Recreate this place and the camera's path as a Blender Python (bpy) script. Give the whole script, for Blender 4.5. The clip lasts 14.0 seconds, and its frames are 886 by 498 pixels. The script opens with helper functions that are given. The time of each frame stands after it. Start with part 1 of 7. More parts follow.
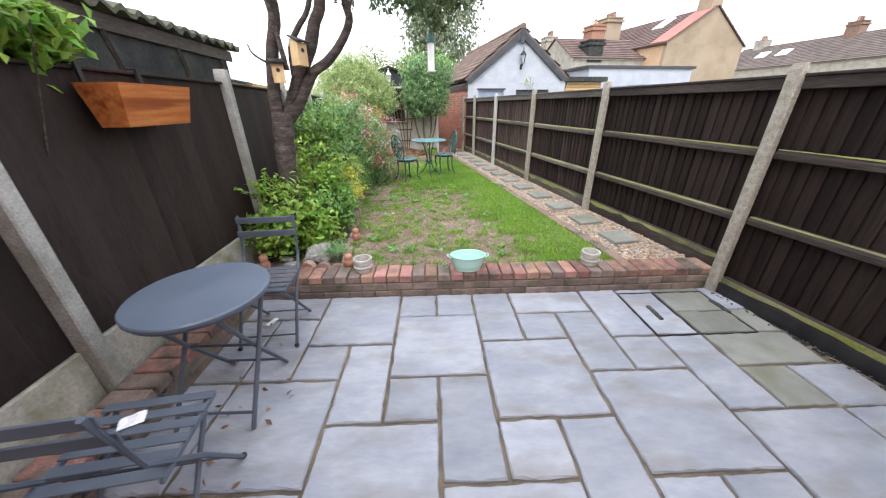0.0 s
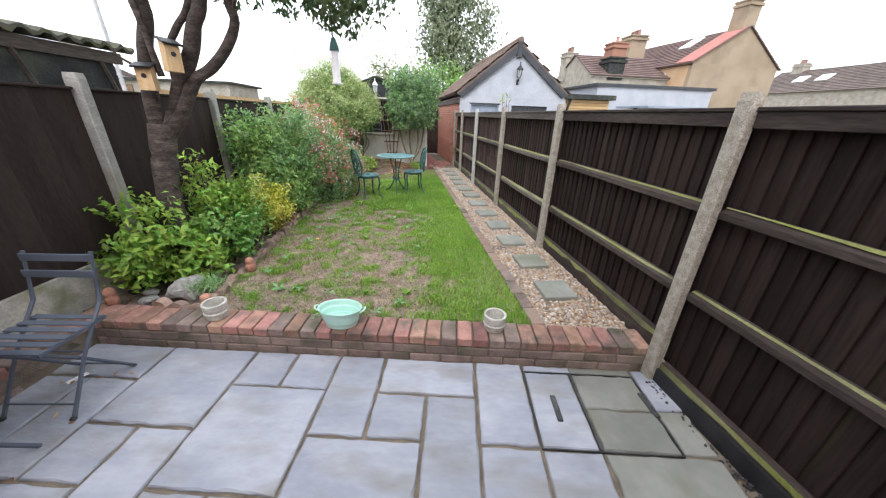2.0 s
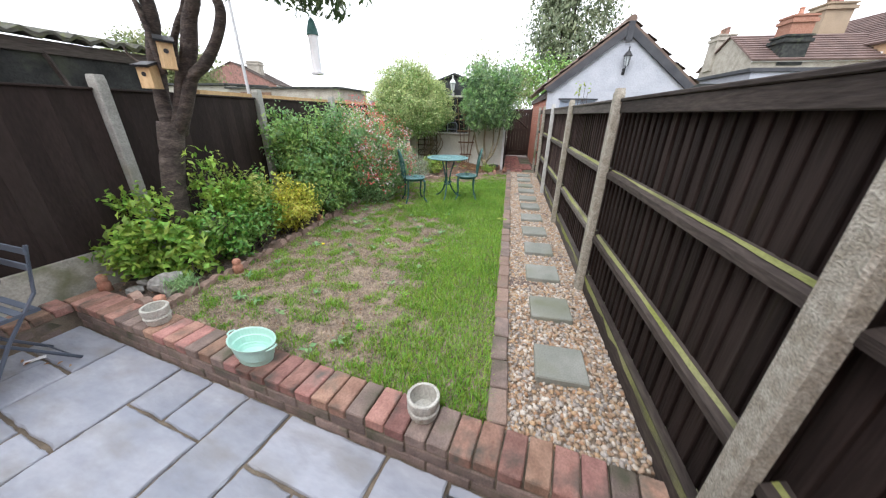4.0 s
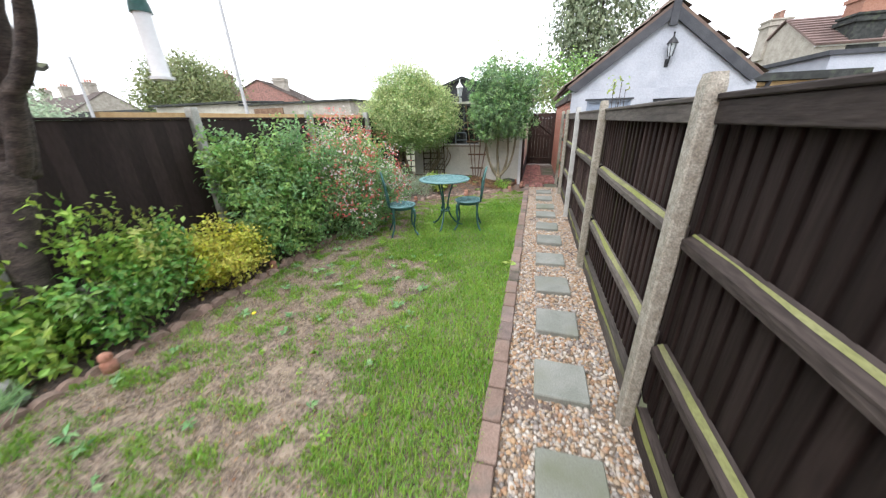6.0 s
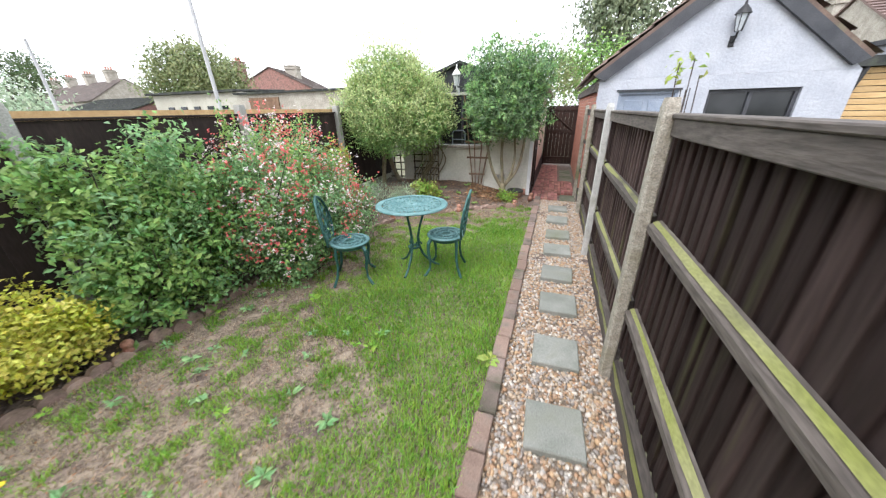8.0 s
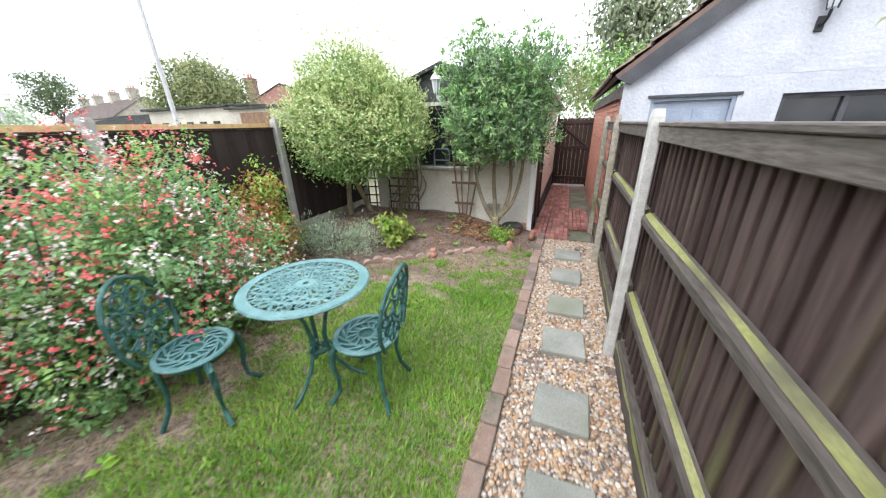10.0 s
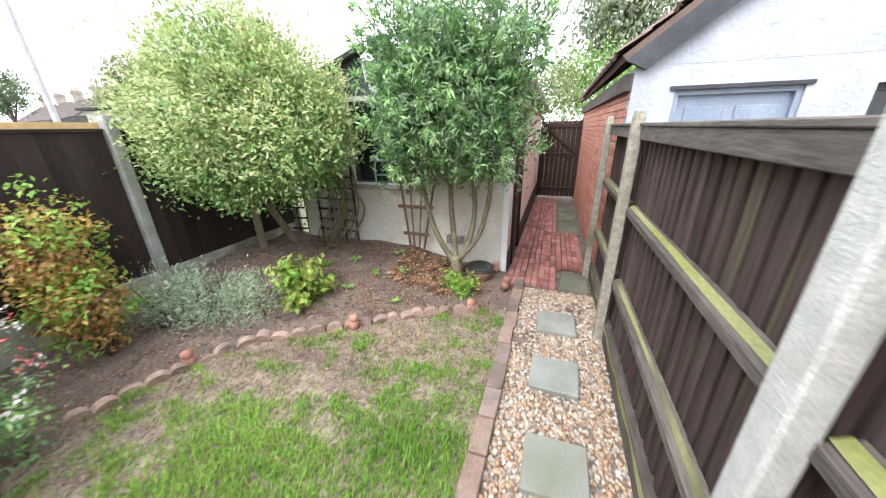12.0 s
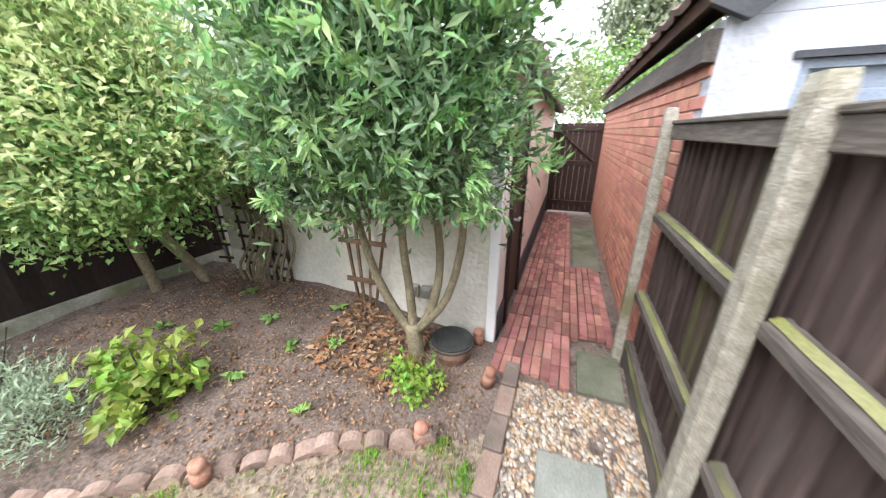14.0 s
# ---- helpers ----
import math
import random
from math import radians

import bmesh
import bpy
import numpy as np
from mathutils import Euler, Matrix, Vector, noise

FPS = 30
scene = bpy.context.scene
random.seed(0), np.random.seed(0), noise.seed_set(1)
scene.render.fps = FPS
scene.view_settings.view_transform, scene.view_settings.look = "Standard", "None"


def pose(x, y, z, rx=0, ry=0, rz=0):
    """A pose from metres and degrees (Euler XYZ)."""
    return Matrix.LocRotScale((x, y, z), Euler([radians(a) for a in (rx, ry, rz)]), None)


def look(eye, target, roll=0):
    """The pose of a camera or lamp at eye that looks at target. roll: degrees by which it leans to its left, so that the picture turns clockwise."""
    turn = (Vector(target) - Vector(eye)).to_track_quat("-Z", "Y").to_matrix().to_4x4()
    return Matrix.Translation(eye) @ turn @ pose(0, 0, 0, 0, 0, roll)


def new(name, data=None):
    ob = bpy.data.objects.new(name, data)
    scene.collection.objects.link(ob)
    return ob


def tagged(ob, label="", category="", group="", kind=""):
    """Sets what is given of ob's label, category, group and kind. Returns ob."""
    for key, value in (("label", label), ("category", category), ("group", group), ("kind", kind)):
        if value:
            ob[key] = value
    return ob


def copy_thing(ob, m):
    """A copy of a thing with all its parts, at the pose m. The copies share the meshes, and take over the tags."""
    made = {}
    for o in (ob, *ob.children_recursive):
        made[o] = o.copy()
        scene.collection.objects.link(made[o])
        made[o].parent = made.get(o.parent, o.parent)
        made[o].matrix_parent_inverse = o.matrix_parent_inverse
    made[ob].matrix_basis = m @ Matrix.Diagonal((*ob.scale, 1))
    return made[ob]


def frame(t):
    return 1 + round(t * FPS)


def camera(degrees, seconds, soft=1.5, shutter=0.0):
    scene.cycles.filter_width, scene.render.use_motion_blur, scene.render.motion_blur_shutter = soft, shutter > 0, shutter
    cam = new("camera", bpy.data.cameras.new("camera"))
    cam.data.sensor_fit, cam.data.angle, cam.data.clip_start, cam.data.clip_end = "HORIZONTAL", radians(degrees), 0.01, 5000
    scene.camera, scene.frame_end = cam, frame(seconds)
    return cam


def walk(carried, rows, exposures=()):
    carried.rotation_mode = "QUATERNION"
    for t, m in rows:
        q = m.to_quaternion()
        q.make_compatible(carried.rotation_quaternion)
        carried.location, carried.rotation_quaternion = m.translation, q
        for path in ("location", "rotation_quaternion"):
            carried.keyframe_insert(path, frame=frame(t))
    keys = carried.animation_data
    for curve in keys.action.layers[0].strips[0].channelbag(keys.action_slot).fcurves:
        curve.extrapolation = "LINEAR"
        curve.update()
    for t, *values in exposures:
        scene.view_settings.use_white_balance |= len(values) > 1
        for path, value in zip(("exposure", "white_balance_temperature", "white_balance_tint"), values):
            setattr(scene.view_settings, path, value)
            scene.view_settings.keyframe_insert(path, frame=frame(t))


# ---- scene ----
cam = camera(109.6, 14.0, 1.2, 0.4)
EXPOSURES = [(t, stops, 6250, 11) for t, stops in ((0.0, 1.52), (1.5, 1.3), (3.0, 1.3), (5.5, 1.4), (7.5, 1.52), (10.5, 1.74), (12.0, 1.95), (14.0, 2.15))]
PATH = [
    (0, (0.147, 0.715, 1.55), (0.508, 2.494, 0.712), -0.7),
    (0.5, (0.37, 0.785, 1.525), (0.757, 2.571, 0.712), 0.0),
    (1, (0.67, 0.983, 1.591), (1.146, 2.758, 0.801), 0.2),
    (1.5, (0.999, 1.043, 1.606), (1.416, 2.834, 0.821), 0.2),
    (2, (1.314, 1.136, 1.637), (1.575, 2.955, 0.849), 1.8),
    (2.5, (1.62, 1.264, 1.588), (1.817, 3.089, 0.794), 0.9),
    (3, (1.92, 1.43, 1.625), (1.973, 3.257, 0.814), 1.8),
    (3.2, (2.026, 1.523, 1.577), (1.89, 3.353, 0.78), 0.9),
    (5.3, (2.432, 2.628, 1.644), (1.94, 4.396, 0.848), 0.1),
    (5.5, (2.462, 2.798, 1.593), (1.922, 4.56, 0.814), -0.4),
    (6, (2.44, 3.14, 1.655), (1.925, 4.92, 0.893), -1.6),
    (6.5, (2.434, 3.52, 1.739), (1.999, 5.303, 0.944), -2.2),
    (7, (2.506, 3.904, 1.789), (1.983, 5.658, 0.983), -1.0),
    (7.5, (2.521, 4.289, 1.743), (1.939, 6.022, 0.932), -1.3),
    (8, (2.533, 4.67, 1.748), (1.931, 6.395, 0.936), -1.2),
    (8.2, (2.548, 4.809, 1.742), (1.914, 6.526, 0.934), -1.3),
    (10.3, (2.583, 6.461, 1.722), (1.893, 8.188, 0.987), -1.6),
    (10.5, (2.576, 6.603, 1.709), (1.887, 8.33, 0.971), -1.8),
    (11, (2.552, 6.998, 1.725), (1.905, 8.74, 0.986), -1.9),
    (11.5, (2.565, 7.372, 1.696), (1.943, 9.128, 0.969), -1.8),
    (12, (2.553, 7.759, 1.708), (1.935, 9.518, 0.985), -1.1),
    (12.5, (2.508, 8.114, 1.715), (1.902, 9.883, 1.004), -1.1),
    (13, (2.52, 8.436, 1.701), (1.888, 10.195, 0.988), -1.8),
    (13.5, (2.549, 8.758, 1.708), (1.873, 10.503, 1.0), -1.4),
    (13.9, (2.529, 8.999, 1.678), (1.876, 10.752, 0.969), -0.9),
    (14, (2.511, 9.073, 1.667), (1.833, 10.818, 0.963), -0.4),
]
walk(cam, [(t, look(eye, target, roll)) for t, eye, target, roll in PATH], EXPOSURES)

# ---- world and light: a bright overcast day ----
world = bpy.data.worlds.new("sky")
scene.world = world
world.use_nodes = True
wn, wl = world.node_tree.nodes, world.node_tree.links
sky = wn.new("ShaderNodeTexSky")
sky.sky_type, sky.sun_disc = "NISHITA", False
sky.sun_elevation, sky.sun_rotation = radians(52), radians(200)
sky.dust_density, sky.ozone_density, sky.air_density = 1.5, 1.0, 1.0
cloud = wn.new("ShaderNodeHueSaturation")
cloud.inputs["Saturation"].default_value = 0.2
cloud.inputs["Value"].default_value = 1.0
wl.new(sky.outputs[0], cloud.inputs["Color"])
veil = wn.new("ShaderNodeMix")   # an even white cloud layer over the sky
veil.data_type = "RGBA"
veil.inputs[0].default_value = 0.75
veil.inputs[7].default_value = (6.6, 6.75, 7.0, 1)
wl.new(cloud.outputs[0], veil.inputs[6])
wl.new(veil.outputs[2], wn["Background"].inputs[0])
wn["Background"].inputs[1].default_value = 0.15
sun = new("sun", bpy.data.lights.new("sun", "SUN"))
sun.data.energy, sun.data.angle, sun.data.color = 1.0, radians(35), (1.0, 0.97, 0.93)
sun.matrix_world = look((0, 0, 20), (4.2, 11.5, 4.5))


# ---- materials ----
def mat(name, c1, c2, scale=6.0, rough=0.8, bump=0.25, fine=90.0, metal=0.0, rnd=0.0, island=0.0, hue=0.0, stretch=(1, 1, 1), stain=None, stain_at=(0.55, 0.7), stain_scale=2.5, grain=0.18, trans=0.0, lo=0.35, hi=0.65, spec=0.4, streak=None, streak_at=(0.6, 0.75)):
    """Two colours mixed by a broad noise, a fine grain, optional stains, relief, and a random shade per piece."""
    m = bpy.data.materials.new(name)
    m.use_nodes = True
    nt = m.node_tree
    n, l = nt.nodes, nt.links
    bsdf = n["Principled BSDF"]
    tc, info = n.new("ShaderNodeTexCoord"), n.new("ShaderNodeObjectInfo")
    shift = n.new("ShaderNodeVectorMath")
    shift.operation = "SCALE"
    comb = n.new("ShaderNodeCombineXYZ")
    for k in range(3):
        l.new(info.outputs["Random"], comb.inputs[k])
    l.new(comb.outputs[0], shift.inputs[0])
    shift.inputs["Scale"].default_value = 37.0
    add = n.new("ShaderNodeVectorMath")
    l.new(tc.outputs["Object"], add.inputs[0])
    l.new(shift.outputs[0], add.inputs[1])
    mp = n.new("ShaderNodeMapping")
    mp.inputs["Scale"].default_value = stretch
    l.new(add.outputs[0], mp.inputs[0])

    def noise_node(sc, detail):
        t = n.new("ShaderNodeTexNoise")
        t.inputs["Scale"].default_value, t.inputs["Detail"].default_value = sc, detail
        l.new(mp.outputs[0], t.inputs["Vector"])
        return t.outputs[0]

    def ramp(v, a, b):
        r = n.new("ShaderNodeMapRange")
        r.inputs[1].default_value, r.inputs[2].default_value = a, b
        l.new(v, r.inputs[0])
        return r.outputs[0]

    def mix(f, a, b, kind="MIX"):
        x = n.new("ShaderNodeMix")
        x.data_type, x.blend_type = "RGBA", kind
        for v, sock in ((f, x.inputs[0]), (a, x.inputs[6]), (b, x.inputs[7])):
            if isinstance(v, (int, float)):
                sock.default_value = v
            elif isinstance(v, tuple):
                sock.default_value = (*v, 1)
            else:
                l.new(v, sock)
        return x.outputs[2]

    broad, small = noise_node(scale, 4), noise_node(fine, 3)
    col = mix(ramp(broad, lo, hi), c1, c2)
    g = n.new("ShaderNodeMapRange")
    g.inputs[1].default_value, g.inputs[2].default_value = 0.3, 0.7
    g.inputs[3].default_value, g.inputs[4].default_value = 1 - grain, 1 + grain
    l.new(small, g.inputs[0])
    gray = n.new("ShaderNodeCombineColor")
    for k in range(3):
        l.new(g.outputs[0], gray.inputs[k])
    col = mix(1.0, col, gray.outputs[0], "MULTIPLY")
    if stain:
        col = mix(ramp(noise_node(stain_scale, 6), *stain_at), col, stain)
    if streak:   # runs of algae, drawn out along the grain
        col = mix(ramp(noise_node(7.0, 5), *streak_at), col, streak)
    if rnd or island or hue:
        src = info.outputs["Random"]
        if island:
            src = n.new("ShaderNodeNewGeometry").outputs["Random Per Island"]
        amount = island or rnd
        hs = n.new("ShaderNodeHueSaturation")
        v = n.new("ShaderNodeMapRange")
        v.inputs[3].default_value, v.inputs[4].default_value = 1 - amount, 1 + amount
        l.new(src, v.inputs[0])
        l.new(v.outputs[0], hs.inputs["Value"])
        if hue:
            frac = n.new("ShaderNodeMath")
            frac.operation = "MULTIPLY"
            frac.inputs[1].default_value = 7.31
            l.new(src, frac.inputs[0])
            fr = n.new("ShaderNodeMath")
            fr.operation = "FRACT"
            l.new(frac.outputs[0], fr.inputs[0])
            h = n.new("ShaderNodeMapRange")
            h.inputs[3].default_value, h.inputs[4].default_value = 0.5 - hue, 0.5 + hue
            l.new(fr.outputs[0], h.inputs[0])
            l.new(h.outputs[0], hs.inputs["Hue"])
        l.new(col, hs.inputs["Color"])
        col = hs.outputs[0]
    l.new(col, bsdf.inputs["Base Color"])
    rr = n.new("ShaderNodeMapRange")
    rr.inputs[3].default_value, rr.inputs[4].default_value = max(rough - 0.12, 0.02), min(rough + 0.1, 1)
    l.new(broad, rr.inputs[0])
    l.new(rr.outputs[0], bsdf.inputs["Roughness"])
    bsdf.inputs["Metallic"].default_value = metal
    bsdf.inputs["Specular IOR Level"].default_value = spec
    if bump:
        sm = n.new("ShaderNodeMath")
        sm.operation = "ADD"
        l.new(broad, sm.inputs[0])
        l.new(small, sm.inputs[1])
        b = n.new("ShaderNodeBump")
        b.inputs["Strength"].default_value, b.inputs["Distance"].default_value = bump, 0.01
        l.new(sm.outputs[0], b.inputs["Height"])
        l.new(b.outputs[0], bsdf.inputs["Normal"])
    if trans:
        tr = n.new("ShaderNodeBsdfTranslucent")
        l.new(col, tr.inputs["Color"])
        ms = n.new("ShaderNodeMixShader")
        ms.inputs[0].default_value = trans
        l.new(bsdf.outputs[0], ms.inputs[1])
        l.new(tr.outputs[0], ms.inputs[2])
        l.new(ms.outputs[0], n["Material Output"].inputs[0])
    return m


def leaf_mat(name, c1, c2, scale=3.0, island=0.35, hue=0.03, rough=0.45, trans=0.35):
    return mat(name, c1, c2, scale=scale, rough=rough, bump=0, fine=40, grain=0.1, island=island, hue=hue, trans=trans)


def ramp_mat(name, stops, rough=0.75, bump=0.2, fine=120):
    """One of several colours for each loose piece of a mesh."""
    m = mat(name, (0.5, 0.5, 0.5), (0.6, 0.6, 0.6), rough=rough, bump=bump, fine=fine)
    n, l = m.node_tree.nodes, m.node_tree.links
    geo, cr = n.new("ShaderNodeNewGeometry"), n.new("ShaderNodeValToRGB")
    cr.color_ramp.interpolation = "CONSTANT"
    while len(cr.color_ramp.elements) < len(stops):
        cr.color_ramp.elements.new(0.5)
    for k, c in enumerate(stops):
        e = cr.color_ramp.elements[k]
        e.position, e.color = k / len(stops), (*c, 1)
    l.new(geo.outputs["Random Per Island"], cr.inputs[0])
    l.new(cr.outputs[0], n["Principled BSDF"].inputs["Base Color"])
    return m


M = {}
M["slab"] = mat("sandstone_paving", (0.255, 0.275, 0.325), (0.345, 0.36, 0.405), scale=2.6, rough=0.68, bump=0.55, fine=14, rnd=0.13, grain=0.06, stain=(0.215, 0.21, 0.2), stain_at=(0.5, 0.78), stretch=(1, 2.2, 1))
M["slab_green"] = mat("mossy_paving", (0.185, 0.192, 0.172), (0.255, 0.26, 0.238), scale=2.6, rough=0.75, bump=0.45, fine=14, grain=0.06, rnd=0.1, stain=(0.155, 0.16, 0.115), stain_at=(0.5, 0.75))
M["mortar"] = mat("sandy_joint", (0.105, 0.085, 0.064), (0.2, 0.162, 0.12), scale=9, bump=0.6, fine=150, rough=0.95)
M["brick"] = mat("weathered_red_brick", (0.235, 0.125, 0.097), (0.35, 0.2, 0.16), scale=12, rough=0.85, bump=0.6, fine=90, rnd=0.32, hue=0.02, stain=(0.1, 0.09, 0.075), stain_at=(0.5, 0.7), stain_scale=7)
M["brick_grey"] = mat("weathered_grey_brick", (0.16, 0.122, 0.108), (0.26, 0.195, 0.168), scale=12, rough=0.85, bump=0.5, fine=110, rnd=0.25, stain=(0.085, 0.083, 0.055), stain_at=(0.5, 0.7), stain_scale=6)
M["brick_pale"] = mat("dusty_pink_edging_brick", (0.27, 0.185, 0.15), (0.38, 0.275, 0.23), scale=9, rough=0.9, bump=0.6, fine=70, rnd=0.3, stain=(0.13, 0.095, 0.07), stain_at=(0.48, 0.72), stain_scale=9)
M["brick_kerb"] = mat("worn_brown_kerb_brick", (0.21, 0.145, 0.115), (0.29, 0.205, 0.165), scale=9, rough=0.9, bump=0.5, fine=100, rnd=0.14, stain=(0.15, 0.13, 0.11), stain_at=(0.5, 0.75), stain_scale=9)
M["brick_wall"] = mat("orange_red_brick", (0.42, 0.18, 0.125), (0.5, 0.25, 0.185), scale=6, rough=0.85, bump=0.4, fine=90, rnd=0.2, hue=0.012, stain=(0.34, 0.22, 0.17), stain_at=(0.6, 0.8))
M["pointing"] = mat("pale_pointing", (0.48, 0.4, 0.32), (0.6, 0.52, 0.43), scale=10, rough=0.95, bump=0.4)
M["board"] = mat("dark_brown_fence_board", (0.0155, 0.0102, 0.009), (0.031, 0.0215, 0.019), spec=0.14, scale=3, rough=0.84, bump=0.45, fine=70, rnd=0.25, stretch=(1, 1, 0.12), grain=0.3, stain=(0.055, 0.045, 0.039), stain_at=(0.64, 0.85), stain_scale=4, streak=(0.05, 0.05, 0.02), streak_at=(0.66, 0.84))
M["board_plain"] = mat("smooth_dark_brown_panel", (0.0175, 0.0115, 0.0102), (0.034, 0.0235, 0.021), spec=0.22, scale=2.2, rough=0.75, bump=0.35, fine=60, rnd=0.06, stretch=(1, 1, 0.3), grain=0.2, stain=(0.05, 0.039, 0.034), stain_at=(0.55, 0.85), stain_scale=2)
M["board_old"] = mat("weathered_brown_fence_board", (0.05, 0.0335, 0.031), (0.086, 0.062, 0.057), spec=0.15, scale=3, rough=0.85, bump=0.45, fine=70, rnd=0.25, stretch=(1, 1, 0.12), grain=0.3, stain=(0.12, 0.1, 0.09), stain_at=(0.62, 0.85), stain_scale=4, streak=(0.14, 0.14, 0.06), streak_at=(0.58, 0.78))
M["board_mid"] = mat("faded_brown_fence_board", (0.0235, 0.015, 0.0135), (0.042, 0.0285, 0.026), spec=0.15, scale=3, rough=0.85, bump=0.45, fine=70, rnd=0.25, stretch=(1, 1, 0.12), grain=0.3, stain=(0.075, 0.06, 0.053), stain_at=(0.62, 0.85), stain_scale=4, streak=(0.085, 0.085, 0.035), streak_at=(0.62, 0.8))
M["rail"] = mat("weathered_brown_rail", (0.055, 0.046, 0.04), (0.125, 0.107, 0.094), scale=5, rough=0.85, bump=0.4, fine=80, rnd=0.2, stretch=(1, 0.15, 1), grain=0.3, stain=(0.17, 0.17, 0.12), stain_at=(0.6, 0.8), stain_scale=5)
M["rail_dark"] = mat("dark_brown_rail", (0.034, 0.0265, 0.0235), (0.066, 0.053, 0.047), spec=0.2, scale=5, rough=0.85, bump=0.4, fine=80, rnd=0.2, stretch=(1, 0.15, 1), grain=0.3, stain=(0.1, 0.095, 0.06), stain_at=(0.6, 0.8), stain_scale=5)
M["moss"] = mat("yellow_green_algae", (0.2, 0.22, 0.055), (0.27, 0.27, 0.13), scale=5, rough=0.95, bump=0.6, fine=120, stretch=(1, 0.5, 1), stain=(0.1, 0.095, 0.06), stain_at=(0.5, 0.66), stain_scale=3)
M["concrete"] = mat("weathered_concrete_post", (0.26, 0.235, 0.19), (0.37, 0.345, 0.295), scale=30, rough=0.92, bump=0.5, fine=150, grain=0.35, stain=(0.17, 0.16, 0.09), stain_at=(0.58, 0.75), stain_scale=2.5)
M["concrete_white"] = mat("pale_grey_concrete_post", (0.4, 0.4, 0.385), (0.48, 0.475, 0.455), scale=20, rough=0.92, bump=0.35, fine=150, grain=0.15, stain=(0.3, 0.29, 0.24), stain_at=(0.6, 0.78), stain_scale=3)
M["concrete_light"] = mat("pale_concrete_post", (0.27, 0.268, 0.25), (0.4, 0.395, 0.37), scale=4, rough=0.9, bump=0.5, fine=90, grain=0.2, stain=(0.2, 0.2, 0.15), stain_at=(0.5, 0.72))
M["gravel_board"] = mat("stained_concrete_board", (0.33, 0.32, 0.28), (0.48, 0.46, 0.4), scale=4, rough=0.92, bump=0.4, fine=60, stain=(0.17, 0.18, 0.1), stain_at=(0.5, 0.7), stain_scale=3)
M["black"] = mat("black_plastic", (0.012, 0.012, 0.014), (0.025, 0.025, 0.028), rough=0.5, bump=0.1)
M["soil"] = mat("dark_soil", (0.118, 0.088, 0.074), (0.185, 0.142, 0.118), scale=7, rough=0.97, bump=0.9, fine=60, grain=0.45, stain=(0.065, 0.047, 0.039), stain_at=(0.55, 0.7), stain_scale=14)
M["lawn"] = mat("thin_dry_turf", (0.16, 0.122, 0.096), (0.2, 0.16, 0.118), scale=9.0, rough=0.97, bump=1.0, fine=45, grain=0.6, stain=(0.3, 0.24, 0.18), stain_at=(0.52, 0.66), stain_scale=13)
M["path_soil"] = mat("gritty_path_bed", (0.16, 0.125, 0.095), (0.24, 0.19, 0.145), scale=30, rough=0.95, bump=0.8, fine=120)
M["earth"] = mat("far_ground", (0.09, 0.1, 0.05), (0.13, 0.12, 0.08), scale=0.4, rough=1)
M["pebble"] = ramp_mat("mixed_river_pebbles", [(0.4, 0.31, 0.22), (0.33, 0.23, 0.145), (0.46, 0.4, 0.34), (0.27, 0.175, 0.11), (0.36, 0.33, 0.3), (0.44, 0.3, 0.175), (0.55, 0.5, 0.44), (0.22, 0.195, 0.175), (0.38, 0.27, 0.19), (0.32, 0.28, 0.25), (0.36, 0.22, 0.13), (0.42, 0.36, 0.29)], rough=0.55)
M["stone"] = mat("grey_green_concrete_flag", (0.19, 0.2, 0.175), (0.27, 0.275, 0.25), scale=5, rough=0.8, bump=0.25, fine=120, rnd=0.08, stain=(0.15, 0.16, 0.11), stain_at=(0.55, 0.75))
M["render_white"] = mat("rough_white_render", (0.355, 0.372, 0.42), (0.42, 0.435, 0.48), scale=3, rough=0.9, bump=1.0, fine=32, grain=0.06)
M["render_cream"] = mat("stained_cream_render", (0.6, 0.58, 0.51), (0.7, 0.68, 0.62), scale=2.5, rough=0.92, bump=1.0, fine=28, grain=0.08, stain=(0.42, 0.39, 0.32), stain_at=(0.6, 0.8), stain_scale=3)
M["render_old"] = mat("faded_cream_render", (0.36, 0.34, 0.285), (0.44, 0.42, 0.36), scale=1.5, rough=0.95, bump=0.4, stain=(0.28, 0.26, 0.22), stain_at=(0.55, 0.75))
M["render_pink"] = mat("pale_pink_render", (0.72, 0.6, 0.53), (0.78, 0.68, 0.62), scale=2.5, rough=0.92, bump=0.5, fine=60, grain=0.05)
M["moss_conc"] = mat("mossy_old_concrete", (0.1, 0.105, 0.07), (0.17, 0.17, 0.13), scale=4, rough=0.95, bump=0.4, stain=(0.06, 0.08, 0.03), stain_at=(0.5, 0.7))
M["dark_wood"] = mat("dark_stained_door", (0.024, 0.012, 0.009), (0.045, 0.022, 0.017), scale=4, rough=0.6, bump=0.25, stretch=(1, 1, 0.15))
M["charcoal"] = mat("charcoal_painted_wood", (0.035, 0.037, 0.045), (0.06, 0.062, 0.07), scale=5, rough=0.65, bump=0.3)
M["blue_grey"] = mat("blue_grey_painted_wood", (0.2, 0.24, 0.31), (0.26, 0.3, 0.37), scale=4, rough=0.5, bump=0.15)
M["grey_paint"] = mat("dark_grey_metal_paint", (0.075, 0.09, 0.12), (0.095, 0.112, 0.145), scale=8, rough=0.45, bump=0.05, fine=200, grain=0.05)
M["table_paint"] = mat("slate_blue_metal_paint", (0.095, 0.12, 0.165), (0.115, 0.14, 0.19), scale=6, rough=0.42, bump=0.04, fine=200, grain=0.05)
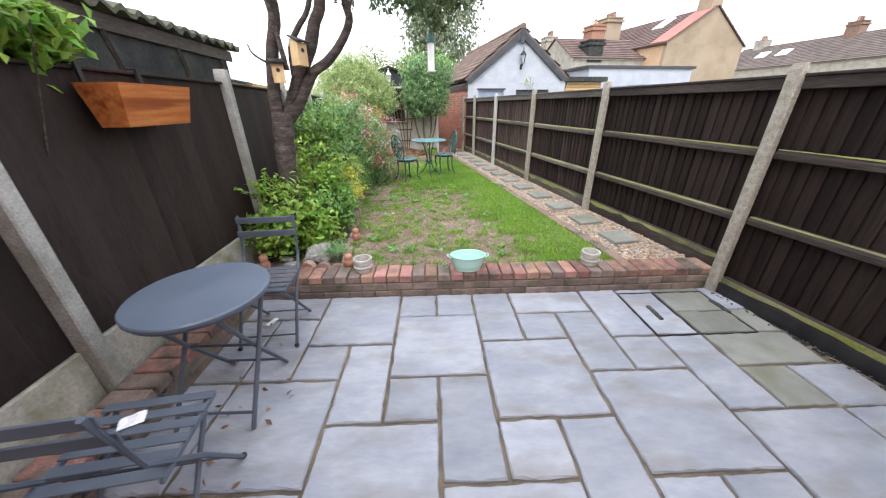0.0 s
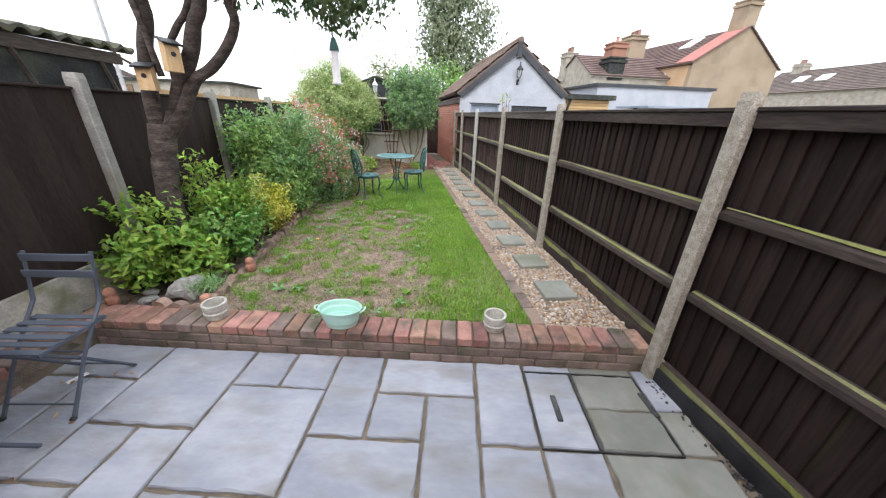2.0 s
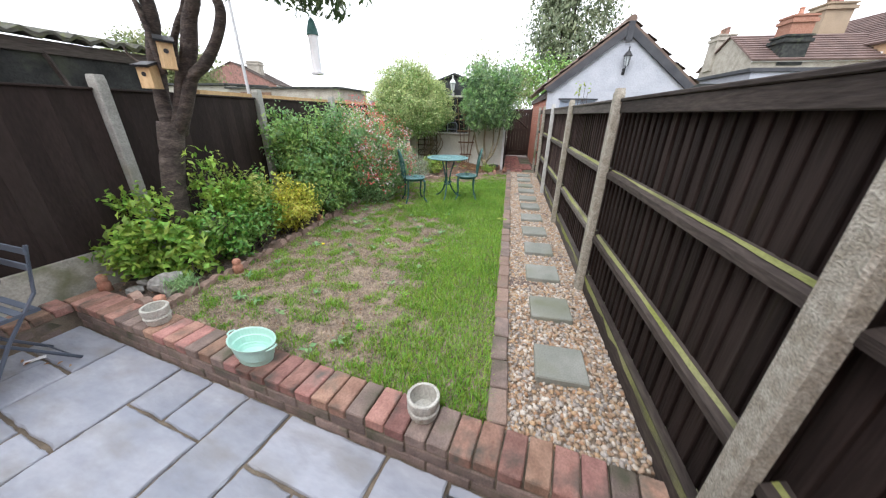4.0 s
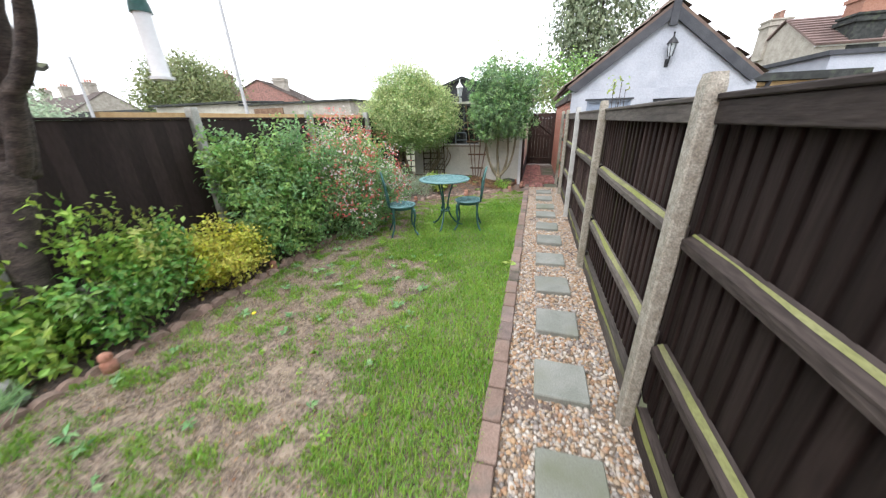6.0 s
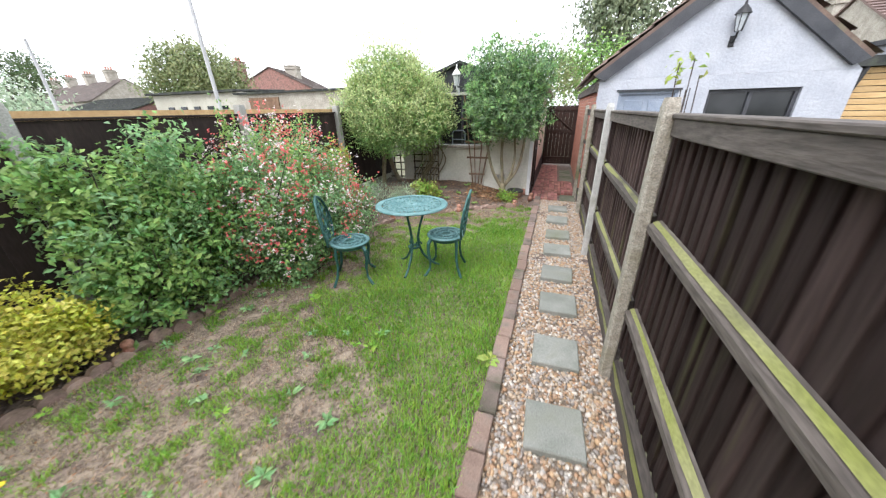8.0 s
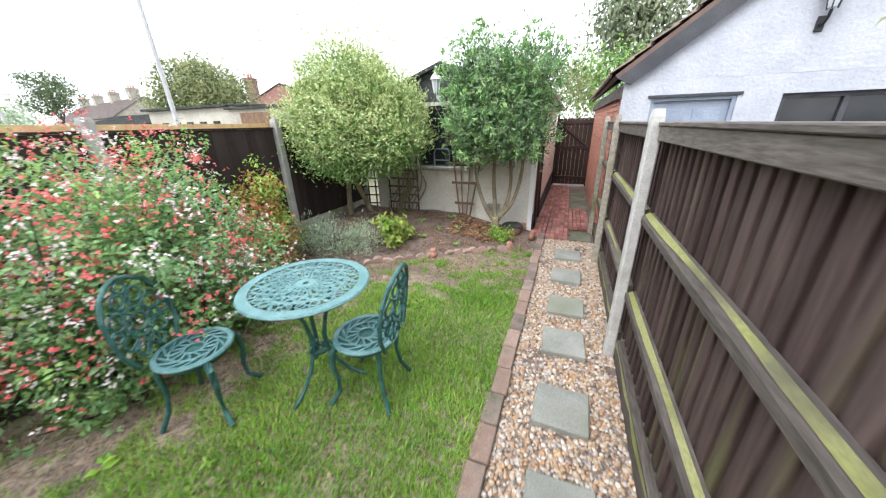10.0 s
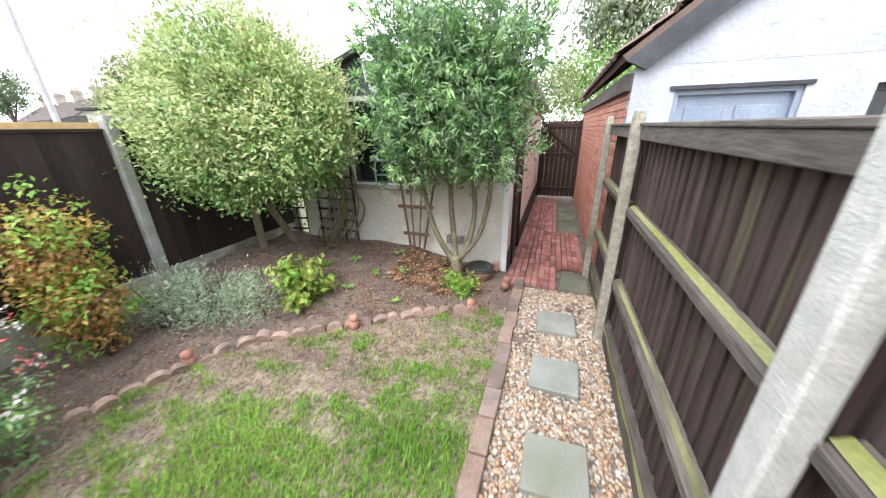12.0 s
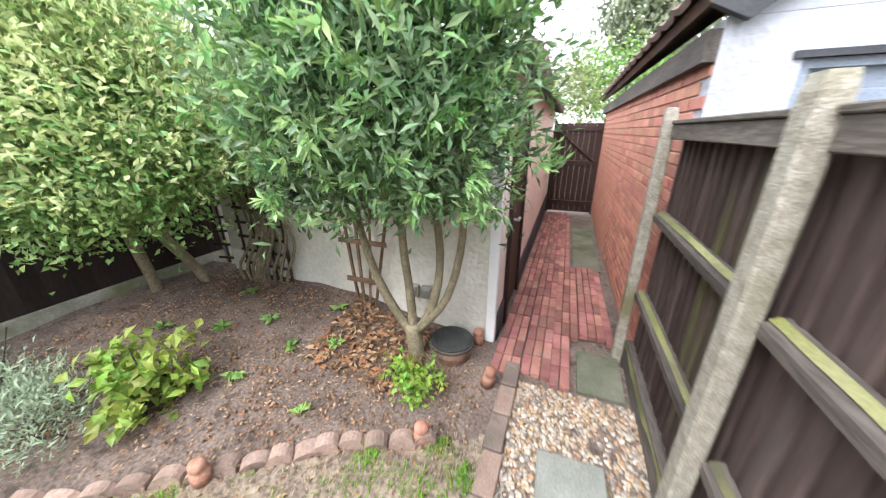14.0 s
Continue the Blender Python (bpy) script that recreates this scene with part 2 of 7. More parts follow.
# paler green for tops and seats, darker for legs, aprons, backs, feeder lid
M["green_cast"] = mat("pale_green_cast_metal", (0.075, 0.175, 0.18), (0.135, 0.255, 0.26), scale=9, rough=0.5, bump=0.3, fine=90, metal=0.1, grain=0.25)
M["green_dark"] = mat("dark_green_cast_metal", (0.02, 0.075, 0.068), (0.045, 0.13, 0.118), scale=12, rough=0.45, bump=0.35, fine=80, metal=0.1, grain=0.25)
M["mint"] = mat("mint_enamel", (0.42, 0.66, 0.58), (0.47, 0.71, 0.63), rough=0.35, bump=0.05, grain=0.04)
M["pot"] = mat("whitewashed_clay", (0.4, 0.39, 0.35), (0.52, 0.51, 0.47), scale=14, rough=0.9, bump=0.6, fine=90, stain=(0.3, 0.27, 0.22), stain_at=(0.55, 0.75), stain_scale=12)
M["terracotta"] = mat("weathered_terracotta", (0.3, 0.135, 0.09), (0.4, 0.22, 0.16), scale=16, rough=0.9, bump=0.4, rnd=0.2)
M["cedar"] = mat("orange_varnished_wood", (0.36, 0.1, 0.025), (0.5, 0.19, 0.06), scale=6, rough=0.4, bump=0.15, stretch=(6, 0.5, 6), stain=(0.22, 0.05, 0.015), stain_at=(0.55, 0.7))
M["pine"] = mat("pale_pine", (0.52, 0.35, 0.18), (0.62, 0.45, 0.26), scale=8, rough=0.7, bump=0.15, stretch=(5, 5, 0.6))
M["new_wood"] = mat("fresh_orange_timber", (0.42, 0.27, 0.12), (0.52, 0.36, 0.18), scale=4, rough=0.7, bump=0.2, stretch=(0.4, 4, 4), rnd=0.15)
M["lattice"] = mat("brown_weathered_lattice", (0.13, 0.075, 0.045), (0.2, 0.125, 0.08), scale=8, rough=0.85, bump=0.3)
M["lattice_dark"] = mat("dark_brown_lattice", (0.035, 0.022, 0.016), (0.06, 0.04, 0.03), scale=8, rough=0.85, bump=0.3)
M["bark"] = mat("grey_brown_bark", (0.034, 0.026, 0.023), (0.085, 0.066, 0.057), scale=9, rough=0.88, bump=1.0, fine=45, stretch=(1, 1, 3.0), grain=0.45, stain=(0.13, 0.108, 0.093), stain_at=(0.58, 0.74), stain_scale=7)
M["bark_pale"] = mat("pale_olive_bark", (0.19, 0.16, 0.1), (0.28, 0.24, 0.16), scale=9, rough=0.9, bump=0.7, fine=50, grain=0.25, stain=(0.14, 0.12, 0.08), stain_at=(0.55, 0.75))
M["paver"] = mat("red_brick_paver", (0.25, 0.1, 0.082), (0.36, 0.17, 0.145), scale=7, rough=0.85, bump=0.4, fine=90, rnd=0.38, hue=0.012, stain=(0.2, 0.13, 0.11), stain_at=(0.55, 0.75), stain_scale=5)
M["slate"] = ramp_mat("dark_slate_chips", [(0.03, 0.03, 0.033), (0.05, 0.05, 0.055), (0.02, 0.02, 0.022), (0.07, 0.065, 0.06)], rough=0.5)
M["litter"] = ramp_mat("dry_fallen_leaves", [(0.32, 0.19, 0.1), (0.2, 0.11, 0.06), (0.4, 0.27, 0.16), (0.13, 0.075, 0.045), (0.28, 0.13, 0.06)])
M["roof"] = mat("brown_concrete_tile", (0.12, 0.085, 0.07), (0.18, 0.125, 0.1), scale=4, rough=0.9, bump=0.4, island=0.2, stain=(0.16, 0.15, 0.1), stain_at=(0.6, 0.75))
M["roof_grey"] = mat("grey_brown_roof_tile", (0.105, 0.085, 0.077), (0.16, 0.128, 0.115), scale=1.5, rough=0.9, bump=0.3, island=0.15)
M["roof_brown"] = mat("red_brown_roof_tile", (0.125, 0.086, 0.078), (0.18, 0.125, 0.112), scale=1.2, rough=0.9, bump=0.3)
M["pole_paint"] = mat("grey_white_pole_paint", (0.36, 0.36, 0.37), (0.44, 0.44, 0.45), rough=0.5, bump=0.1)
M["old_steel"] = mat("dull_old_steel", (0.05, 0.052, 0.055), (0.1, 0.1, 0.1), rough=0.6, metal=0.4, bump=0.3)
M["clear_pane"] = mat("pale_lantern_glass", (0.4, 0.43, 0.46), (0.5, 0.53, 0.56), rough=0.15, bump=0.0)
M["roof_red"] = mat("red_roof_tile", (0.3, 0.12, 0.1), (0.36, 0.15, 0.13), scale=1.5, rough=0.9, bump=0.3, island=0.2)
M["tan"] = mat("tan_house_render", (0.27, 0.205, 0.14), (0.34, 0.265, 0.19), scale=0.5, rough=0.95, bump=0.2, stain=(0.22, 0.175, 0.125), stain_at=(0.5, 0.75), stain_scale=0.7)
M["peach"] = mat("peach_house_render", (0.5, 0.33, 0.2), (0.56, 0.38, 0.25), scale=1, rough=0.95, bump=0.2)
M["stucco"] = mat("grey_beige_rubble_wall", (0.29, 0.262, 0.22), (0.39, 0.36, 0.31), scale=2.5, rough=0.95, bump=0.5, fine=20, grain=0.2)
M["white"] = mat("white_paint", (0.74, 0.75, 0.76), (0.8, 0.81, 0.82), rough=0.6, bump=0.1, grain=0.04)
M["felt"] = mat("black_roof_felt", (0.02, 0.022, 0.021), (0.05, 0.053, 0.05), scale=5, rough=0.95, bump=0.8, fine=60, stain=(0.07, 0.08, 0.05), stain_at=(0.55, 0.7))
M["mossy_roof"] = mat("mossy_corrugated_roof", (0.06, 0.06, 0.05), (0.11, 0.11, 0.09), scale=9, rough=0.98, bump=1.0, fine=40, stain=(0.1, 0.11, 0.05), stain_at=(0.5, 0.65), stain_scale=12)
M["glass_dark"] = mat("dark_window_glass", (0.012, 0.014, 0.016), (0.03, 0.032, 0.035), scale=2, rough=0.12, bump=0, grain=0.0)
M["steel"] = mat("galvanised_steel", (0.3, 0.31, 0.33), (0.42, 0.43, 0.45), rough=0.4, metal=0.7, bump=0.1)
M["paper"] = mat("white_paper_scrap", (0.7, 0.7, 0.72), (0.78, 0.78, 0.8), rough=0.7, bump=0.1)
M["rock"] = mat("grey_field_stone", (0.24, 0.24, 0.23), (0.36, 0.35, 0.33), scale=5, rough=0.9, bump=0.8, fine=35, grain=0.25)
L_ = leaf_mat
M["lf_laurel"] = L_("fresh_green_leaf", (0.19, 0.34, 0.05), (0.31, 0.47, 0.085))
M["lf_shiny"] = L_("glossy_green_leaf", (0.12, 0.27, 0.055), (0.23, 0.41, 0.11), rough=0.22)
M["lf_yellow"] = L_("yellow_variegated_leaf", (0.55, 0.57, 0.06), (0.68, 0.65, 0.16))
M["lf_deep"] = L_("mid_green_leaf", (0.165, 0.31, 0.08), (0.31, 0.47, 0.14))
M["lf_salvia"] = L_("soft_green_leaf", (0.165, 0.31, 0.12), (0.28, 0.45, 0.2))
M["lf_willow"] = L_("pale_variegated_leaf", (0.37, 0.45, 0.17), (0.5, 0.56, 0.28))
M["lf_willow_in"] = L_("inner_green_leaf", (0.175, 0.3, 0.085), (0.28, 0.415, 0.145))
M["lf_olive"] = L_("bay_green_leaf", (0.085, 0.16, 0.075), (0.19, 0.285, 0.14), rough=0.26)
M["lf_olive_tip"] = L_("bright_new_leaf", (0.2, 0.38, 0.12), (0.33, 0.5, 0.21))
M["lf_cherry"] = L_("dark_tree_leaf", (0.052, 0.098, 0.039), (0.117, 0.156, 0.065))
M["lf_far"] = L_("far_tree_leaf", (0.15, 0.195, 0.075), (0.25, 0.275, 0.125), scale=0.6)
M["lf_birch"] = L_("birch_leaf", (0.156, 0.195, 0.117), (0.260, 0.299, 0.182), scale=0.6)
M["lf_grey"] = L_("silver_grey_leaf", (0.28, 0.37, 0.24), (0.42, 0.5, 0.36))
M["lf_red"] = L_("bronze_leaf", (0.33, 0.17, 0.06), (0.45, 0.33, 0.08))
M["lf_lime"] = L_("lime_leaf", (0.25, 0.34, 0.06), (0.36, 0.43, 0.11))
M["grass"] = L_("grass_blade", (0.16, 0.32, 0.034), (0.265, 0.44, 0.066), scale=1.5, island=0.3)
M["grass_dry"] = L_("dry_grass_blade", (0.31, 0.24, 0.16), (0.46, 0.37, 0.26), scale=1.5, island=0.35)
M["flower_red"] = mat("coral_pink_petal", (0.62, 0.1, 0.1), (0.76, 0.22, 0.21), rough=0.6, bump=0, island=0.2, trans=0.3)
M["petal_yellow"] = mat("yellow_petal", (0.65, 0.5, 0.02), (0.75, 0.6, 0.05), rough=0.6, bump=0)
M["flower_white"] = mat("white_pink_petal", (0.75, 0.62, 0.64), (0.82, 0.76, 0.76), rough=0.6, bump=0, island=0.08, trans=0.3)


# ---- mesh helpers ----
def part(name, bm, material, parent=None, label="", smooth=False):
    """Links a bmesh as one mesh object."""
    me = bpy.data.meshes.new(name)
    bmesh.ops.recalc_face_normals(bm, faces=bm.faces)
    bm.to_mesh(me)
    bm.free()
    me.materials.append(M[material])
    if smooth:
        for p in me.polygons:
            p.use_smooth = True
    ob = new(name, me)
    if parent:
        ob.parent = parent
    if label:
        tagged(ob, label)
    return ob


def share(name, ob, m, parent=None):
    """Another object on the same mesh."""
    o = new(name, ob.data)
    if parent:
        o.parent = parent
    o.matrix_basis = m
    return o


def thing(name, label, category, m=None, group="", kind=""):
    """An empty at a thing's base."""
    e = tagged(new(name), label, category, group, kind)
    e.empty_display_size = 0.1
    if m is not None:
        e.matrix_basis = m
    return e


def box(bm, x0, x1, y0, y1, z0, z1, bevel=0.0):
    vs = [bm.verts.new((x, y, z)) for x in (x0, x1) for y in (y0, y1) for z in (z0, z1)]
    fs = [bm.faces.new([vs[i] for i in q]) for q in ((0, 1, 3, 2), (4, 6, 7, 5), (0, 4, 5, 1), (2, 3, 7, 6), (0, 2, 6, 4), (1, 5, 7, 3))]
    if bevel:
        es = list({e for f in fs for e in f.edges})
        bmesh.ops.bevel(bm, geom=es, offset=bevel, segments=1, affect="EDGES")
    return bm


def boxes(*rows, bevel=0.0):
    bm = bmesh.new()
    for r in rows:
        box(bm, *r, bevel=bevel)
    return bm


def tube(bm, pts, radii, n=8, caps=True):
    """A round rod along points, with a radius at each."""
    pts = [Vector(p) for p in pts]
    if isinstance(radii, (int, float)):
        radii = [radii] * len(pts)
    rings, up = [], Vector((0.13, 0.29, 0.95))
    for i, p in enumerate(pts):
        d = (pts[min(i + 1, len(pts) - 1)] - pts[max(i - 1, 0)]).normalized()
        a = d.cross(up)
        if a.length < 0.1:
            a = d.cross(Vector((1, 0, 0)))
        a.normalize()
        b = d.cross(a)
        rings.append([bm.verts.new(p + radii[i] * (math.cos(2 * math.pi * k / n) * a + math.sin(2 * math.pi * k / n) * b)) for k in range(n)])
    for r0, r1 in zip(rings, rings[1:]):
        for k in range(n):
            bm.faces.new((r0[k], r0[(k + 1) % n], r1[(k + 1) % n], r1[k]))
    if caps:
        bm.faces.new(rings[0])
        bm.faces.new(rings[-1])
    return bm


def rod(pts, radii, n=8):
    return tube(bmesh.new(), pts, radii, n)


def lathe(profile, n=24, sx=1.0, sy=1.0):
    """A turned shape from (radius, height) pairs."""
    bm = bmesh.new()
    rings = [[bm.verts.new((sx * max(r, 1e-4) * math.cos(2 * math.pi * k / n), sy * max(r, 1e-4) * math.sin(2 * math.pi * k / n), z)) for k in range(n)] for r, z in profile]
    for r0, r1 in zip(rings, rings[1:]):
        for k in range(n):
            bm.faces.new((r0[k], r0[(k + 1) % n], r1[(k + 1) % n], r1[k]))
    if abs(profile[0][0] - profile[-1][0]) < 1e-6 and profile[0][0] > 0.01:   # a ring: close the section
        for k in range(n):
            bm.faces.new((rings[-1][k], rings[-1][(k + 1) % n], rings[0][(k + 1) % n], rings[0][k]))
    else:
        bm.faces.new(rings[0])
        bm.faces.new(rings[-1])
    return bm


def lump(rx, ry, rz, seed, rough=0.18, sub=2):
    """A rounded stone."""
    bm = bmesh.new()
    bmesh.ops.create_icosphere(bm, subdivisions=sub, radius=1)
    for v in bm.verts:
        k = 1 + rough * noise.noise(v.co * 1.4 + Vector((seed, seed * 2.1, 0)))
        v.co = Vector((v.co.x * rx * k, v.co.y * ry * k, v.co.z * rz * k))
    return bm


def sheet(x0, x1, y0, y1, z, nx, ny, relief=0.0, freq=2.0):
    bm = bmesh.new()
    g = [[bm.verts.new((x0 + (x1 - x0) * i / nx, y0 + (y1 - y0) * j / ny, 0)) for j in range(ny + 1)] for i in range(nx + 1)]
    for col in g:
        for v in col:
            v.co.z = z + relief * noise.noise(Vector((v.co.x, v.co.y, 0)) * freq)
    for i in range(nx):
        for j in range(ny):
            bm.faces.new((g[i][j], g[i + 1][j], g[i + 1][j + 1], g[i][j + 1]))
    return bm


def cloud_mesh(name, verts, faces, material, parent=None, smooth=False):
    """One mesh of many loose pieces, from arrays."""
    me = bpy.data.meshes.new(name)
    me.from_pydata(verts.tolist(), [], faces)
    me.materials.append(M[material])
    if smooth:
        me.polygons.foreach_set("use_smooth", [True] * len(me.polygons))
    ob = new(name, me)
    if parent:
        ob.parent = parent
    return ob


def leaves(name, centres, outward, length, width, material, parent, rng, droop=0.2, spread=0.8):
    """A leaf at each centre: two folded halves, pointing roughly outward."""
    n = len(centres)
    d = 0.6 * outward + spread * rng.normal(size=(n, 3))
    d[:, 2] -= droop
    d /= np.linalg.norm(d, axis=1)[:, None] + 1e-9
    side = np.cross(d, outward + rng.normal(size=(n, 3)) * 0.45 + np.array((0, 0, 0.7)))
    side /= np.linalg.norm(side, axis=1)[:, None] + 1e-9
    up = np.cross(side, d)
    ln = (length * rng.uniform(0.6, 1.25, n))[:, None]
    wd = (width * rng.uniform(0.7, 1.2, n))[:, None]
    a = centres - 0.5 * ln * d
    tip = centres + 0.5 * ln * d - 0.12 * ln * up
    mid = centres + 0.02 * ln * up
    lft = centres + 0.5 * wd * side + 0.18 * wd * up
    rgt = centres - 0.5 * wd * side + 0.18 * wd * up
    v = np.stack((a, lft, tip, mid, rgt), axis=1).reshape(-1, 3)
    f = []
    for k in range(n):
        b = 5 * k
        f += [(b, b + 3, b + 2, b + 1), (b, b + 4, b + 2, b + 3)]
    return tagged(cloud_mesh(name, v, f, material, parent), kind="stuff")


def crown_points(n, blobs, rng, shell=0.45, clump=0.05, each=18):
    """Points and outward ways in a crown of several uneven lobes: sprays of leaves, denser near the surface, with gaps between."""
    if clump:
        c, d = crown_points(max(8, n // each), blobs, rng, shell, 0)
        pick = rng.integers(0, len(c), n)
        return c[pick] + clump * rng.normal(size=(n, 3)), d[pick]
    w = np.array([b[3] * b[4] * b[5] for b in blobs]) ** 0.7
    pick = rng.choice(len(blobs), n, p=w / w.sum())
    c = np.array([b[:3] for b in blobs])[pick]
    r = np.array([b[3:6] for b in blobs])[pick]
    d = rng.normal(size=(n, 3))
    d /= np.linalg.norm(d, axis=1)[:, None]
    bump = 1 + 0.16 * np.sin(5 * d[:, 0] + 3 * pick) * np.cos(6 * d[:, 1] + pick) + 0.12 * np.sin(9 * d[:, 2] + 4 * d[:, 0])
    k = (1 - shell * rng.random(n) ** 1.6) * bump
    return c + d * r * k[:, None], d


# ---- ground ----
PAT = Matrix.Translation((3.0, 2.638, 0)) @ Matrix.Rotation(radians(-9.8), 4, "Z")   # the patio's own axes
LFT = Matrix.Translation((-1.1, 4.16, 0)) @ Matrix.Rotation(radians(-8.1), 4, "Z")  # along the old boundary fence
rng = np.random.default_rng(5)
LAWN = 0.18


def inside(x, y, poly):
    hit, j = False, len(poly) - 1
    for i in range(len(poly)):
        (xi, yi), (xj, yj) = poly[i], poly[j]
        if (yi > y) != (yj > y) and x < (xj - xi) * (y - yi) / (yj - yi) + xi:
            hit = not hit
        j = i
    return hit


def soil(x, y):
    """Height of the bed's surface: it rises from the edging towards the fence and the outbuilding."""
    e = -0.51 * (x - 0.45) + 0.86 * (y - 9.2)
    return 0.15 + 0.21 * max(0.0, min(1.0, e / 1.3)) * max(0.0, min(1.0, (2.2 - x) / 1.2))


ground = part("ground", sheet(-400, 400, -300, 600, -0.3, 8, 8), "earth")
tagged(ground, "flat grassy ground reaching the far distance", "ground", kind="structure")
patio_base = part("patio_bed", boxes((-4.3, 0.7, -4.2, 0.02, -0.28, -0.014)), "mortar")
patio_base.matrix_basis = PAT
tagged(patio_base, "sandy mortar bed showing between the paving slabs", "paving", kind="structure")

bm = sheet(-1.45, 3.05, 2.4, 11.1, 0.15, 44, 95, 0.035, 3.0)
for v in bm.verts:
    v.co.y = max(v.co.y, 2.83 - 0.1727 * (v.co.x - 3.0))
    v.co.z += soil(v.co.x, v.co.y) - 0.15
    if v.co.y < 3.9:
        v.co.z -= 0.02
bed = part("soil_bed", bm, "soil", smooth=True)
tagged(bed, "dark bare soil of the flower beds with fine litter", "soil", kind="structure")

EDGE = [(-0.2, 3.42), (-0.2, 5.0), (-0.18, 6.6), (0.02, 7.5), (0.12, 8.5), (0.45, 9.2), (1.14, 9.62), (1.6, 9.95), (2.05, 10.15), (2.29, 10.3)]
POLY = EDGE + [(2.29, 2.98), (-0.2, 3.38)]


def lawn_mesh():
    bm = bmesh.new()
    nx, ny = 64, 180
    g = {}
    for i in range(nx + 1):
        for j in range(ny + 1):
            x, y = -0.25 + 2.58 * i / nx, 2.9 + 7.45 * j / ny
            if inside(min(max(x, -0.19), 2.28), y, POLY):
                g[i, j] = bm.verts.new((x, y, LAWN - 0.012 + 0.014 * noise.noise(Vector((x * 2, y * 2, 0))) + 0.008 * noise.noise(Vector((x * 9, y * 9, 3)))))
    for (i, j), v in g.items():
        q = [(i, j), (i + 1, j), (i + 1, j + 1), (i, j + 1)]
        if all(k in g for k in q):
            bm.faces.new([g[k] for k in q])
    return bm


lawn = part("lawn", lawn_mesh(), "lawn", smooth=True)
tagged(lawn, "thin dry lawn with bare brown patches", "lawn", kind="structure")

# ---- patio slabs: (column, row, columns wide, rows deep) on a 0.31 m grid ----
U = [-4.03, -3.72, -3.41, -3.1, -2.79, -2.48, -2.165, -1.84, -1.52, -1.205, -0.87, -0.545, -0.235, 0.075]
patio = thing("patio", "grey sandstone paving slabs laid in a random pattern", "paving", PAT, kind="structure")
SLABS = [(-2, 0, 2, 1), (-2, 1, 1, 2), (-1, 1, 1, 2), (0, 0, 2, 2), (2, 0, 1, 1), (3, 0, 1, 1), (2, 1, 2, 2), (4, 0, 1, 2), (5, 0, 2, 1), (5, 1, 1, 1), (6, 1, 1, 2), (7, 0, 1, 2),
         (4, 2, 2, 2), (7, 2, 1, 1), (8, 2, 1, 2), (6, 3, 2, 2), (0, 2, 1, 1), (1, 2, 1, 2), (2, 3, 1, 1), (3, 3, 1, 2), (4, 4, 1, 1), (5, 4, 1, 2), (6, 5, 1, 1), (7, 5, 1, 1),
         (-1, 3, 2, 2), (1, 4, 2, 2), (3, 5, 2, 1), (8, 4, 2, 2), (9, 3, 1, 1), (9, 2, 2, 1), (-2, 3, 1, 2), (10, 5, 1, 2), (-2, 5, 1, 1), (-1, 5, 1, 2), (0, 5, 1, 1),
         (-2, 6, 1, 2), (0, 6, 2, 2), (2, 6, 1, 1), (3, 6, 2, 2), (5, 6, 1, 1), (6, 6, 2, 2), (8, 6, 2, 1), (2, 7, 1, 2), (5, 7, 1, 1), (8, 7, 1, 2), (9, 7, 2, 2), (-1, 7, 1, 2),
         (-2, 8, 1, 2), (0, 8, 2, 2), (3, 8, 2, 1), (5, 8, 2, 2), (7, 8, 1, 1), (2, 9, 1, 2), (3, 9, 2, 2), (7, 9, 2, 2), (9, 9, 2, 2), (-1, 9, 1, 2), (-2, 10, 1, 2), (0, 10, 2, 2), (5, 10, 2, 2)]
CUTS = [(0.087, 0.19, -1.87, -1.56), (0.087, 0.25, -2.18, -1.88), (0.087, 0.3, -2.49, -2.19), (0.087, 0.34, -3.1, -2.5), (-0.225, 0.14, -1.24, -0.94), (-0.225, 0.19, -1.55, -1.25)]
MOSSY = {(9, 2), (9, 3)}


def slab_mesh(w, d, seed):
    """A riven slab with slightly wandering edges."""
    bm = bmesh.new()
    r = random.Random(seed)
    nx, ny = max(4, int(w / 0.04)), max(4, int(d / 0.04))
    ring = [(w * i / nx, 0) for i in range(nx)] + [(w, d * j / ny) for j in range(ny)] + [(w - w * i / nx, d) for i in range(nx)] + [(0, d - d * j / ny) for j in range(ny)]
    top, low, base = [], [], []
    for x, y in ring:
        wave = noise.noise_vector(Vector((x * 9, y * 9, seed * 1.7)))
        jx, jy = 0.006 * wave.x + r.uniform(-0.003, 0.003), 0.006 * wave.y + r.uniform(-0.003, 0.003)
        chip = 0.004 + 0.01 * r.random() ** 3
        cx, cy = (x - w / 2) / (w / 2), (y - d / 2) / (d / 2)
        top.append(bm.verts.new((x + jx - chip * cx, y + jy - chip * cy, r.uniform(-0.0015, 0.001))))
        low.append(bm.verts.new((x + jx, y + jy, -0.008)))
        base.append(bm.verts.new((x + jx, y + jy, -0.03)))
    n = len(ring)
    for a, b in ((top, low), (low, base)):
        for k in range(n):
            bm.faces.new((a[k], a[(k + 1) % n], b[(k + 1) % n], b[k]))
    bm.faces.new(top)
    return bm


def lay_slab(x0, x1, y0, y1, material, z, seed, name="slab"):
    o = part(name, slab_mesh(x1 - x0, y1 - y0, seed), material, patio)
    o.matrix_basis = Matrix.Translation((x0, y0, z)) @ Matrix.Rotation(random.uniform(-0.004, 0.004), 4, "X") @ Matrix.Rotation(random.uniform(-0.004, 0.004), 4, "Y")
    return o


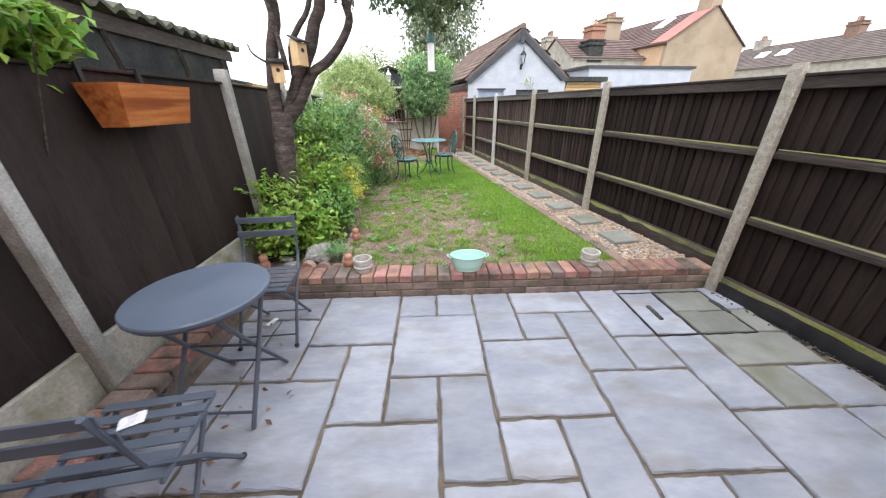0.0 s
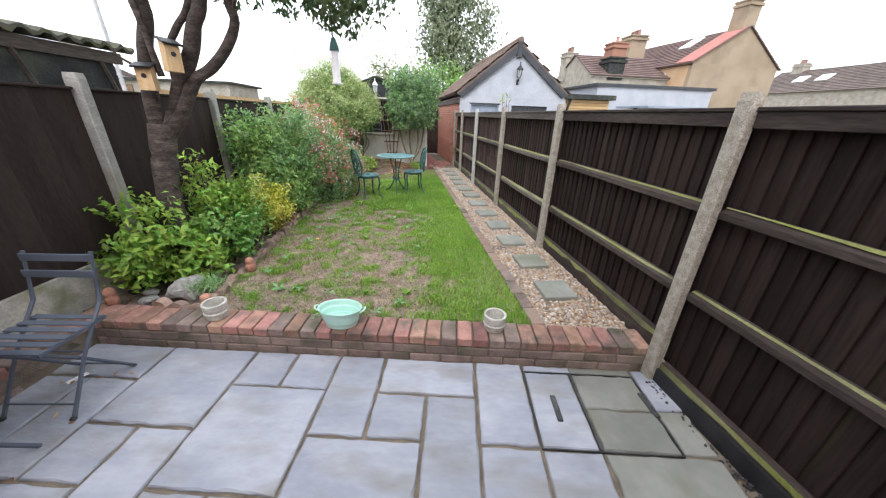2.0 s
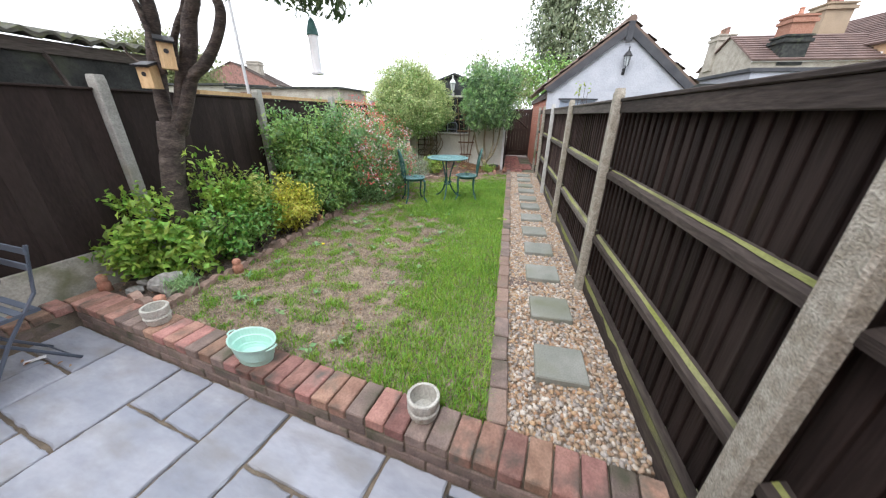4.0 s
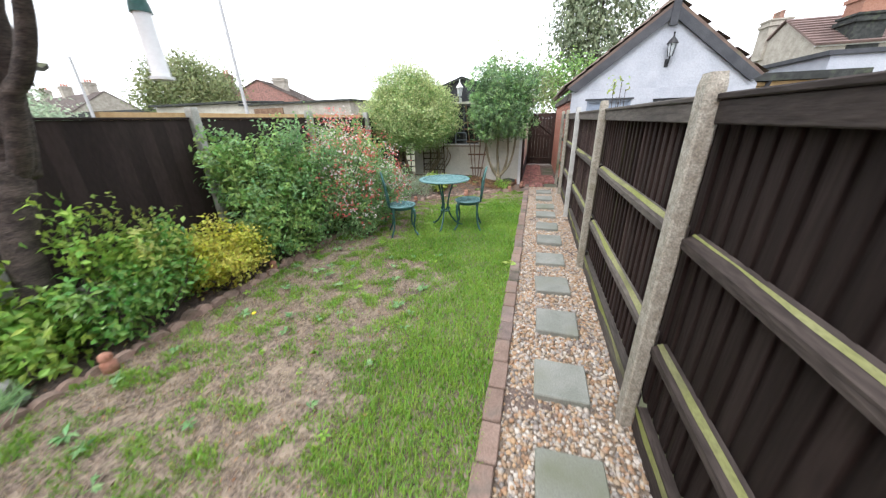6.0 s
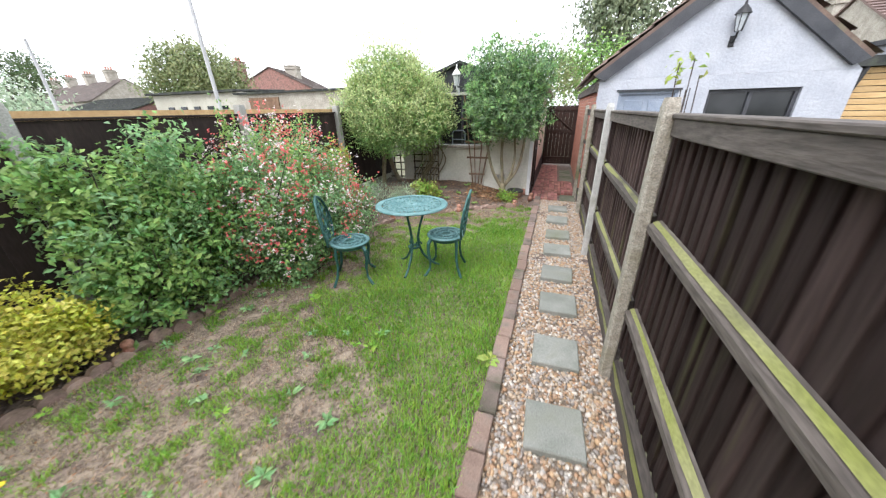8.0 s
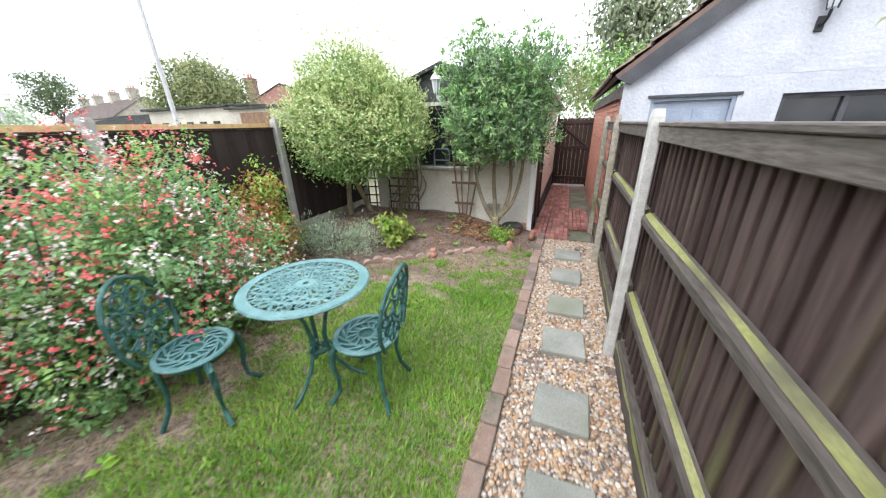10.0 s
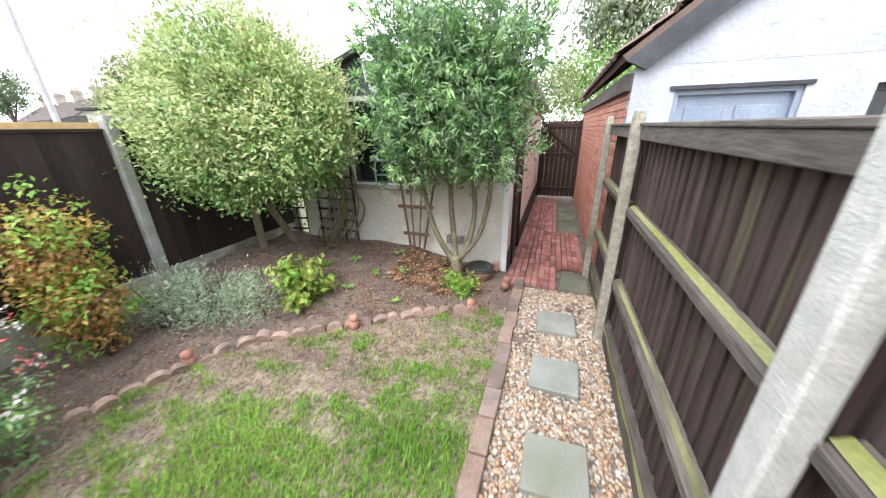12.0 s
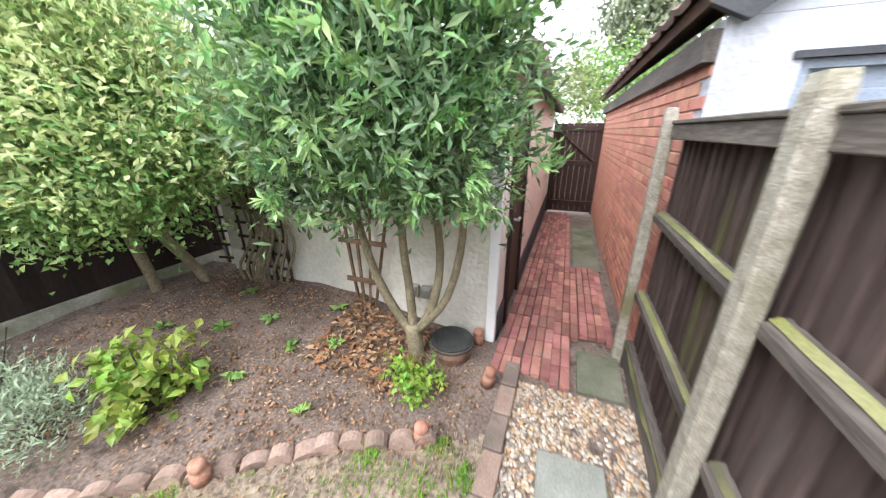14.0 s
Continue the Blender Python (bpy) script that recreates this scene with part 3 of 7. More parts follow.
for k, (i, j, w, d) in enumerate(SLABS):
    x0, x1 = U[i + 2] + 0.01, U[i + 2 + w] - 0.01
    lay_slab(x0, x1, -0.31 * (j + d) + 0.01, -0.31 * j - 0.01, "slab_green" if (i, j) in MOSSY else "slab", random.uniform(0, 0.004), k)
for k, (x0, x1, y0, y1) in enumerate(CUTS):
    lay_slab(x0, x1, y0, y1, "slab", 0.002, 70 + k)
# the recessed drain cover with its two lifting bars
for k, (x0, x1, y0, y1, mt) in enumerate(((-0.86, -0.56, -0.61, -0.075, "slab"), (-0.53, -0.12, -0.34, -0.075, "slab_green"), (-0.53, -0.12, -0.61, -0.355, "slab_green"), (-0.86, -0.54, -0.06, -0.01, "slab"), (-0.53, -0.12, -0.06, -0.01, "slab_green"), (-0.1, 0.07, -0.33, -0.01, "slab"), (-0.1, 0.07, -0.61, -0.34, "slab_green"))):
    lay_slab(x0, x1, y0, y1, mt, 0.001, 90 + k)
cover = thing("drain_cover", "dull steel drain cover frame set into the paving", "drain cover", PAT)
for x0, x1, y0, y1 in ((-0.868, -0.86, -0.615, -0.065), (-0.118, -0.11, -0.615, -0.065), (-0.868, -0.11, -0.07, -0.064), (-0.868, -0.11, -0.622, -0.616), (-0.552, -0.538, -0.61, -0.07)):
    part("frame_bar", boxes((x0, x1, y0, y1, -0.012, 0.003)), "old_steel", cover)
for x, y, a in ((-0.72, -0.36, 0.0), (-0.13, -0.3, 0.1)):
    h = part("lifting_bar", boxes((-0.016, 0.016, -0.09, 0.09, -0.006, 0.012), (-0.01, 0.01, -0.03, 0.03, 0.012, 0.02), bevel=0.003), "old_steel", cover)
    h.matrix_basis = pose(x, y, 0.002, 0, 0, math.degrees(a))

# ---- low brick retaining wall: header coping over two courses ----
wall = thing("retaining_wall", "low weathered red brick retaining wall with header coping", "garden wall", PAT, kind="structure")
part("mortar_core", boxes((-4.2, 0.02, 0.008, 0.207, -0.05, 0.172), (-4.2, -4.0, -2.6, 0.012, -0.05, 0.172)), "mortar", wall)
BR = part("brick", boxes((-0.0515, 0.0515, -0.1075, 0.1075, -0.0325, 0.0325), bevel=0.006), "brick", wall)
BG = part("brick", boxes((-0.1075, 0.1075, -0.05, 0.05, -0.0325, 0.0325), bevel=0.005), "brick_grey", wall)
BR.matrix_basis = Matrix.Translation((-0.045, 0.1075, 0.168))
BG.matrix_basis = Matrix.Translation((-0.1, 0.05, 0.092))
BRG = part("brick", boxes((-0.0515, 0.0515, -0.1075, 0.1075, -0.0325, 0.0325), bevel=0.006), "brick_grey", wall)
BRG.matrix_basis = Matrix.Translation((-0.045 - 0.1125, 0.1075, 0.168))


def jig(p, tilt=0.012):
    return Matrix.Translation(p) @ Euler([random.uniform(-tilt, tilt) for _ in range(3)]).to_matrix().to_4x4()


for k in range(2, 37):
    share("brick", BRG if random.random() < 0.33 else BR, jig((-0.045 - 0.1125 * k, 0.1075 + random.uniform(-0.004, 0.004), 0.168 + random.uniform(-0.003, 0.003))), wall)
for row, z in ((0, 0.092), (1, 0.017)):
    for k in range(0 if row else 1, 19):
        x = -0.1 - 0.225 * k - (0.1125 if row else 0)
        if x > -4.15:
            share("brick", BG, jig((x, 0.05 + random.uniform(-0.004, 0.003), z), 0.008), wall)
for k in range(22):
    o = share("brick", BRG if random.random() < 0.4 else BR, jig((-4.1, -0.06 - 0.1125 * k, 0.168)) @ Matrix.Rotation(radians(90), 4, "Z"), wall)
for row, z in ((0, 0.092), (1, 0.017)):
    for k in range(11):
        share("brick", BG, jig((-4.05, -0.12 - 0.225 * k - (0.1 if row else 0), z), 0.008) @ Matrix.Rotation(radians(90), 4, "Z"), wall)


# ---- the feather-edge fence with concrete posts ----
FX = 2.972
POSTS = [-3.1, -1.2, 0.68, 2.6, 4.53, 6.45, 8.36, 10.05, 11.24]


def concrete_post(name, h, material, wx=0.1, wy=0.1):
    bm = bmesh.new()
    box(bm, 0, wx, -wy / 2, wy / 2, -0.2, h, bevel=0.008)
    top = [v for v in bm.verts if v.co.z > h - 0.02]
    for v in top:
        v.co.z += 0.03 if abs(v.co.y) < wy / 2 - 0.001 and 0.005 < v.co.x < wx - 0.005 else 0.0
    return bm


fence = thing("fence_right", "dark brown feather-edge timber fence with mossy rails between concrete posts", "fence", kind="structure")
for k, y in enumerate(POSTS):
    low = 0.0 if y < 3 else 0.12
    p = part("post", concrete_post("post", 1.75, "concrete", 0.062, 0.084 if k < 8 else 0.06), "concrete_white" if k == 6 else "concrete", fence, "weathered concrete fence post" if k == 3 else "")
    p.matrix_basis = Matrix.Translation((FX, y, low if k == 3 else 0)) @ Matrix.Rotation(radians(0), 4, "Z")
BOARD = None
for b, (ya, yb) in enumerate(zip(POSTS, POSTS[1:])):
    y0, y1 = ya + 0.041, yb - 0.041
    low = 0.0 if yb < 3 else 0.17
    foot = low + 0.15
    c0, c1 = ya + 0.001, yb - 0.001   # the boards run on behind the posts
    n = round((c1 - c0) / 0.088)
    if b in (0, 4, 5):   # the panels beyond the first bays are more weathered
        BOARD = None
    for k in range(n):
        if BOARD is None:
            bm = bmesh.new()
            prof = [(0.003, 0), (0.0, 0.004), (0.001, 0.03), (0.005, 0.06), (0.012, 0.088), (0.016, 0.108), (0.024, 0.108), (0.024, 0)]
            ends = [[bm.verts.new((x, y, z)) for x, y in prof] for z in (0, 1.0)]
            for i in range(8):
                bm.faces.new((ends[0][i], ends[0][(i + 1) % 8], ends[1][(i + 1) % 8], ends[1][i]))
            bm.faces.new(ends[0]); bm.faces.new(ends[1])
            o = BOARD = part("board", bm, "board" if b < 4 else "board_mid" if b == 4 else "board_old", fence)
        else:
            o = share("board", BOARD, Matrix.Identity(4), fence)
        yy = c0 + (c1 - c0) * k / n
        o.matrix_basis = Matrix.Translation((FX + 0.104 + random.uniform(-0.002, 0.002), yy, foot - 0.02)) @ Matrix.Rotation(radians(random.uniform(-0.15, 0.15)), 4, "X") @ Matrix.Diagonal((1, (c1 - c0) / n / 0.1, 1.66 - foot, 1))
    for z in (1.2, 0.68):
        bm = bmesh.new()
        tri = [(0.0, -0.035), (0.0, 0.0), (0.055, 0.028), (0.055, -0.05)]
        r = [[bm.verts.new((FX + 0.05 + a, y, z + c)) for a, c in tri] for y in (y0, (y0 * 2 + y1) / 3, (y0 + 2 * y1) / 3, y1)]
        for p0, p1 in zip(r, r[1:]):
            sag = random.uniform(-0.004, 0.004)
            for v in p1:
                v.co.z += sag
            for i in range(4):
                bm.faces.new((p0[i], p0[(i + 1) % 4], p1[(i + 1) % 4], p1[i]))
        bm.faces.new(r[0]); bm.faces.new(r[-1])
        rail = part("rail", bm, "rail_dark" if b < 4 else "rail", fence)
        # algae along the sloping top of the rail
        bm = bmesh.new()
        m = max(4, int((y1 - y0) / 0.03))
        edge = []
        for i in range(m + 1):
            yy = y0 + (y1 - y0) * i / m
            w = (0.3 if b < 3 else 0.42 if b == 3 else 0.66) + 0.4 * noise.noise(Vector((yy * 1.3, z * 5, b))) + 0.08 * noise.noise(Vector((yy * 7, z, b)))
            edge.append((bm.verts.new((FX + 0.09, yy, z + 0.025)), bm.verts.new((FX + 0.09 - 0.036 * min(max(w, 0.1), 1.0), yy, z + 0.025 - 0.0183 * min(max(w, 0.1), 1.0)))))
        for e0, e1 in zip(edge, edge[1:]):
            bm.faces.new((e0[0], e0[1], e1[1], e1[0]))
        part("moss", bm, "moss", rail, "yellow-green algae" if b == 4 else "")
    part("top_rail", boxes((FX + 0.045, FX + 0.09, y0, y1, 1.62, 1.695), (FX + 0.035, FX + 0.13, y0, y1, 1.695, 1.715), bevel=0.004), "rail_dark" if b < 4 else "rail", fence)
    part("gravel_board", boxes((FX + 0.06, FX + 0.105, y0, y1, low - 0.1, foot), bevel=0.004), "rail_dark" if b < 4 else "rail", fence)
    bm = sheet(0, 1, 0, 1, 0, 1, 12)
    for v in bm.verts:
        v.co = Vector((FX + 0.056, y0 + (y1 - y0) * v.co.y, (foot - 0.004) if v.co.x > 0.5 else foot - 0.02 - 0.05 * random.random()))
    part("moss", bm, "moss", fence)
    if yb < 3:
        part("damp_strip", boxes((FX + 0.035, FX + 0.054, y0, y1, -0.05, 0.1)), "black", fence, "black plastic strip at the foot")

# ---- the old boundary fence: flush dark boards over concrete gravel boards ----
LP = [(-1.88, -1.4), (-1.62, 0.5), (-1.38, 2.31), (-1.1, 4.16), (-1.03, 5.87), (-1.0, 7.7), (-0.98, 9.5), (-0.97, 11.3)]
lfence = thing("fence_left", "smooth dark brown panel fence with pale concrete posts and gravel boards", "fence", kind="structure")
PB = None
for k, (x, y) in enumerate(LP):
    p = part("post", concrete_post("post", 1.8, "concrete_light", 0.1, 0.088), "concrete_light", lfence, "pale concrete fence post" if k == 2 else "")
    p.matrix_basis = Matrix.Translation((x - 0.06, y, 0.02))
for (xa, ya), (xb, yb) in zip(LP, LP[1:]):
    ln = math.hypot(xb - xa, yb - ya)
    bay = Matrix.Translation((xa, ya, 0)) @ Matrix.Rotation(-math.atan2(xb - xa, yb - ya), 4, "Z")
    y0, y1 = 0.05, ln - 0.05
    part("gravel_board", boxes((-0.055, 0.0, y0, y1, -0.1, 0.45), bevel=0.006), "gravel_board", lfence).matrix_basis = bay
    n = 13
    for k in range(n):
        w = (y1 - y0) / n
        if PB is None:
            PB = o = part("board", boxes((-0.02, 0.0, 0.0, 0.1311, 0, 1), bevel=0.0008), "board_plain", lfence)
        else:
            o = share("board", PB, Matrix.Identity(4), lfence)
        o.matrix_basis = bay @ Matrix.Translation((-0.02 + random.uniform(-0.0006, 0.0006), y0 + w * k, 0.452)) @ Matrix.Diagonal((1, w / 0.1315, 1.28, 1))
    part("capping", boxes((-0.05, 0.006, y0, y1, 1.733, 1.752), bevel=0.004), "board_plain", lfence).matrix_basis = bay
strip = part("timber_rail", boxes((-0.16, -0.1, 1.0, 7.0, 1.1, 1.8)), "new_wood")
strip.matrix_basis = Matrix.Translation((-1.1, 4.16, 0)) @ Matrix.Rotation(radians(-1.3), 4, "Z")
tagged(strip, "fresh orange timber rail of the neighbouring fence", "fence rail", kind="structure")

# ---- stepping-stone path: pebbles between a brick kerb and the fence ----
path_base = part("path_bed", boxes((2.37, 3.09, 2.9, 10.72, 0.0, 0.158)), "path_soil")
tagged(path_base, "packed bed under the pebble path", "path", kind="structure")
kerb = thing("kerb", "single row of worn bricks edging the lawn", "kerb", kind="structure")
KB = None
y = 2.98
while y < 10.7:
    ln = 0.215
    if KB is None:
        KB = o = part("brick", boxes((-0.05, 0.05, -0.1075, 0.1075, -0.04, 0.033), bevel=0.006), "brick_kerb", kerb)
        KG = part("brick", boxes((-0.05, 0.05, -0.1075, 0.1075, -0.04, 0.033), bevel=0.006), "brick_grey", kerb)
        KG.matrix_basis = Matrix.Translation((2.337, y + 0.225 + 0.1075, 0.168))
        o.matrix_basis = jig((2.335, y + ln / 2, 0.168))
        y += 0.225
    else:
        share("brick", KG if random.random() < 0.5 else KB, jig((2.335 + random.uniform(-0.006, 0.006), y + ln / 2, 0.166 + random.uniform(-0.004, 0.004)), 0.02), kerb)
    y += 0.225

STEP = [3.35, 3.97, 4.58, 5.19, 5.8, 6.41, 7.03, 7.6, 8.22, 8.76, 9.38, 10.0]
first = None
for k, y in enumerate(STEP):
    m = Matrix.Translation((2.7 + random.uniform(-0.012, 0.012), y + 0.12, 0.172 + random.uniform(-0.003, 0.003))) @ Euler((random.uniform(-0.012, 0.012), random.uniform(-0.012, 0.012), random.uniform(-0.04, 0.04))).to_matrix().to_4x4()
    if first is None:
        first = part("stepping_stone", boxes((-0.15, 0.15, -0.15, 0.15, -0.02, 0.032), bevel=0.007), "stone")
        first.matrix_basis = m
        tagged(first, "square grey-green concrete stepping stone bedded in pebbles", "stepping stone", "stepping stones of the path")
    else:
        copy_thing(first, m)


def pebbles(name, n, area, size, material, z, seed, avoid=(), y_soil=False):
    """Many small squashed stones lying on a bed."""
    r = np.random.default_rng(seed)
    bm = bmesh.new()
    bmesh.ops.create_icosphere(bm, subdivisions=1, radius=1)
    bm.verts.ensure_lookup_table()
    base = np.array([v.co[:] for v in bm.verts])
    fac = [tuple(v.index for v in f.verts) for f in bm.faces]
    bm.free()
    pos = np.stack((r.uniform(area[0], area[1], n), r.uniform(area[2], area[3], n)), axis=1)
    for ax, ay, hw in avoid:
        pos = pos[~((abs(pos[:, 0] - ax) < hw) & (abs(pos[:, 1] - ay) < hw))]
    n = len(pos)
    s = size * r.uniform(0.55, 1.35, n)[:, None] * np.stack((r.uniform(0.7, 1.25, n), r.uniform(0.7, 1.25, n), r.uniform(0.4, 0.7, n)), axis=1)
    ang = r.uniform(0, math.pi, n)
    wob = 1 + r.uniform(-0.16, 0.16, (n, len(base)))
    v = base[None] * s[:, None, :] * wob[:, :, None]
    tilt = r.uniform(-0.5, 0.5, n)
    v[:, :, 2] += v[:, :, 0] * np.sin(tilt)[:, None]
    c, q = np.cos(ang)[:, None], np.sin(ang)[:, None]
    v = np.stack((v[:, :, 0] * c - v[:, :, 1] * q, v[:, :, 0] * q + v[:, :, 1] * c, v[:, :, 2]), axis=2)
    v[:, :, 0] += pos[:, 0:1]
    v[:, :, 1] += pos[:, 1:2]
    z = np.array([soil(a, b) - 0.15 + z for a, b in pos])[:, None] if y_soil else z
    v[:, :, 2] += z + (s[:, 2] * r.uniform(-0.2, 1.1, n))[:, None]
    f = [tuple(i + len(base) * k for i in t) for k in range(n) for t in fac]
    return cloud_mesh(name, v.reshape(-1, 3), f, material, None, True)


gravel = pebbles("pebbles", 25000, (2.385, 3.06, 2.9, 10.72), 0.0128, "pebble", 0.16, 3, [(2.7, y + 0.12, 0.14) for y in STEP])
tagged(gravel, "rounded brown, white and grey pebbles of the path", "gravel", kind="stuff")
# ---- the outbuilding behind the beds ----
AY = 11.06
annex = thing("annex", "small cream rendered outbuilding with a dark gable and a side door", "outbuilding", kind="structure")


def holed(x0, x1, z0, z1, holes, y0, y1, top=None):
    """A wall along x with rectangular openings through it; top(x) bends its upper edge into a gable."""
    xs = sorted({x0, x1, *[h[0] for h in holes], *[h[1] for h in holes]})
    bm = bmesh.new()
    for a, b in zip(xs, xs[1:]):
        cuts = sorted((h[2], h[3]) for h in holes if h[0] <= a and h[1] >= b)
        z = z0
        for c, d in cuts:
            if c > z:
                box(bm, a, b, y0, y1, z, c)
            z = d
        box(bm, a, b, y0, y1, z, z1)
    return bm


def gable(x0, xm, x1, z0, zt, y0, y1):
    bm = bmesh.new()
    f = [bm.verts.new((x, y, z)) for y in (y0, y1) for x, z in ((x0, z0), (x1, z0), (xm, zt))]
    for q in ((0, 1, 2), (5, 4, 3), (0, 3, 4, 1), (1, 4, 5, 2), (2, 5, 3, 0)):
        bm.faces.new([f[i] for i in q])
    return bm


part("wall_front", holed(-0.55, 2.14, -0.1, 2.05, [(0.28, 1.12, 1.09, 2.0)], AY, AY + 0.15), "render_cream", annex)
for row in ((2.0, 2.14, AY + 0.152, 11.42, -0.1, 2.05), (2.0, 2.14, 12.12, 16.6, -0.1, 2.05), (2.0, 2.14, 11.42, 12.12, 1.9, 2.05)):
    part("wall_side", boxes(row), "render_pink", annex, "pale pink rendered side wall")
part("wall_back", boxes((-0.55, 1.998, 16.5, 16.6, -0.1, 2.05), (-0.55, -0.42, AY + 0.152, 16.498, -0.1, 2.05)), "render_cream", annex)
part("corner_strip", boxes((2.085, 2.148, AY - 0.006, AY + 0.055, 0.1, 2.05)), "white", annex, "white corner strip")
part("plinth", boxes((2.142, 2.156, 12.14, 16.6, -0.15, 0.32), (2.142, 2.156, AY + 0.06, 11.4, -0.1, 0.36)), "charcoal", annex, "black painted plinth")
part("gable_boarding", gable(-0.55, 0.72, 2.0, 2.052, 2.52, AY + 0.02, AY + 0.1), "charcoal", annex, "dark weatherboarded gable")
for sx, x1 in ((1, 2.25), (-1, -0.8)):
    bm = bmesh.new()
    a, b = Vector((0.72, 0, 2.57)), Vector((x1, 0, 2.05))
    for y in (AY - 0.08, 16.75):
        for p in (a, b):
            bm.verts.new((p.x, y, p.z)); bm.verts.new((p.x, y, p.z - 0.05))
    bm.verts.ensure_lookup_table()
    v = bm.verts
    for q in ((0, 1, 3, 2), (4, 6, 7, 5), (0, 2, 6, 4), (1, 5, 7, 3), (0, 4, 5, 1), (2, 3, 7, 6)):
        bm.faces.new([v[i] for i in q])
    part("roof", bm, "felt", annex, "dark felt roof")
bm = bmesh.new()
for y in np.arange(AY - 0.05, 16.7, 0.16):
    tube(bm, [(2.2, y, 2.1), (2.31, y, 2.045)], 0.05, 6)
part("eaves_tiles", bm, "roof", annex, "brown tiles along the eaves")
fr = part("window", boxes((0.28, 0.33, AY + 0.03, AY + 0.09, 1.09, 2.0), (1.07, 1.12, AY + 0.03, AY + 0.09, 1.09, 2.0), (0.33, 1.07, AY + 0.03, AY + 0.09, 1.95, 2.0), (0.33, 1.07, AY + 0.03, AY + 0.09, 1.09, 1.13), (0.73, 0.77, AY + 0.03, AY + 0.09, 1.13, 1.95)), "charcoal", annex, "dark timber window frame")
part("pane", boxes((0.33, 0.73, AY + 0.055, AY + 0.06, 1.13, 1.95)), "glass_dark", fr)
part("pane", boxes((0.77, 1.07, AY + 0.055, AY + 0.06, 1.13, 1.95)), "glass_dark", fr)
part("sill", boxes((0.24, 1.16, AY - 0.05, AY + 0.02, 1.04, 1.088), bevel=0.008), "stucco", annex, "worn grey window sill")
part("sill_paint", boxes((0.28, 1.12, AY + 0.005, AY + 0.028, 1.09, 1.11)), "white", annex)
door = part("door", boxes((2.1, 2.15, 11.47, 12.08, 0.14, 1.86), bevel=0.004), "dark_wood", annex, "dark brown side door")
part("door_frame", boxes((2.08, 2.175, 11.42, 11.47, 0.1, 1.9), (2.08, 2.175, 12.08, 12.12, 0.1, 1.9), (2.08, 2.175, 11.47, 12.08, 1.86, 1.9)), "dark_wood", door)
part("door_handle", rod([(2.15, 11.55, 1.0), (2.2, 11.55, 1.0), (2.2, 11.62, 1.0)], 0.012), "steel", door, "steel handle")

# ---- passage with red brick pavers ----
def floor_z(y):
    return 0.168 - 0.046 * max(0, y - 10.9)


bm = bmesh.new()
q = [bm.verts.new((x, y, floor_z(y) - 0.03)) for x, y in ((2.1, 10.6), (3.2, 10.6), (3.2, 18.5), (2.1, 18.5))]
bm.faces.new(q)
bm2 = bmesh.ops.extrude_face_region(bm, geom=list(bm.faces))
for v in bm2["geom"]:
    if isinstance(v, bmesh.types.BMVert):
        v.co.z -= 0.3
passage = part("passage_bed", bm, "soil")
tagged(passage, "mossy soil and old concrete under the passage pavers", "path", kind="structure")
pavers = thing("passage_paving", "narrow red brick pavers laid in blocks along the passage", "paving", kind="structure")
PV = None
for j in range(29):
    for i in range(13):
        x = 2.215 + 0.0635 * i + (0.006 if (i // 3) % 2 else 0)
        y = 10.74 + 0.2 * j + (0.055 if (i // 3) % 2 else 0)
        if (i >= 8 and (y < 11.2 or y > 12.9)) or x > 3.03 or y > 16.4:
            continue
        m = Matrix.Translation((x, y + 0.1, floor_z(y + 0.1) - 0.002 + random.uniform(-0.002, 0.002))) @ Matrix.Rotation(-0.045, 4, "X") @ Matrix.Rotation(random.uniform(-0.01, 0.01), 4, "Z")
        if PV is None:
            PV = o = part("brick", boxes((-0.029, 0.029, -0.097, 0.097, -0.03, 0.012), bevel=0.003), "paver", pavers)
            o.matrix_basis = m
        else:
            share("brick", PV, m, pavers)
old = part("old_slab", boxes((2.735, 3.05, -1.2, 1.2, -0.05, 0.0)), "moss_conc", pavers, "mossy green old concrete")
old.matrix_basis = Matrix.Translation((0, 14.2, floor_z(14.2) - 0.025)) @ Matrix.Rotation(-0.045, 4, "X")
old = part("old_slab", boxes((2.735, 3.0, 10.76, 11.17, 0.1, 0.165)), "moss_conc", pavers)

gate = thing("garden_gate", "dark brown ledged and braced timber gate across the passage", "gate", Matrix.Translation((0, 16.62, -0.09)))
for k in range(8):
    part("board", boxes((2.2 + 0.113 * k, 2.31 + 0.113 * k, 0.03, 0.05, 0.03, 1.9), bevel=0.003), "dark_wood", gate)
for z in (0.18, 1.05, 1.75):
    part("ledge", boxes((2.2, 3.1, 0.0, 0.03, z, z + 0.1), bevel=0.003), "dark_wood", gate)
part("brace", tube(bmesh.new(), [(2.25, 0.012, 1.75), (3.0, 0.012, 1.14)], 0.03, 4), "dark_wood", gate)
part("gate_post", boxes((2.15, 2.2, -0.03, 0.06, 0.0, 1.98)), "dark_wood", gate)
part("gate_post", boxes((3.1, 3.14, -0.03, 0.06, 0.0, 1.98)), "dark_wood", gate)

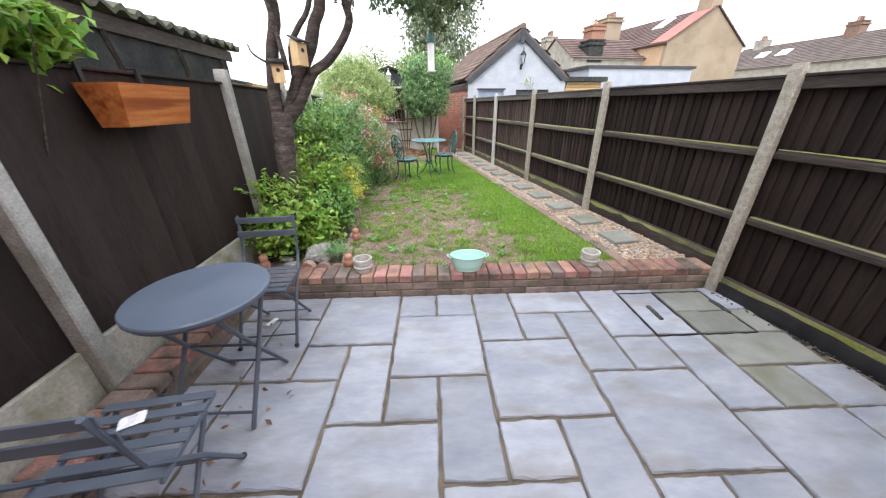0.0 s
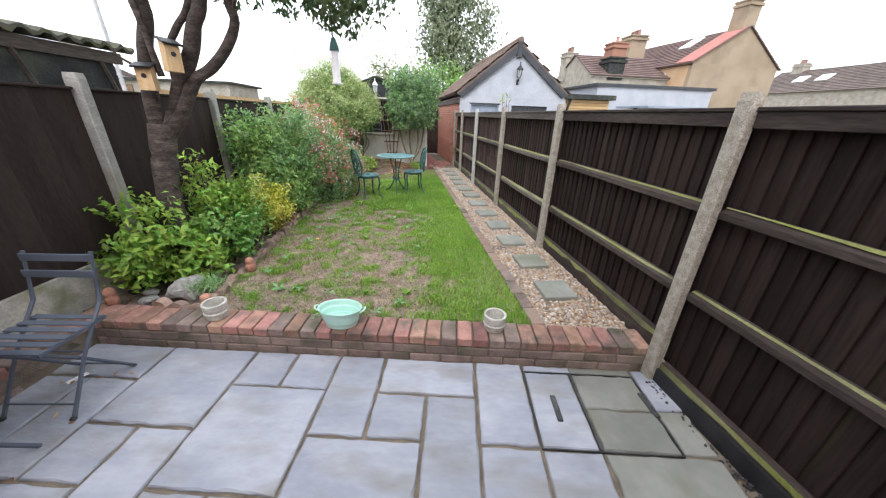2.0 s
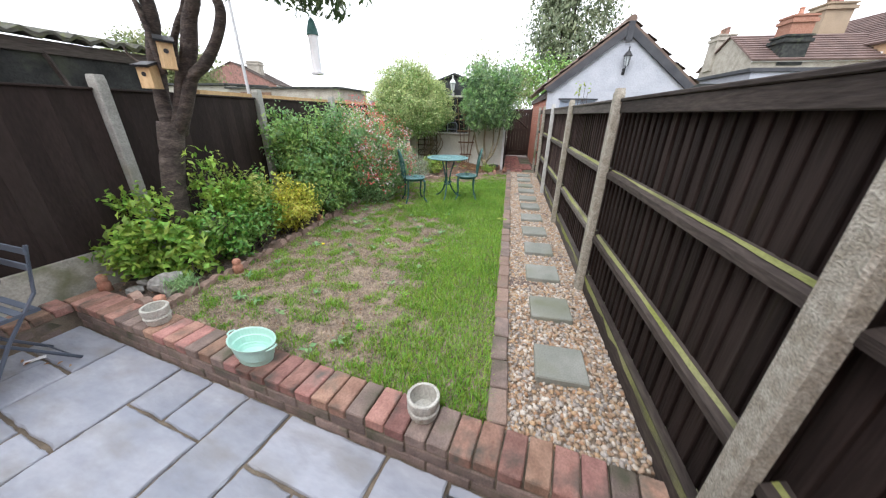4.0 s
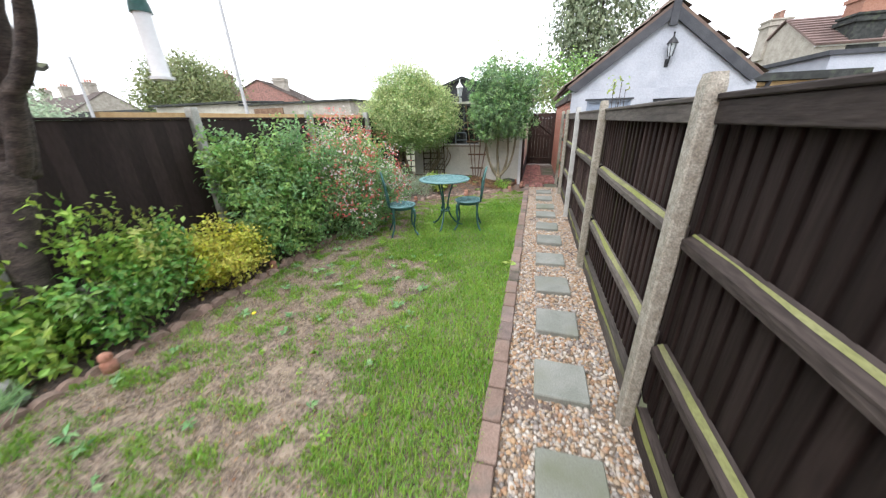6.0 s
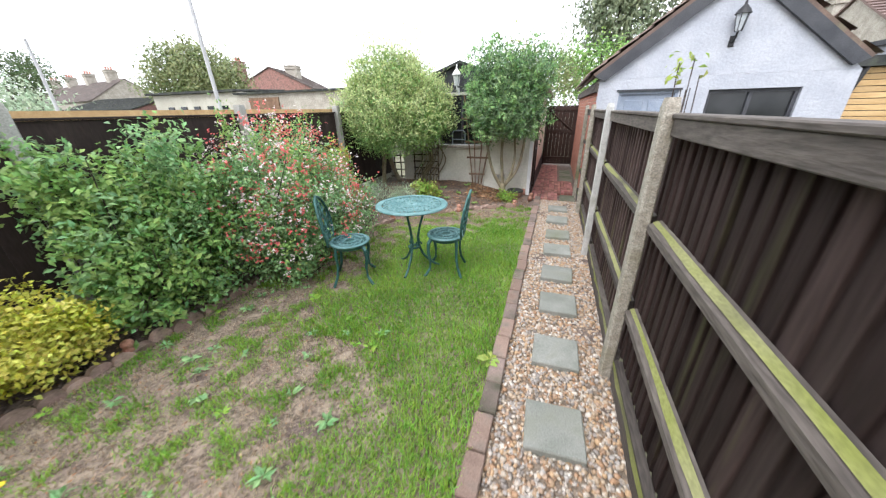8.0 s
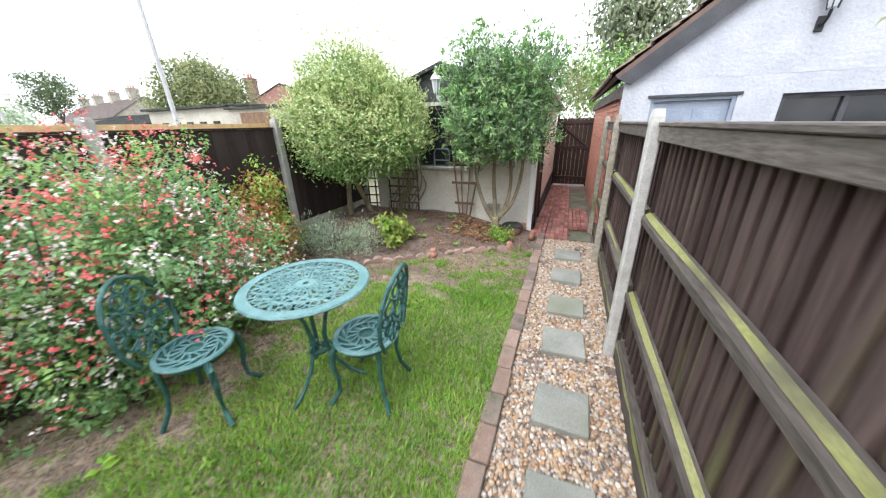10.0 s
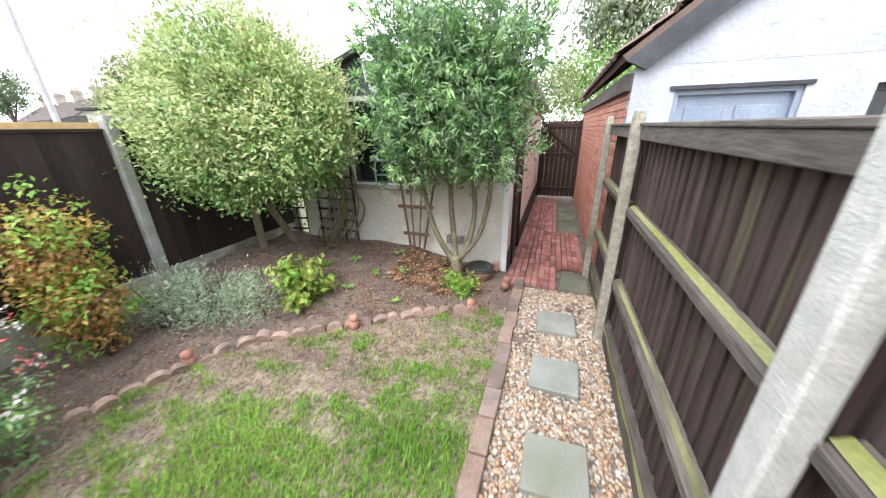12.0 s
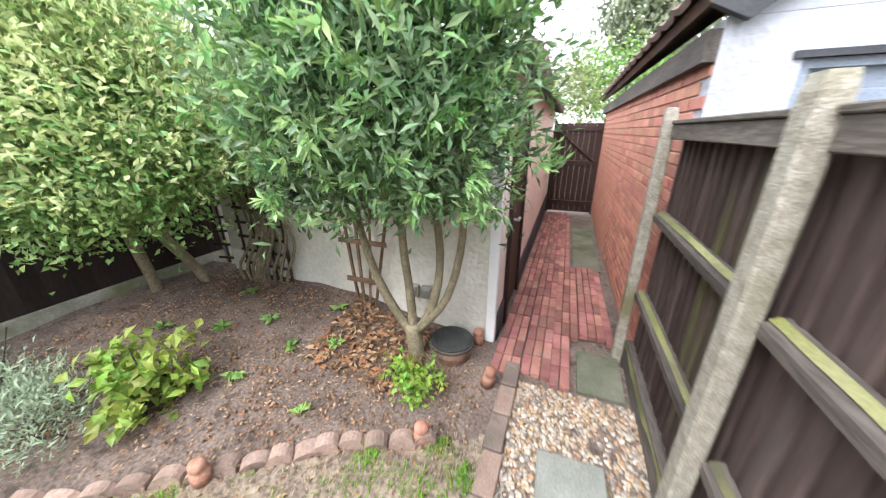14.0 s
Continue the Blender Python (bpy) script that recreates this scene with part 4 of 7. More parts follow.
# ---- the neighbour's garage ----
GY, GX0, GX1, GXM = 11.2, 3.13, 6.42, 4.78
garage = thing("garage", "white rendered garage with a tiled gable roof and brick side wall", "garage", kind="structure")
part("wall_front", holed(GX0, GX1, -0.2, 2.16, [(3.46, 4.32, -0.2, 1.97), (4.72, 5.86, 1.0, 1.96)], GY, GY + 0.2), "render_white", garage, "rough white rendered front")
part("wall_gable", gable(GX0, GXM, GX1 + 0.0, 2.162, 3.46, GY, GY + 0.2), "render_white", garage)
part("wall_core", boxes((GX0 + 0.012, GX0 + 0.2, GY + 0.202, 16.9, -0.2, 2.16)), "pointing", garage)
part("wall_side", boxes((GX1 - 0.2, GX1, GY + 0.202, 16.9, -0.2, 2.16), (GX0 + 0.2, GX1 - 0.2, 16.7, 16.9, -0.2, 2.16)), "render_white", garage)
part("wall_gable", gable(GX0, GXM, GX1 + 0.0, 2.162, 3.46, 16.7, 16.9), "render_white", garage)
DR = part("door", boxes((3.5, 4.28, GY + 0.06, GY + 0.1, -0.1, 1.93)), "blue_grey", garage, "blue-grey panelled door")
part("door_frame", boxes((3.46, 3.5, GY + 0.02, GY + 0.14, -0.1, 1.97), (4.28, 4.32, GY + 0.02, GY + 0.14, -0.1, 1.97), (3.5, 4.28, GY + 0.02, GY + 0.14, 1.93, 1.97)), "blue_grey", DR)
for x0, x1 in ((3.57, 3.85), (3.93, 4.21)):
    part("panel", boxes((x0, x1, GY + 0.045, GY + 0.06, 1.1, 1.84), bevel=0.006), "blue_grey", DR)
part("lintel", boxes((3.42, 4.36, GY - 0.02, GY + 0.02, 1.97, 2.0)), "charcoal", DR)
GW = part("window", boxes((4.72, 4.77, GY + 0.05, GY + 0.11, 1.0, 1.96), (5.81, 5.86, GY + 0.05, GY + 0.11, 1.0, 1.96), (4.77, 5.81, GY + 0.05, GY + 0.11, 1.91, 1.96), (4.77, 5.81, GY + 0.05, GY + 0.11, 1.0, 1.05), (5.26, 5.31, GY + 0.05, GY + 0.11, 1.05, 1.91)), "charcoal", garage, "dark grey window frame")
part("pane", boxes((4.77, 5.26, GY + 0.08, GY + 0.085, 1.05, 1.91)), "glass_dark", GW)
part("pane", boxes((5.31, 5.81, GY + 0.08, GY + 0.085, 1.05, 1.91)), "glass_dark", GW)
part("sill", boxes((4.68, 5.9, GY - 0.05, GY + 0.05, 0.95, 1.0)), "charcoal", GW)
SLOPE = math.atan2(1.47, 1.9)
for s in (-1, 1):
    ridge = Vector((GXM, 0, 3.62))
    d = Vector((s * math.cos(SLOPE), 0, -math.sin(SLOPE)))
    nrm = Vector((s * math.sin(SLOPE), 0, math.cos(SLOPE)))
    ln = 2.24 if s < 0 else 2.12
    bm = bmesh.new()
    for y0, y1 in ((GY - 0.06, 17.0),):
        c = [ridge, ridge + d * ln, ridge + d * ln - nrm * 0.05, ridge - nrm * 0.05]
        vs = [bm.verts.new((p.x, y, p.z)) for y in (y0, y1) for p in c]
        for q in ((0, 1, 2, 3), (7, 6, 5, 4), (0, 4, 5, 1), (1, 5, 6, 2), (2, 6, 7, 3), (3, 7, 4, 0)):
            bm.faces.new([vs[i] for i in q])
    roof = part("roof", bm, "roof", garage, "brown tiled roof")
    # courses of tiles, each a shallow wedge with a rolled edge
    V, F = [], []
    rows, cols = 9, 20
    for r in range(rows):
        for cidx in range(cols):
            y0 = GY - 0.08 + 0.295 * cidx + (0.15 if r % 2 else 0)
            y1 = min(y0 + 0.29, 17.03)
            t0, t1 = ln * r / rows, ln * (r + 1) / rows + 0.03
            for yy, hgt in ((y0, 0.03), (y0 + 0.06, 0.055), (y0 + 0.12, 0.025), (y1, 0.025)):
                for tt, ex in ((t0, 0.0), (t1, 0.028)):
                    p = ridge + d * tt + nrm * (hgt * 0.8 + ex)
                    V.append((p.x, yy, p.z))
            b = len(V) - 8
            for k in range(3):
                F.append((b + 2 * k, b + 2 * k + 1, b + 2 * k + 3, b + 2 * k + 2))
            for k in range(3):
                p0, p1 = V[b + 2 * k + 1], V[b + 2 * k + 3]
                V += [(p0[0] - nrm.x * 0.035, p0[1], p0[2] - nrm.z * 0.035), (p1[0] - nrm.x * 0.035, p1[1], p1[2] - nrm.z * 0.035)]
                F.append((b + 2 * k + 1, len(V) - 2, len(V) - 1, b + 2 * k + 3))
    tiles = cloud_mesh("roof_tiles", np.array(V), F, "roof", garage)
    tagged(tiles, "rows of brown interlocking roof tiles", kind="stuff")
    bm = bmesh.new()
    c = [ridge - nrm * 0.05, ridge + d * (ln + 0.0) - nrm * 0.05, ridge + d * (ln - 0.08) - nrm * 0.21, ridge - Vector((0, 0, 0.27))]
    vs = [bm.verts.new((p.x, y, p.z)) for y in (GY - 0.07, GY - 0.02) for p in c]
    for q in ((0, 1, 2, 3), (7, 6, 5, 4), (0, 4, 5, 1), (1, 5, 6, 2), (2, 6, 7, 3), (3, 7, 4, 0)):
        bm.faces.new([vs[i] for i in q])
    part("bargeboard", bm, "charcoal", garage, "charcoal painted bargeboard")
part("king_block", boxes((GXM - 0.07, GXM + 0.07, GY - 0.09, GY - 0.071, 3.2, 3.6), bevel=0.01), "charcoal", garage)
part("soffit", boxes((GX0 - 0.06, GX0 + 0.0, GY, 16.95, 1.98, 2.12)), "rail", garage, "weathered fascia board under the eaves")
tube_bm = bmesh.new()
for k in range(20):
    tube(tube_bm, [(GXM, GY - 0.08 + 0.3 * k, 3.635), (GXM, GY - 0.08 + 0.3 * k + 0.31, 3.64)], 0.09, 8)
part("ridge_tiles", tube_bm, "roof", garage, "half-round ridge tiles")


def wall_lantern(name, label, m, s=1.0):
    t = thing(name, label, "wall lantern", m)
    part("bracket", rod([(0, 0, -0.22 * s), (0, -0.05 * s, -0.25 * s), (0, -0.1 * s, -0.2 * s), (0, -0.12 * s, -0.13 * s)], 0.014 * s), t_mat, t)
    part("back_plate", boxes((-0.035 * s, 0.035 * s, -0.02 * s, 0, -0.3 * s, -0.16 * s), bevel=0.006), t_mat, t)
    part("glass", lathe([(0.04 * s, -0.12 * s), (0.075 * s, 0.08 * s)], 6), "clear_pane", t).location = (0, -0.12 * s, 0)
    for k in range(6):
        a = k * math.pi / 3
        part("rib", rod([(0.042 * s * math.cos(a), -0.12 * s + 0.042 * s * math.sin(a), -0.13 * s), (0.078 * s * math.cos(a), -0.12 * s + 0.078 * s * math.sin(a), 0.09 * s)], 0.006 * s, 5), t_mat, t)
    cap = part("cap", lathe([(0.1 * s, 0.08 * s), (0.07 * s, 0.13 * s), (0.02 * s, 0.19 * s), (0.012 * s, 0.24 * s), (0.02 * s, 0.26 * s), (0.001, 0.28 * s)], 12), t_mat, t, "domed cap")
    cap.location = (0, -0.12 * s, 0)
    return t


t_mat = "black"
wall_lantern("wall_lantern", "black metal coach lantern on the white gable", Matrix.Translation((4.82, GY, 2.82)), 1.0)
t_mat = "white"
wall_lantern("wall_lantern", "white metal coach lantern under the dark gable", Matrix.Translation((0.7, AY - 0.08, 2.26)), 0.85)

# bricks of the garage side wall, those nearest the passage entrance as single pieces
GB = None
V, F, count = [], [], 0
cube = np.array([(x, y, z) for x in (-1, 1) for y in (-1, 1) for z in (-1, 1)], float)
quads = [(0, 1, 3, 2), (4, 6, 7, 5), (0, 4, 5, 1), (2, 3, 7, 6), (0, 2, 6, 4), (1, 5, 7, 3)]
gwall = part("brick_wall", boxes((GX0 + 0.004, GX0 + 0.012, GY + 0.21, 16.9, -0.2, 2.1)), "pointing", garage, "orange-red brick side wall with pale joints")
for r in range(28):
    z = 0.0 + 0.075 * r
    for k in range(25):
        y = GY + 0.12 + 0.225 * k + (0.1125 if r % 2 else 0)
        if y > 16.75 or (y < GY + 0.3 and z > 5):
            continue
        if y < 13.6 and count < 300:
            m = Matrix.Translation((GX0 + random.uniform(0.001, 0.005), y, z)) @ Matrix.Rotation(random.uniform(-0.006, 0.006), 4, "Z")
            if GB is None:
                GB = o = part("brick", boxes((-0.012, 0.02, -0.106, 0.106, -0.0325, 0.0325), bevel=0.004), "brick_wall", gwall)
                o.matrix_basis = m
            else:
                share("brick", GB, m, gwall)
            count += 1
        else:
            F += [tuple(i + len(V) for i in q) for q in quads]
            V += (cube * (0.016, 0.106, 0.0325) + (GX0 + 0.004, y, z)).tolist()
far = cloud_mesh("brick_courses", np.array(V), F, "brick_wall", gwall)
tagged(far, kind="stuff")
# ---- things on the patio ----
def folding_chair(m, label):
    """A slatted steel bistro chair; it faces local -y."""
    c = thing("folding_chair", label, "folding chair", m, "folding chairs of the patio set")
    w = 0.19
    for s in (-1, 1):
        part("back_leg", tube(bmesh.new(), [(s * w, -0.2, 0.0), (s * w, -0.02, 0.3), (s * w, 0.17, 0.55), (s * w, 0.235, 0.84)], 0.011, 6), "grey_paint", c)
        part("front_leg", tube(bmesh.new(), [(s * (w - 0.025), 0.22, 0.0), (s * (w - 0.025), -0.02, 0.28), (s * (w - 0.025), -0.19, 0.45)], 0.011, 6), "grey_paint", c)
        part("seat_rail", boxes((s * w - 0.006, s * w + 0.006, -0.19, 0.16, 0.432, 0.45)), "grey_paint", c)
        part("foot", lathe([(0.012, -0.002), (0.016, 0.004), (0.016, 0.012), (0.008, 0.02)], 8), "black", c).location = (s * w, -0.2, 0.002)
    for k in range(6):
        part("seat_slat", boxes((-w - 0.01, w + 0.01, -0.195 + 0.062 * k, -0.155 + 0.062 * k, 0.45, 0.458), bevel=0.002), "grey_paint", c)
    for z, y in ((0.69, 0.19), (0.785, 0.212)):
        part("back_slat", boxes((-w - 0.012, w + 0.012, y, y + 0.01, z, z + 0.045), bevel=0.002), "grey_paint", c)
    part("stretcher", rod([(-w, -0.16, 0.075), (w, -0.16, 0.075)], 0.006, 6), "grey_paint", c)
    part("stretcher", rod([(-w + 0.03, 0.19, 0.04), (w - 0.03, 0.19, 0.04)], 0.006, 6), "grey_paint", c)
    part("pivot", rod([(-w, 0.0, 0.31), (w, 0.0, 0.31)], 0.006, 6), "grey_paint", c)
    return c


folding_chair(pose(-0.7, 2.84, 0.006, 0, 0, -6), "dark grey folding metal chair beside the brick wall")
folding_chair(pose(-0.82, 1.66, 0.006, 0, 0, 178), "dark grey folding slatted metal chair close to the fence")

tb = thing("bistro_table", "round slate-grey folding metal table standing on the paving", "table", pose(-0.78, 2.27, 0.006, 0, 0, -10))
part("tabletop", lathe([(0.001, 0.7), (0.3, 0.7), (0.312, 0.694), (0.312, 0.71), (0.306, 0.716), (0.001, 0.712)], 48), "table_paint", tb)
part("rim", lathe([(0.296, 0.676), (0.3, 0.676), (0.3, 0.698), (0.296, 0.698)], 48), "grey_paint", tb)
for s in (-1, 1):
    part("leg", tube(bmesh.new(), [(s * 0.2, -0.24, 0.0), (s * 0.2, 0.0, 0.36), (s * 0.2, 0.2, 0.69)], 0.012, 6), "grey_paint", tb)
    part("leg", tube(bmesh.new(), [(s * 0.175, 0.24, 0.0), (s * 0.175, 0.0, 0.36), (s * 0.175, -0.2, 0.69)], 0.012, 6), "grey_paint", tb)
for y, w in ((-0.24, 0.2), (0.24, 0.175)):
    part("foot_bar", rod([(-w, y * 0.8, 0.07), (w, y * 0.8, 0.07)], 0.008, 6), "grey_paint", tb)
part("cross_bar", rod([(-0.2, 0, 0.36), (0.2, 0, 0.36)], 0.008, 6), "grey_paint", tb)

tub = thing("oval_tub", "mint green enamelled oval metal tub on the brick coping", "planter", pose(0.86, 3.12, 0.202, 0, 0, -9.8))
part("body", lathe([(0.001, 0.0), (0.105, 0.0), (0.112, 0.04), (0.116, 0.045), (0.122, 0.09), (0.127, 0.094), (0.14, 0.135), (0.146, 0.138), (0.143, 0.142), (0.136, 0.136), (0.118, 0.04), (0.1, 0.012), (0.001, 0.012)], 36, 1.1, 0.74), "mint", tub)
for s in (-1, 1):
    part("handle", rod([(s * 0.15, -0.03, 0.12), (s * 0.178, -0.02, 0.135), (s * 0.183, 0, 0.138), (s * 0.178, 0.02, 0.135), (s * 0.15, 0.03, 0.12)], 0.006, 6), "mint", tub)


def clay_pot(m):
    p = thing("clay_pot", "small empty whitewashed clay pot on the brick coping", "plant pot", m, "clay pots on the coping")
    part("body", lathe([(0.001, 0.0), (0.062, 0.0), (0.07, 0.01), (0.075, 0.08), (0.08, 0.085), (0.082, 0.125), (0.078, 0.13), (0.066, 0.128), (0.06, 0.03), (0.001, 0.026)], 28), "pot", p)
    part("swag", lathe([(0.074, 0.045), (0.082, 0.052), (0.081, 0.06), (0.074, 0.066)], 14), "pot", p, "moulded band")
    return p


clay_pot(pose(-0.06, 3.28, 0.203))
clay_pot(pose(1.97, 2.95, 0.203, 0, 0, 40))


def finial(x, y, z, h=0.12, tilt=0.0):
    f = part("finial_stone", lathe([(0.001, 0), (0.042, 0), (0.044, h * 0.45), (0.036, h * 0.55), (0.03, h * 0.58), (0.038, h * 0.72), (0.036, h * 0.9), (0.02, h), (0.001, h * 1.02)], 14), "terracotta", smooth=True)
    f.matrix_basis = pose(x, y, z, tilt, tilt * 0.6, 20)
    return tagged(f, "small terracotta knob marking the bed edge", "edging stone", "terracotta knobs along the beds")


for x, y, z, h, t in ((-0.2, 3.42, 0.19, 0.13, 4), (-0.16, 4.1, 0.17, 0.14, 0), (-0.95, 3.55, 0.18, 0.15, 0), (-0.22, 5.62, 0.16, 0.13, 8), (0.05, 7.0, 0.16, 0.13, -5), (0.25, 8.85, 0.16, 0.13, 5), (1.12, 9.58, 0.165, 0.13, 0), (1.98, 10.12, 0.165, 0.12, 0), (2.2, 10.62, 0.17, 0.15, 12), (2.04, 11.0, 0.16, 0.13, 0)):
    finial(x, y, z, h, t)

# scalloped edging along the beds
edging = thing("bed_edging", "row of worn pinkish scalloped edging stones round the beds", "edging", kind="structure")


def edge_stone(w):
    bm = bmesh.new()
    n = 7
    fr = [[bm.verts.new((w * (i / (n - 1) - 0.5), y, -0.06 if j == 0 else 0.01 + 0.045 * math.sin(math.pi * i / (n - 1)) ** 0.6)) for i in range(n) for j in (0, 1)] for y in (-0.028, 0.028)]
    for s in fr:
        for i in range(n - 1):
            bm.faces.new((s[2 * i], s[2 * i + 1], s[2 * i + 3], s[2 * i + 2]))
    for i in range(n - 1):
        bm.faces.new((fr[0][2 * i + 1], fr[1][2 * i + 1], fr[1][2 * i + 3], fr[0][2 * i + 3]))
    for i in (0, n - 1):
        bm.faces.new((fr[0][2 * i], fr[0][2 * i + 1], fr[1][2 * i + 1], fr[1][2 * i]))
    bmesh.ops.bevel(bm, geom=[e for e in bm.edges if e.calc_face_angle(0) > 0.9], offset=0.008, segments=1, affect="EDGES")
    return bm


ES = None
line = [(-0.62, 3.5), (-0.24, 3.44), (-0.24, 3.5), (-0.2, 5.0), (-0.18, 6.6), (0.02, 7.5), (0.12, 8.5), (0.45, 9.2), (1.14, 9.62), (1.6, 9.95), (2.05, 10.15)]
for (xa, ya), (xb, yb) in zip(line, line[1:]):
    d = math.hypot(xb - xa, yb - ya)
    n = max(1, round(d / 0.125))
    for k in range(n):
        t = (k + 0.5) / n
        m = Matrix.Translation((xa + (xb - xa) * t + random.uniform(-0.02, 0.02), ya + (yb - ya) * t + random.uniform(-0.015, 0.015), 0.18 + random.uniform(-0.012, 0.012))) @ Euler((random.uniform(-0.22, 0.22), random.uniform(-0.12, 0.12), math.atan2(yb - ya, xb - xa) + random.uniform(-0.12, 0.12))).to_matrix().to_4x4() @ Matrix.Diagonal((random.uniform(0.92, 1.15), random.uniform(0.9, 1.4), random.uniform(0.55, 1.05), 1))
        if ES is None:
            ES = part("edging_stone", edge_stone(0.122), "brick_pale", edging, smooth=False)
            ES.matrix_basis = m
        else:
            share("edging_stone", ES, m, edging)

rock = part("rock", lump(0.15, 0.1, 0.1, 3.0, 0.5, 3), "rock")
rock.matrix_basis = pose(-0.5, 3.72, 0.21, 0, 0, 15)
tagged(rock, "grey field stone in the flower bed", "rock")
for x, y, r, s in ((-0.75, 3.62, 0.055, 1), (-0.82, 3.75, 0.05, 2), (0.62, 9.72, 0.09, 5)):
    o = part("rock", lump(r * 1.3, r, r * 0.6, s, 0.4, 2), "rock" if r < 0.09 else "brick_pale")
    o.matrix_basis = pose(x, y, 0.17)
    tagged(o, "small stone lying on the soil", "rock")
flag = part("slate_flag", boxes((-0.16, 0.16, -0.12, 0.12, -0.02, 0.02), bevel=0.01), "felt")
flag.matrix_basis = pose(-0.88, 3.9, 0.19, 6, 0, 20)
tagged(flag, "dark slate flag lying in the bed", "stone flag")

chips = pebbles("slate_chips", 1000, (-1.38, -1.12, 1.0, 3.1), 0.02, "slate", 0.13, 8)
tagged(chips, "dark slate chips along the foot of the fence", "slate chips", kind="stuff")
fill = part("slate_bed", boxes((-4.28, -4.2, -3.0, 0.2, -0.1, 0.13)), "soil")
fill.matrix_basis = PAT
tagged(fill, "soil strip between brick edging and fence", "soil", kind="structure")
debris = pebbles("debris", 380, (2.945, 3.0, -0.5, 2.55), 0.009, "slate", -0.004, 12)
tagged(debris, "dark grit gathered along the foot of the fence", "grit", kind="stuff")

box_ = thing("planter_box", "orange varnished wooden planter hung on the dark fence", "planter", LFT @ pose(0.02, -1.4, 1.46))
bm = bmesh.new()
lo = [(0.03, 0.03), (0.17, 0.03), (0.17, 0.5), (0.03, 0.5)]
hi = [(0.0, 0.0), (0.215, 0.0), (0.215, 0.53), (0.0, 0.53)]
a = [bm.verts.new((x, y, 0)) for x, y in lo]
b = [bm.verts.new((x, y, 0.21)) for x, y in hi]
c = [bm.verts.new((0.02 + x * 0.82, 0.02 + y * 0.925, 0.21)) for x, y in hi]
d = [bm.verts.new((0.02 + x * 0.82, 0.02 + y * 0.925, 0.14)) for x, y in hi]
for p, q in ((a, b), (b, c), (c, d)):
    for k in range(4):
        bm.faces.new((p[k], p[(k + 1) % 4], q[(k + 1) % 4], q[k]))
bm.faces.new(a); bm.faces.new(d)
part("body", bm, "cedar", box_)
for y in (0.08, 0.45):
    part("bracket", boxes((-0.02, -0.006, y - 0.012, y + 0.012, -0.02, 0.3), (-0.06, -0.006, y - 0.012, y + 0.012, 0.3, 0.306)), "black", box_, "black hanging bracket")

# bird boxes on the cherry tree, and the feeder
def bird_box(m, w, h, roof, label):
    t = thing("bird_box", label, "bird box", m, "bird boxes on the tree")
    bm = bmesh.new()
    v = [bm.verts.new(p) for p in ((-w, -w, 0), (w, -w, 0), (w, w, 0), (-w, w, 0), (-w, -w, h), (w, -w, h), (w, w, h * 1.2), (-w, w, h * 1.2))]
    for q in ((0, 1, 2, 3), (4, 5, 6, 7), (0, 1, 5, 4), (1, 2, 6, 5), (2, 3, 7, 6), (3, 0, 4, 7)):
        bm.faces.new([v[i] for i in q])
    part("body", bm, "pine", t)
    r = part("roof", boxes((-w - 0.015, w + 0.015, -w - 0.03, w + 0.01, 0, 0.014)), "black", t, roof)
    r.matrix_basis = Matrix.Translation((0, 0, h * 1.1 + 0.01)) @ Matrix.Rotation(math.atan2(h * 0.2, 2 * w), 4, "X")
    hole = part("entrance_hole", lathe([(0.001, 0), (0.017, 0), (0.017, 0.004), (0.001, 0.004)], 16), "black", t, "dark round entrance")
    hole.matrix_basis = Matrix.Translation((0, -w - 0.001, h * 0.68)) @ Matrix.Rotation(radians(90), 4, "X")
    return t


bird_box(pose(-0.66, 4.24, 1.75, 0, 0, 14), 0.05, 0.15, "black pitched roof", "small pale wooden bird box with a black roof")
bird_box(pose(-0.46, 4.26, 1.89, 0, 3, 50), 0.05, 0.18, "thin black roof", "pale wooden bird box fixed between the tree limbs")

fd = thing("bird_feeder", "hanging bird feeder with a dark green cone lid", "bird feeder", pose(0.785, 4.35, 1.87))
part("tube", lathe([(0.001, 0.0), (0.034, 0.0), (0.034, 0.24), (0.001, 0.24)], 20), "white", fd, "white plastic tube")
part("lid", lathe([(0.042, 0.24), (0.038, 0.27), (0.02, 0.33), (0.008, 0.345), (0.001, 0.345)], 20), "green_dark", fd)
part("tray", lathe([(0.001, -0.012), (0.045, -0.012), (0.048, 0.0), (0.001, 0.0)], 20), "white", fd)
part("wire", rod([(0, 0, 0.34), (0, 0, 0.62)], 0.002, 5), "black", fd)

# scraps and leaves on the paving
sc = part("paper_scrap", sheet(-0.05, 0.05, -0.02, 0.02, 0.004, 6, 3, 0.006, 30), "paper")
sc.matrix_basis = pose(-0.78, 2.95, 0.006, 0, 0, 60)
tagged(sc, "torn white paper scrap on the paving", "litter")
sc = part("paper_scrap", sheet(-0.04, 0.04, -0.03, 0.03, 0.004, 6, 3, 0.008, 30), "paper")
sc.matrix_basis = pose(-0.86, 1.75, 0.468, 0, 0, 20)
tagged(sc, "crumpled white paper on the chair seat", "litter")
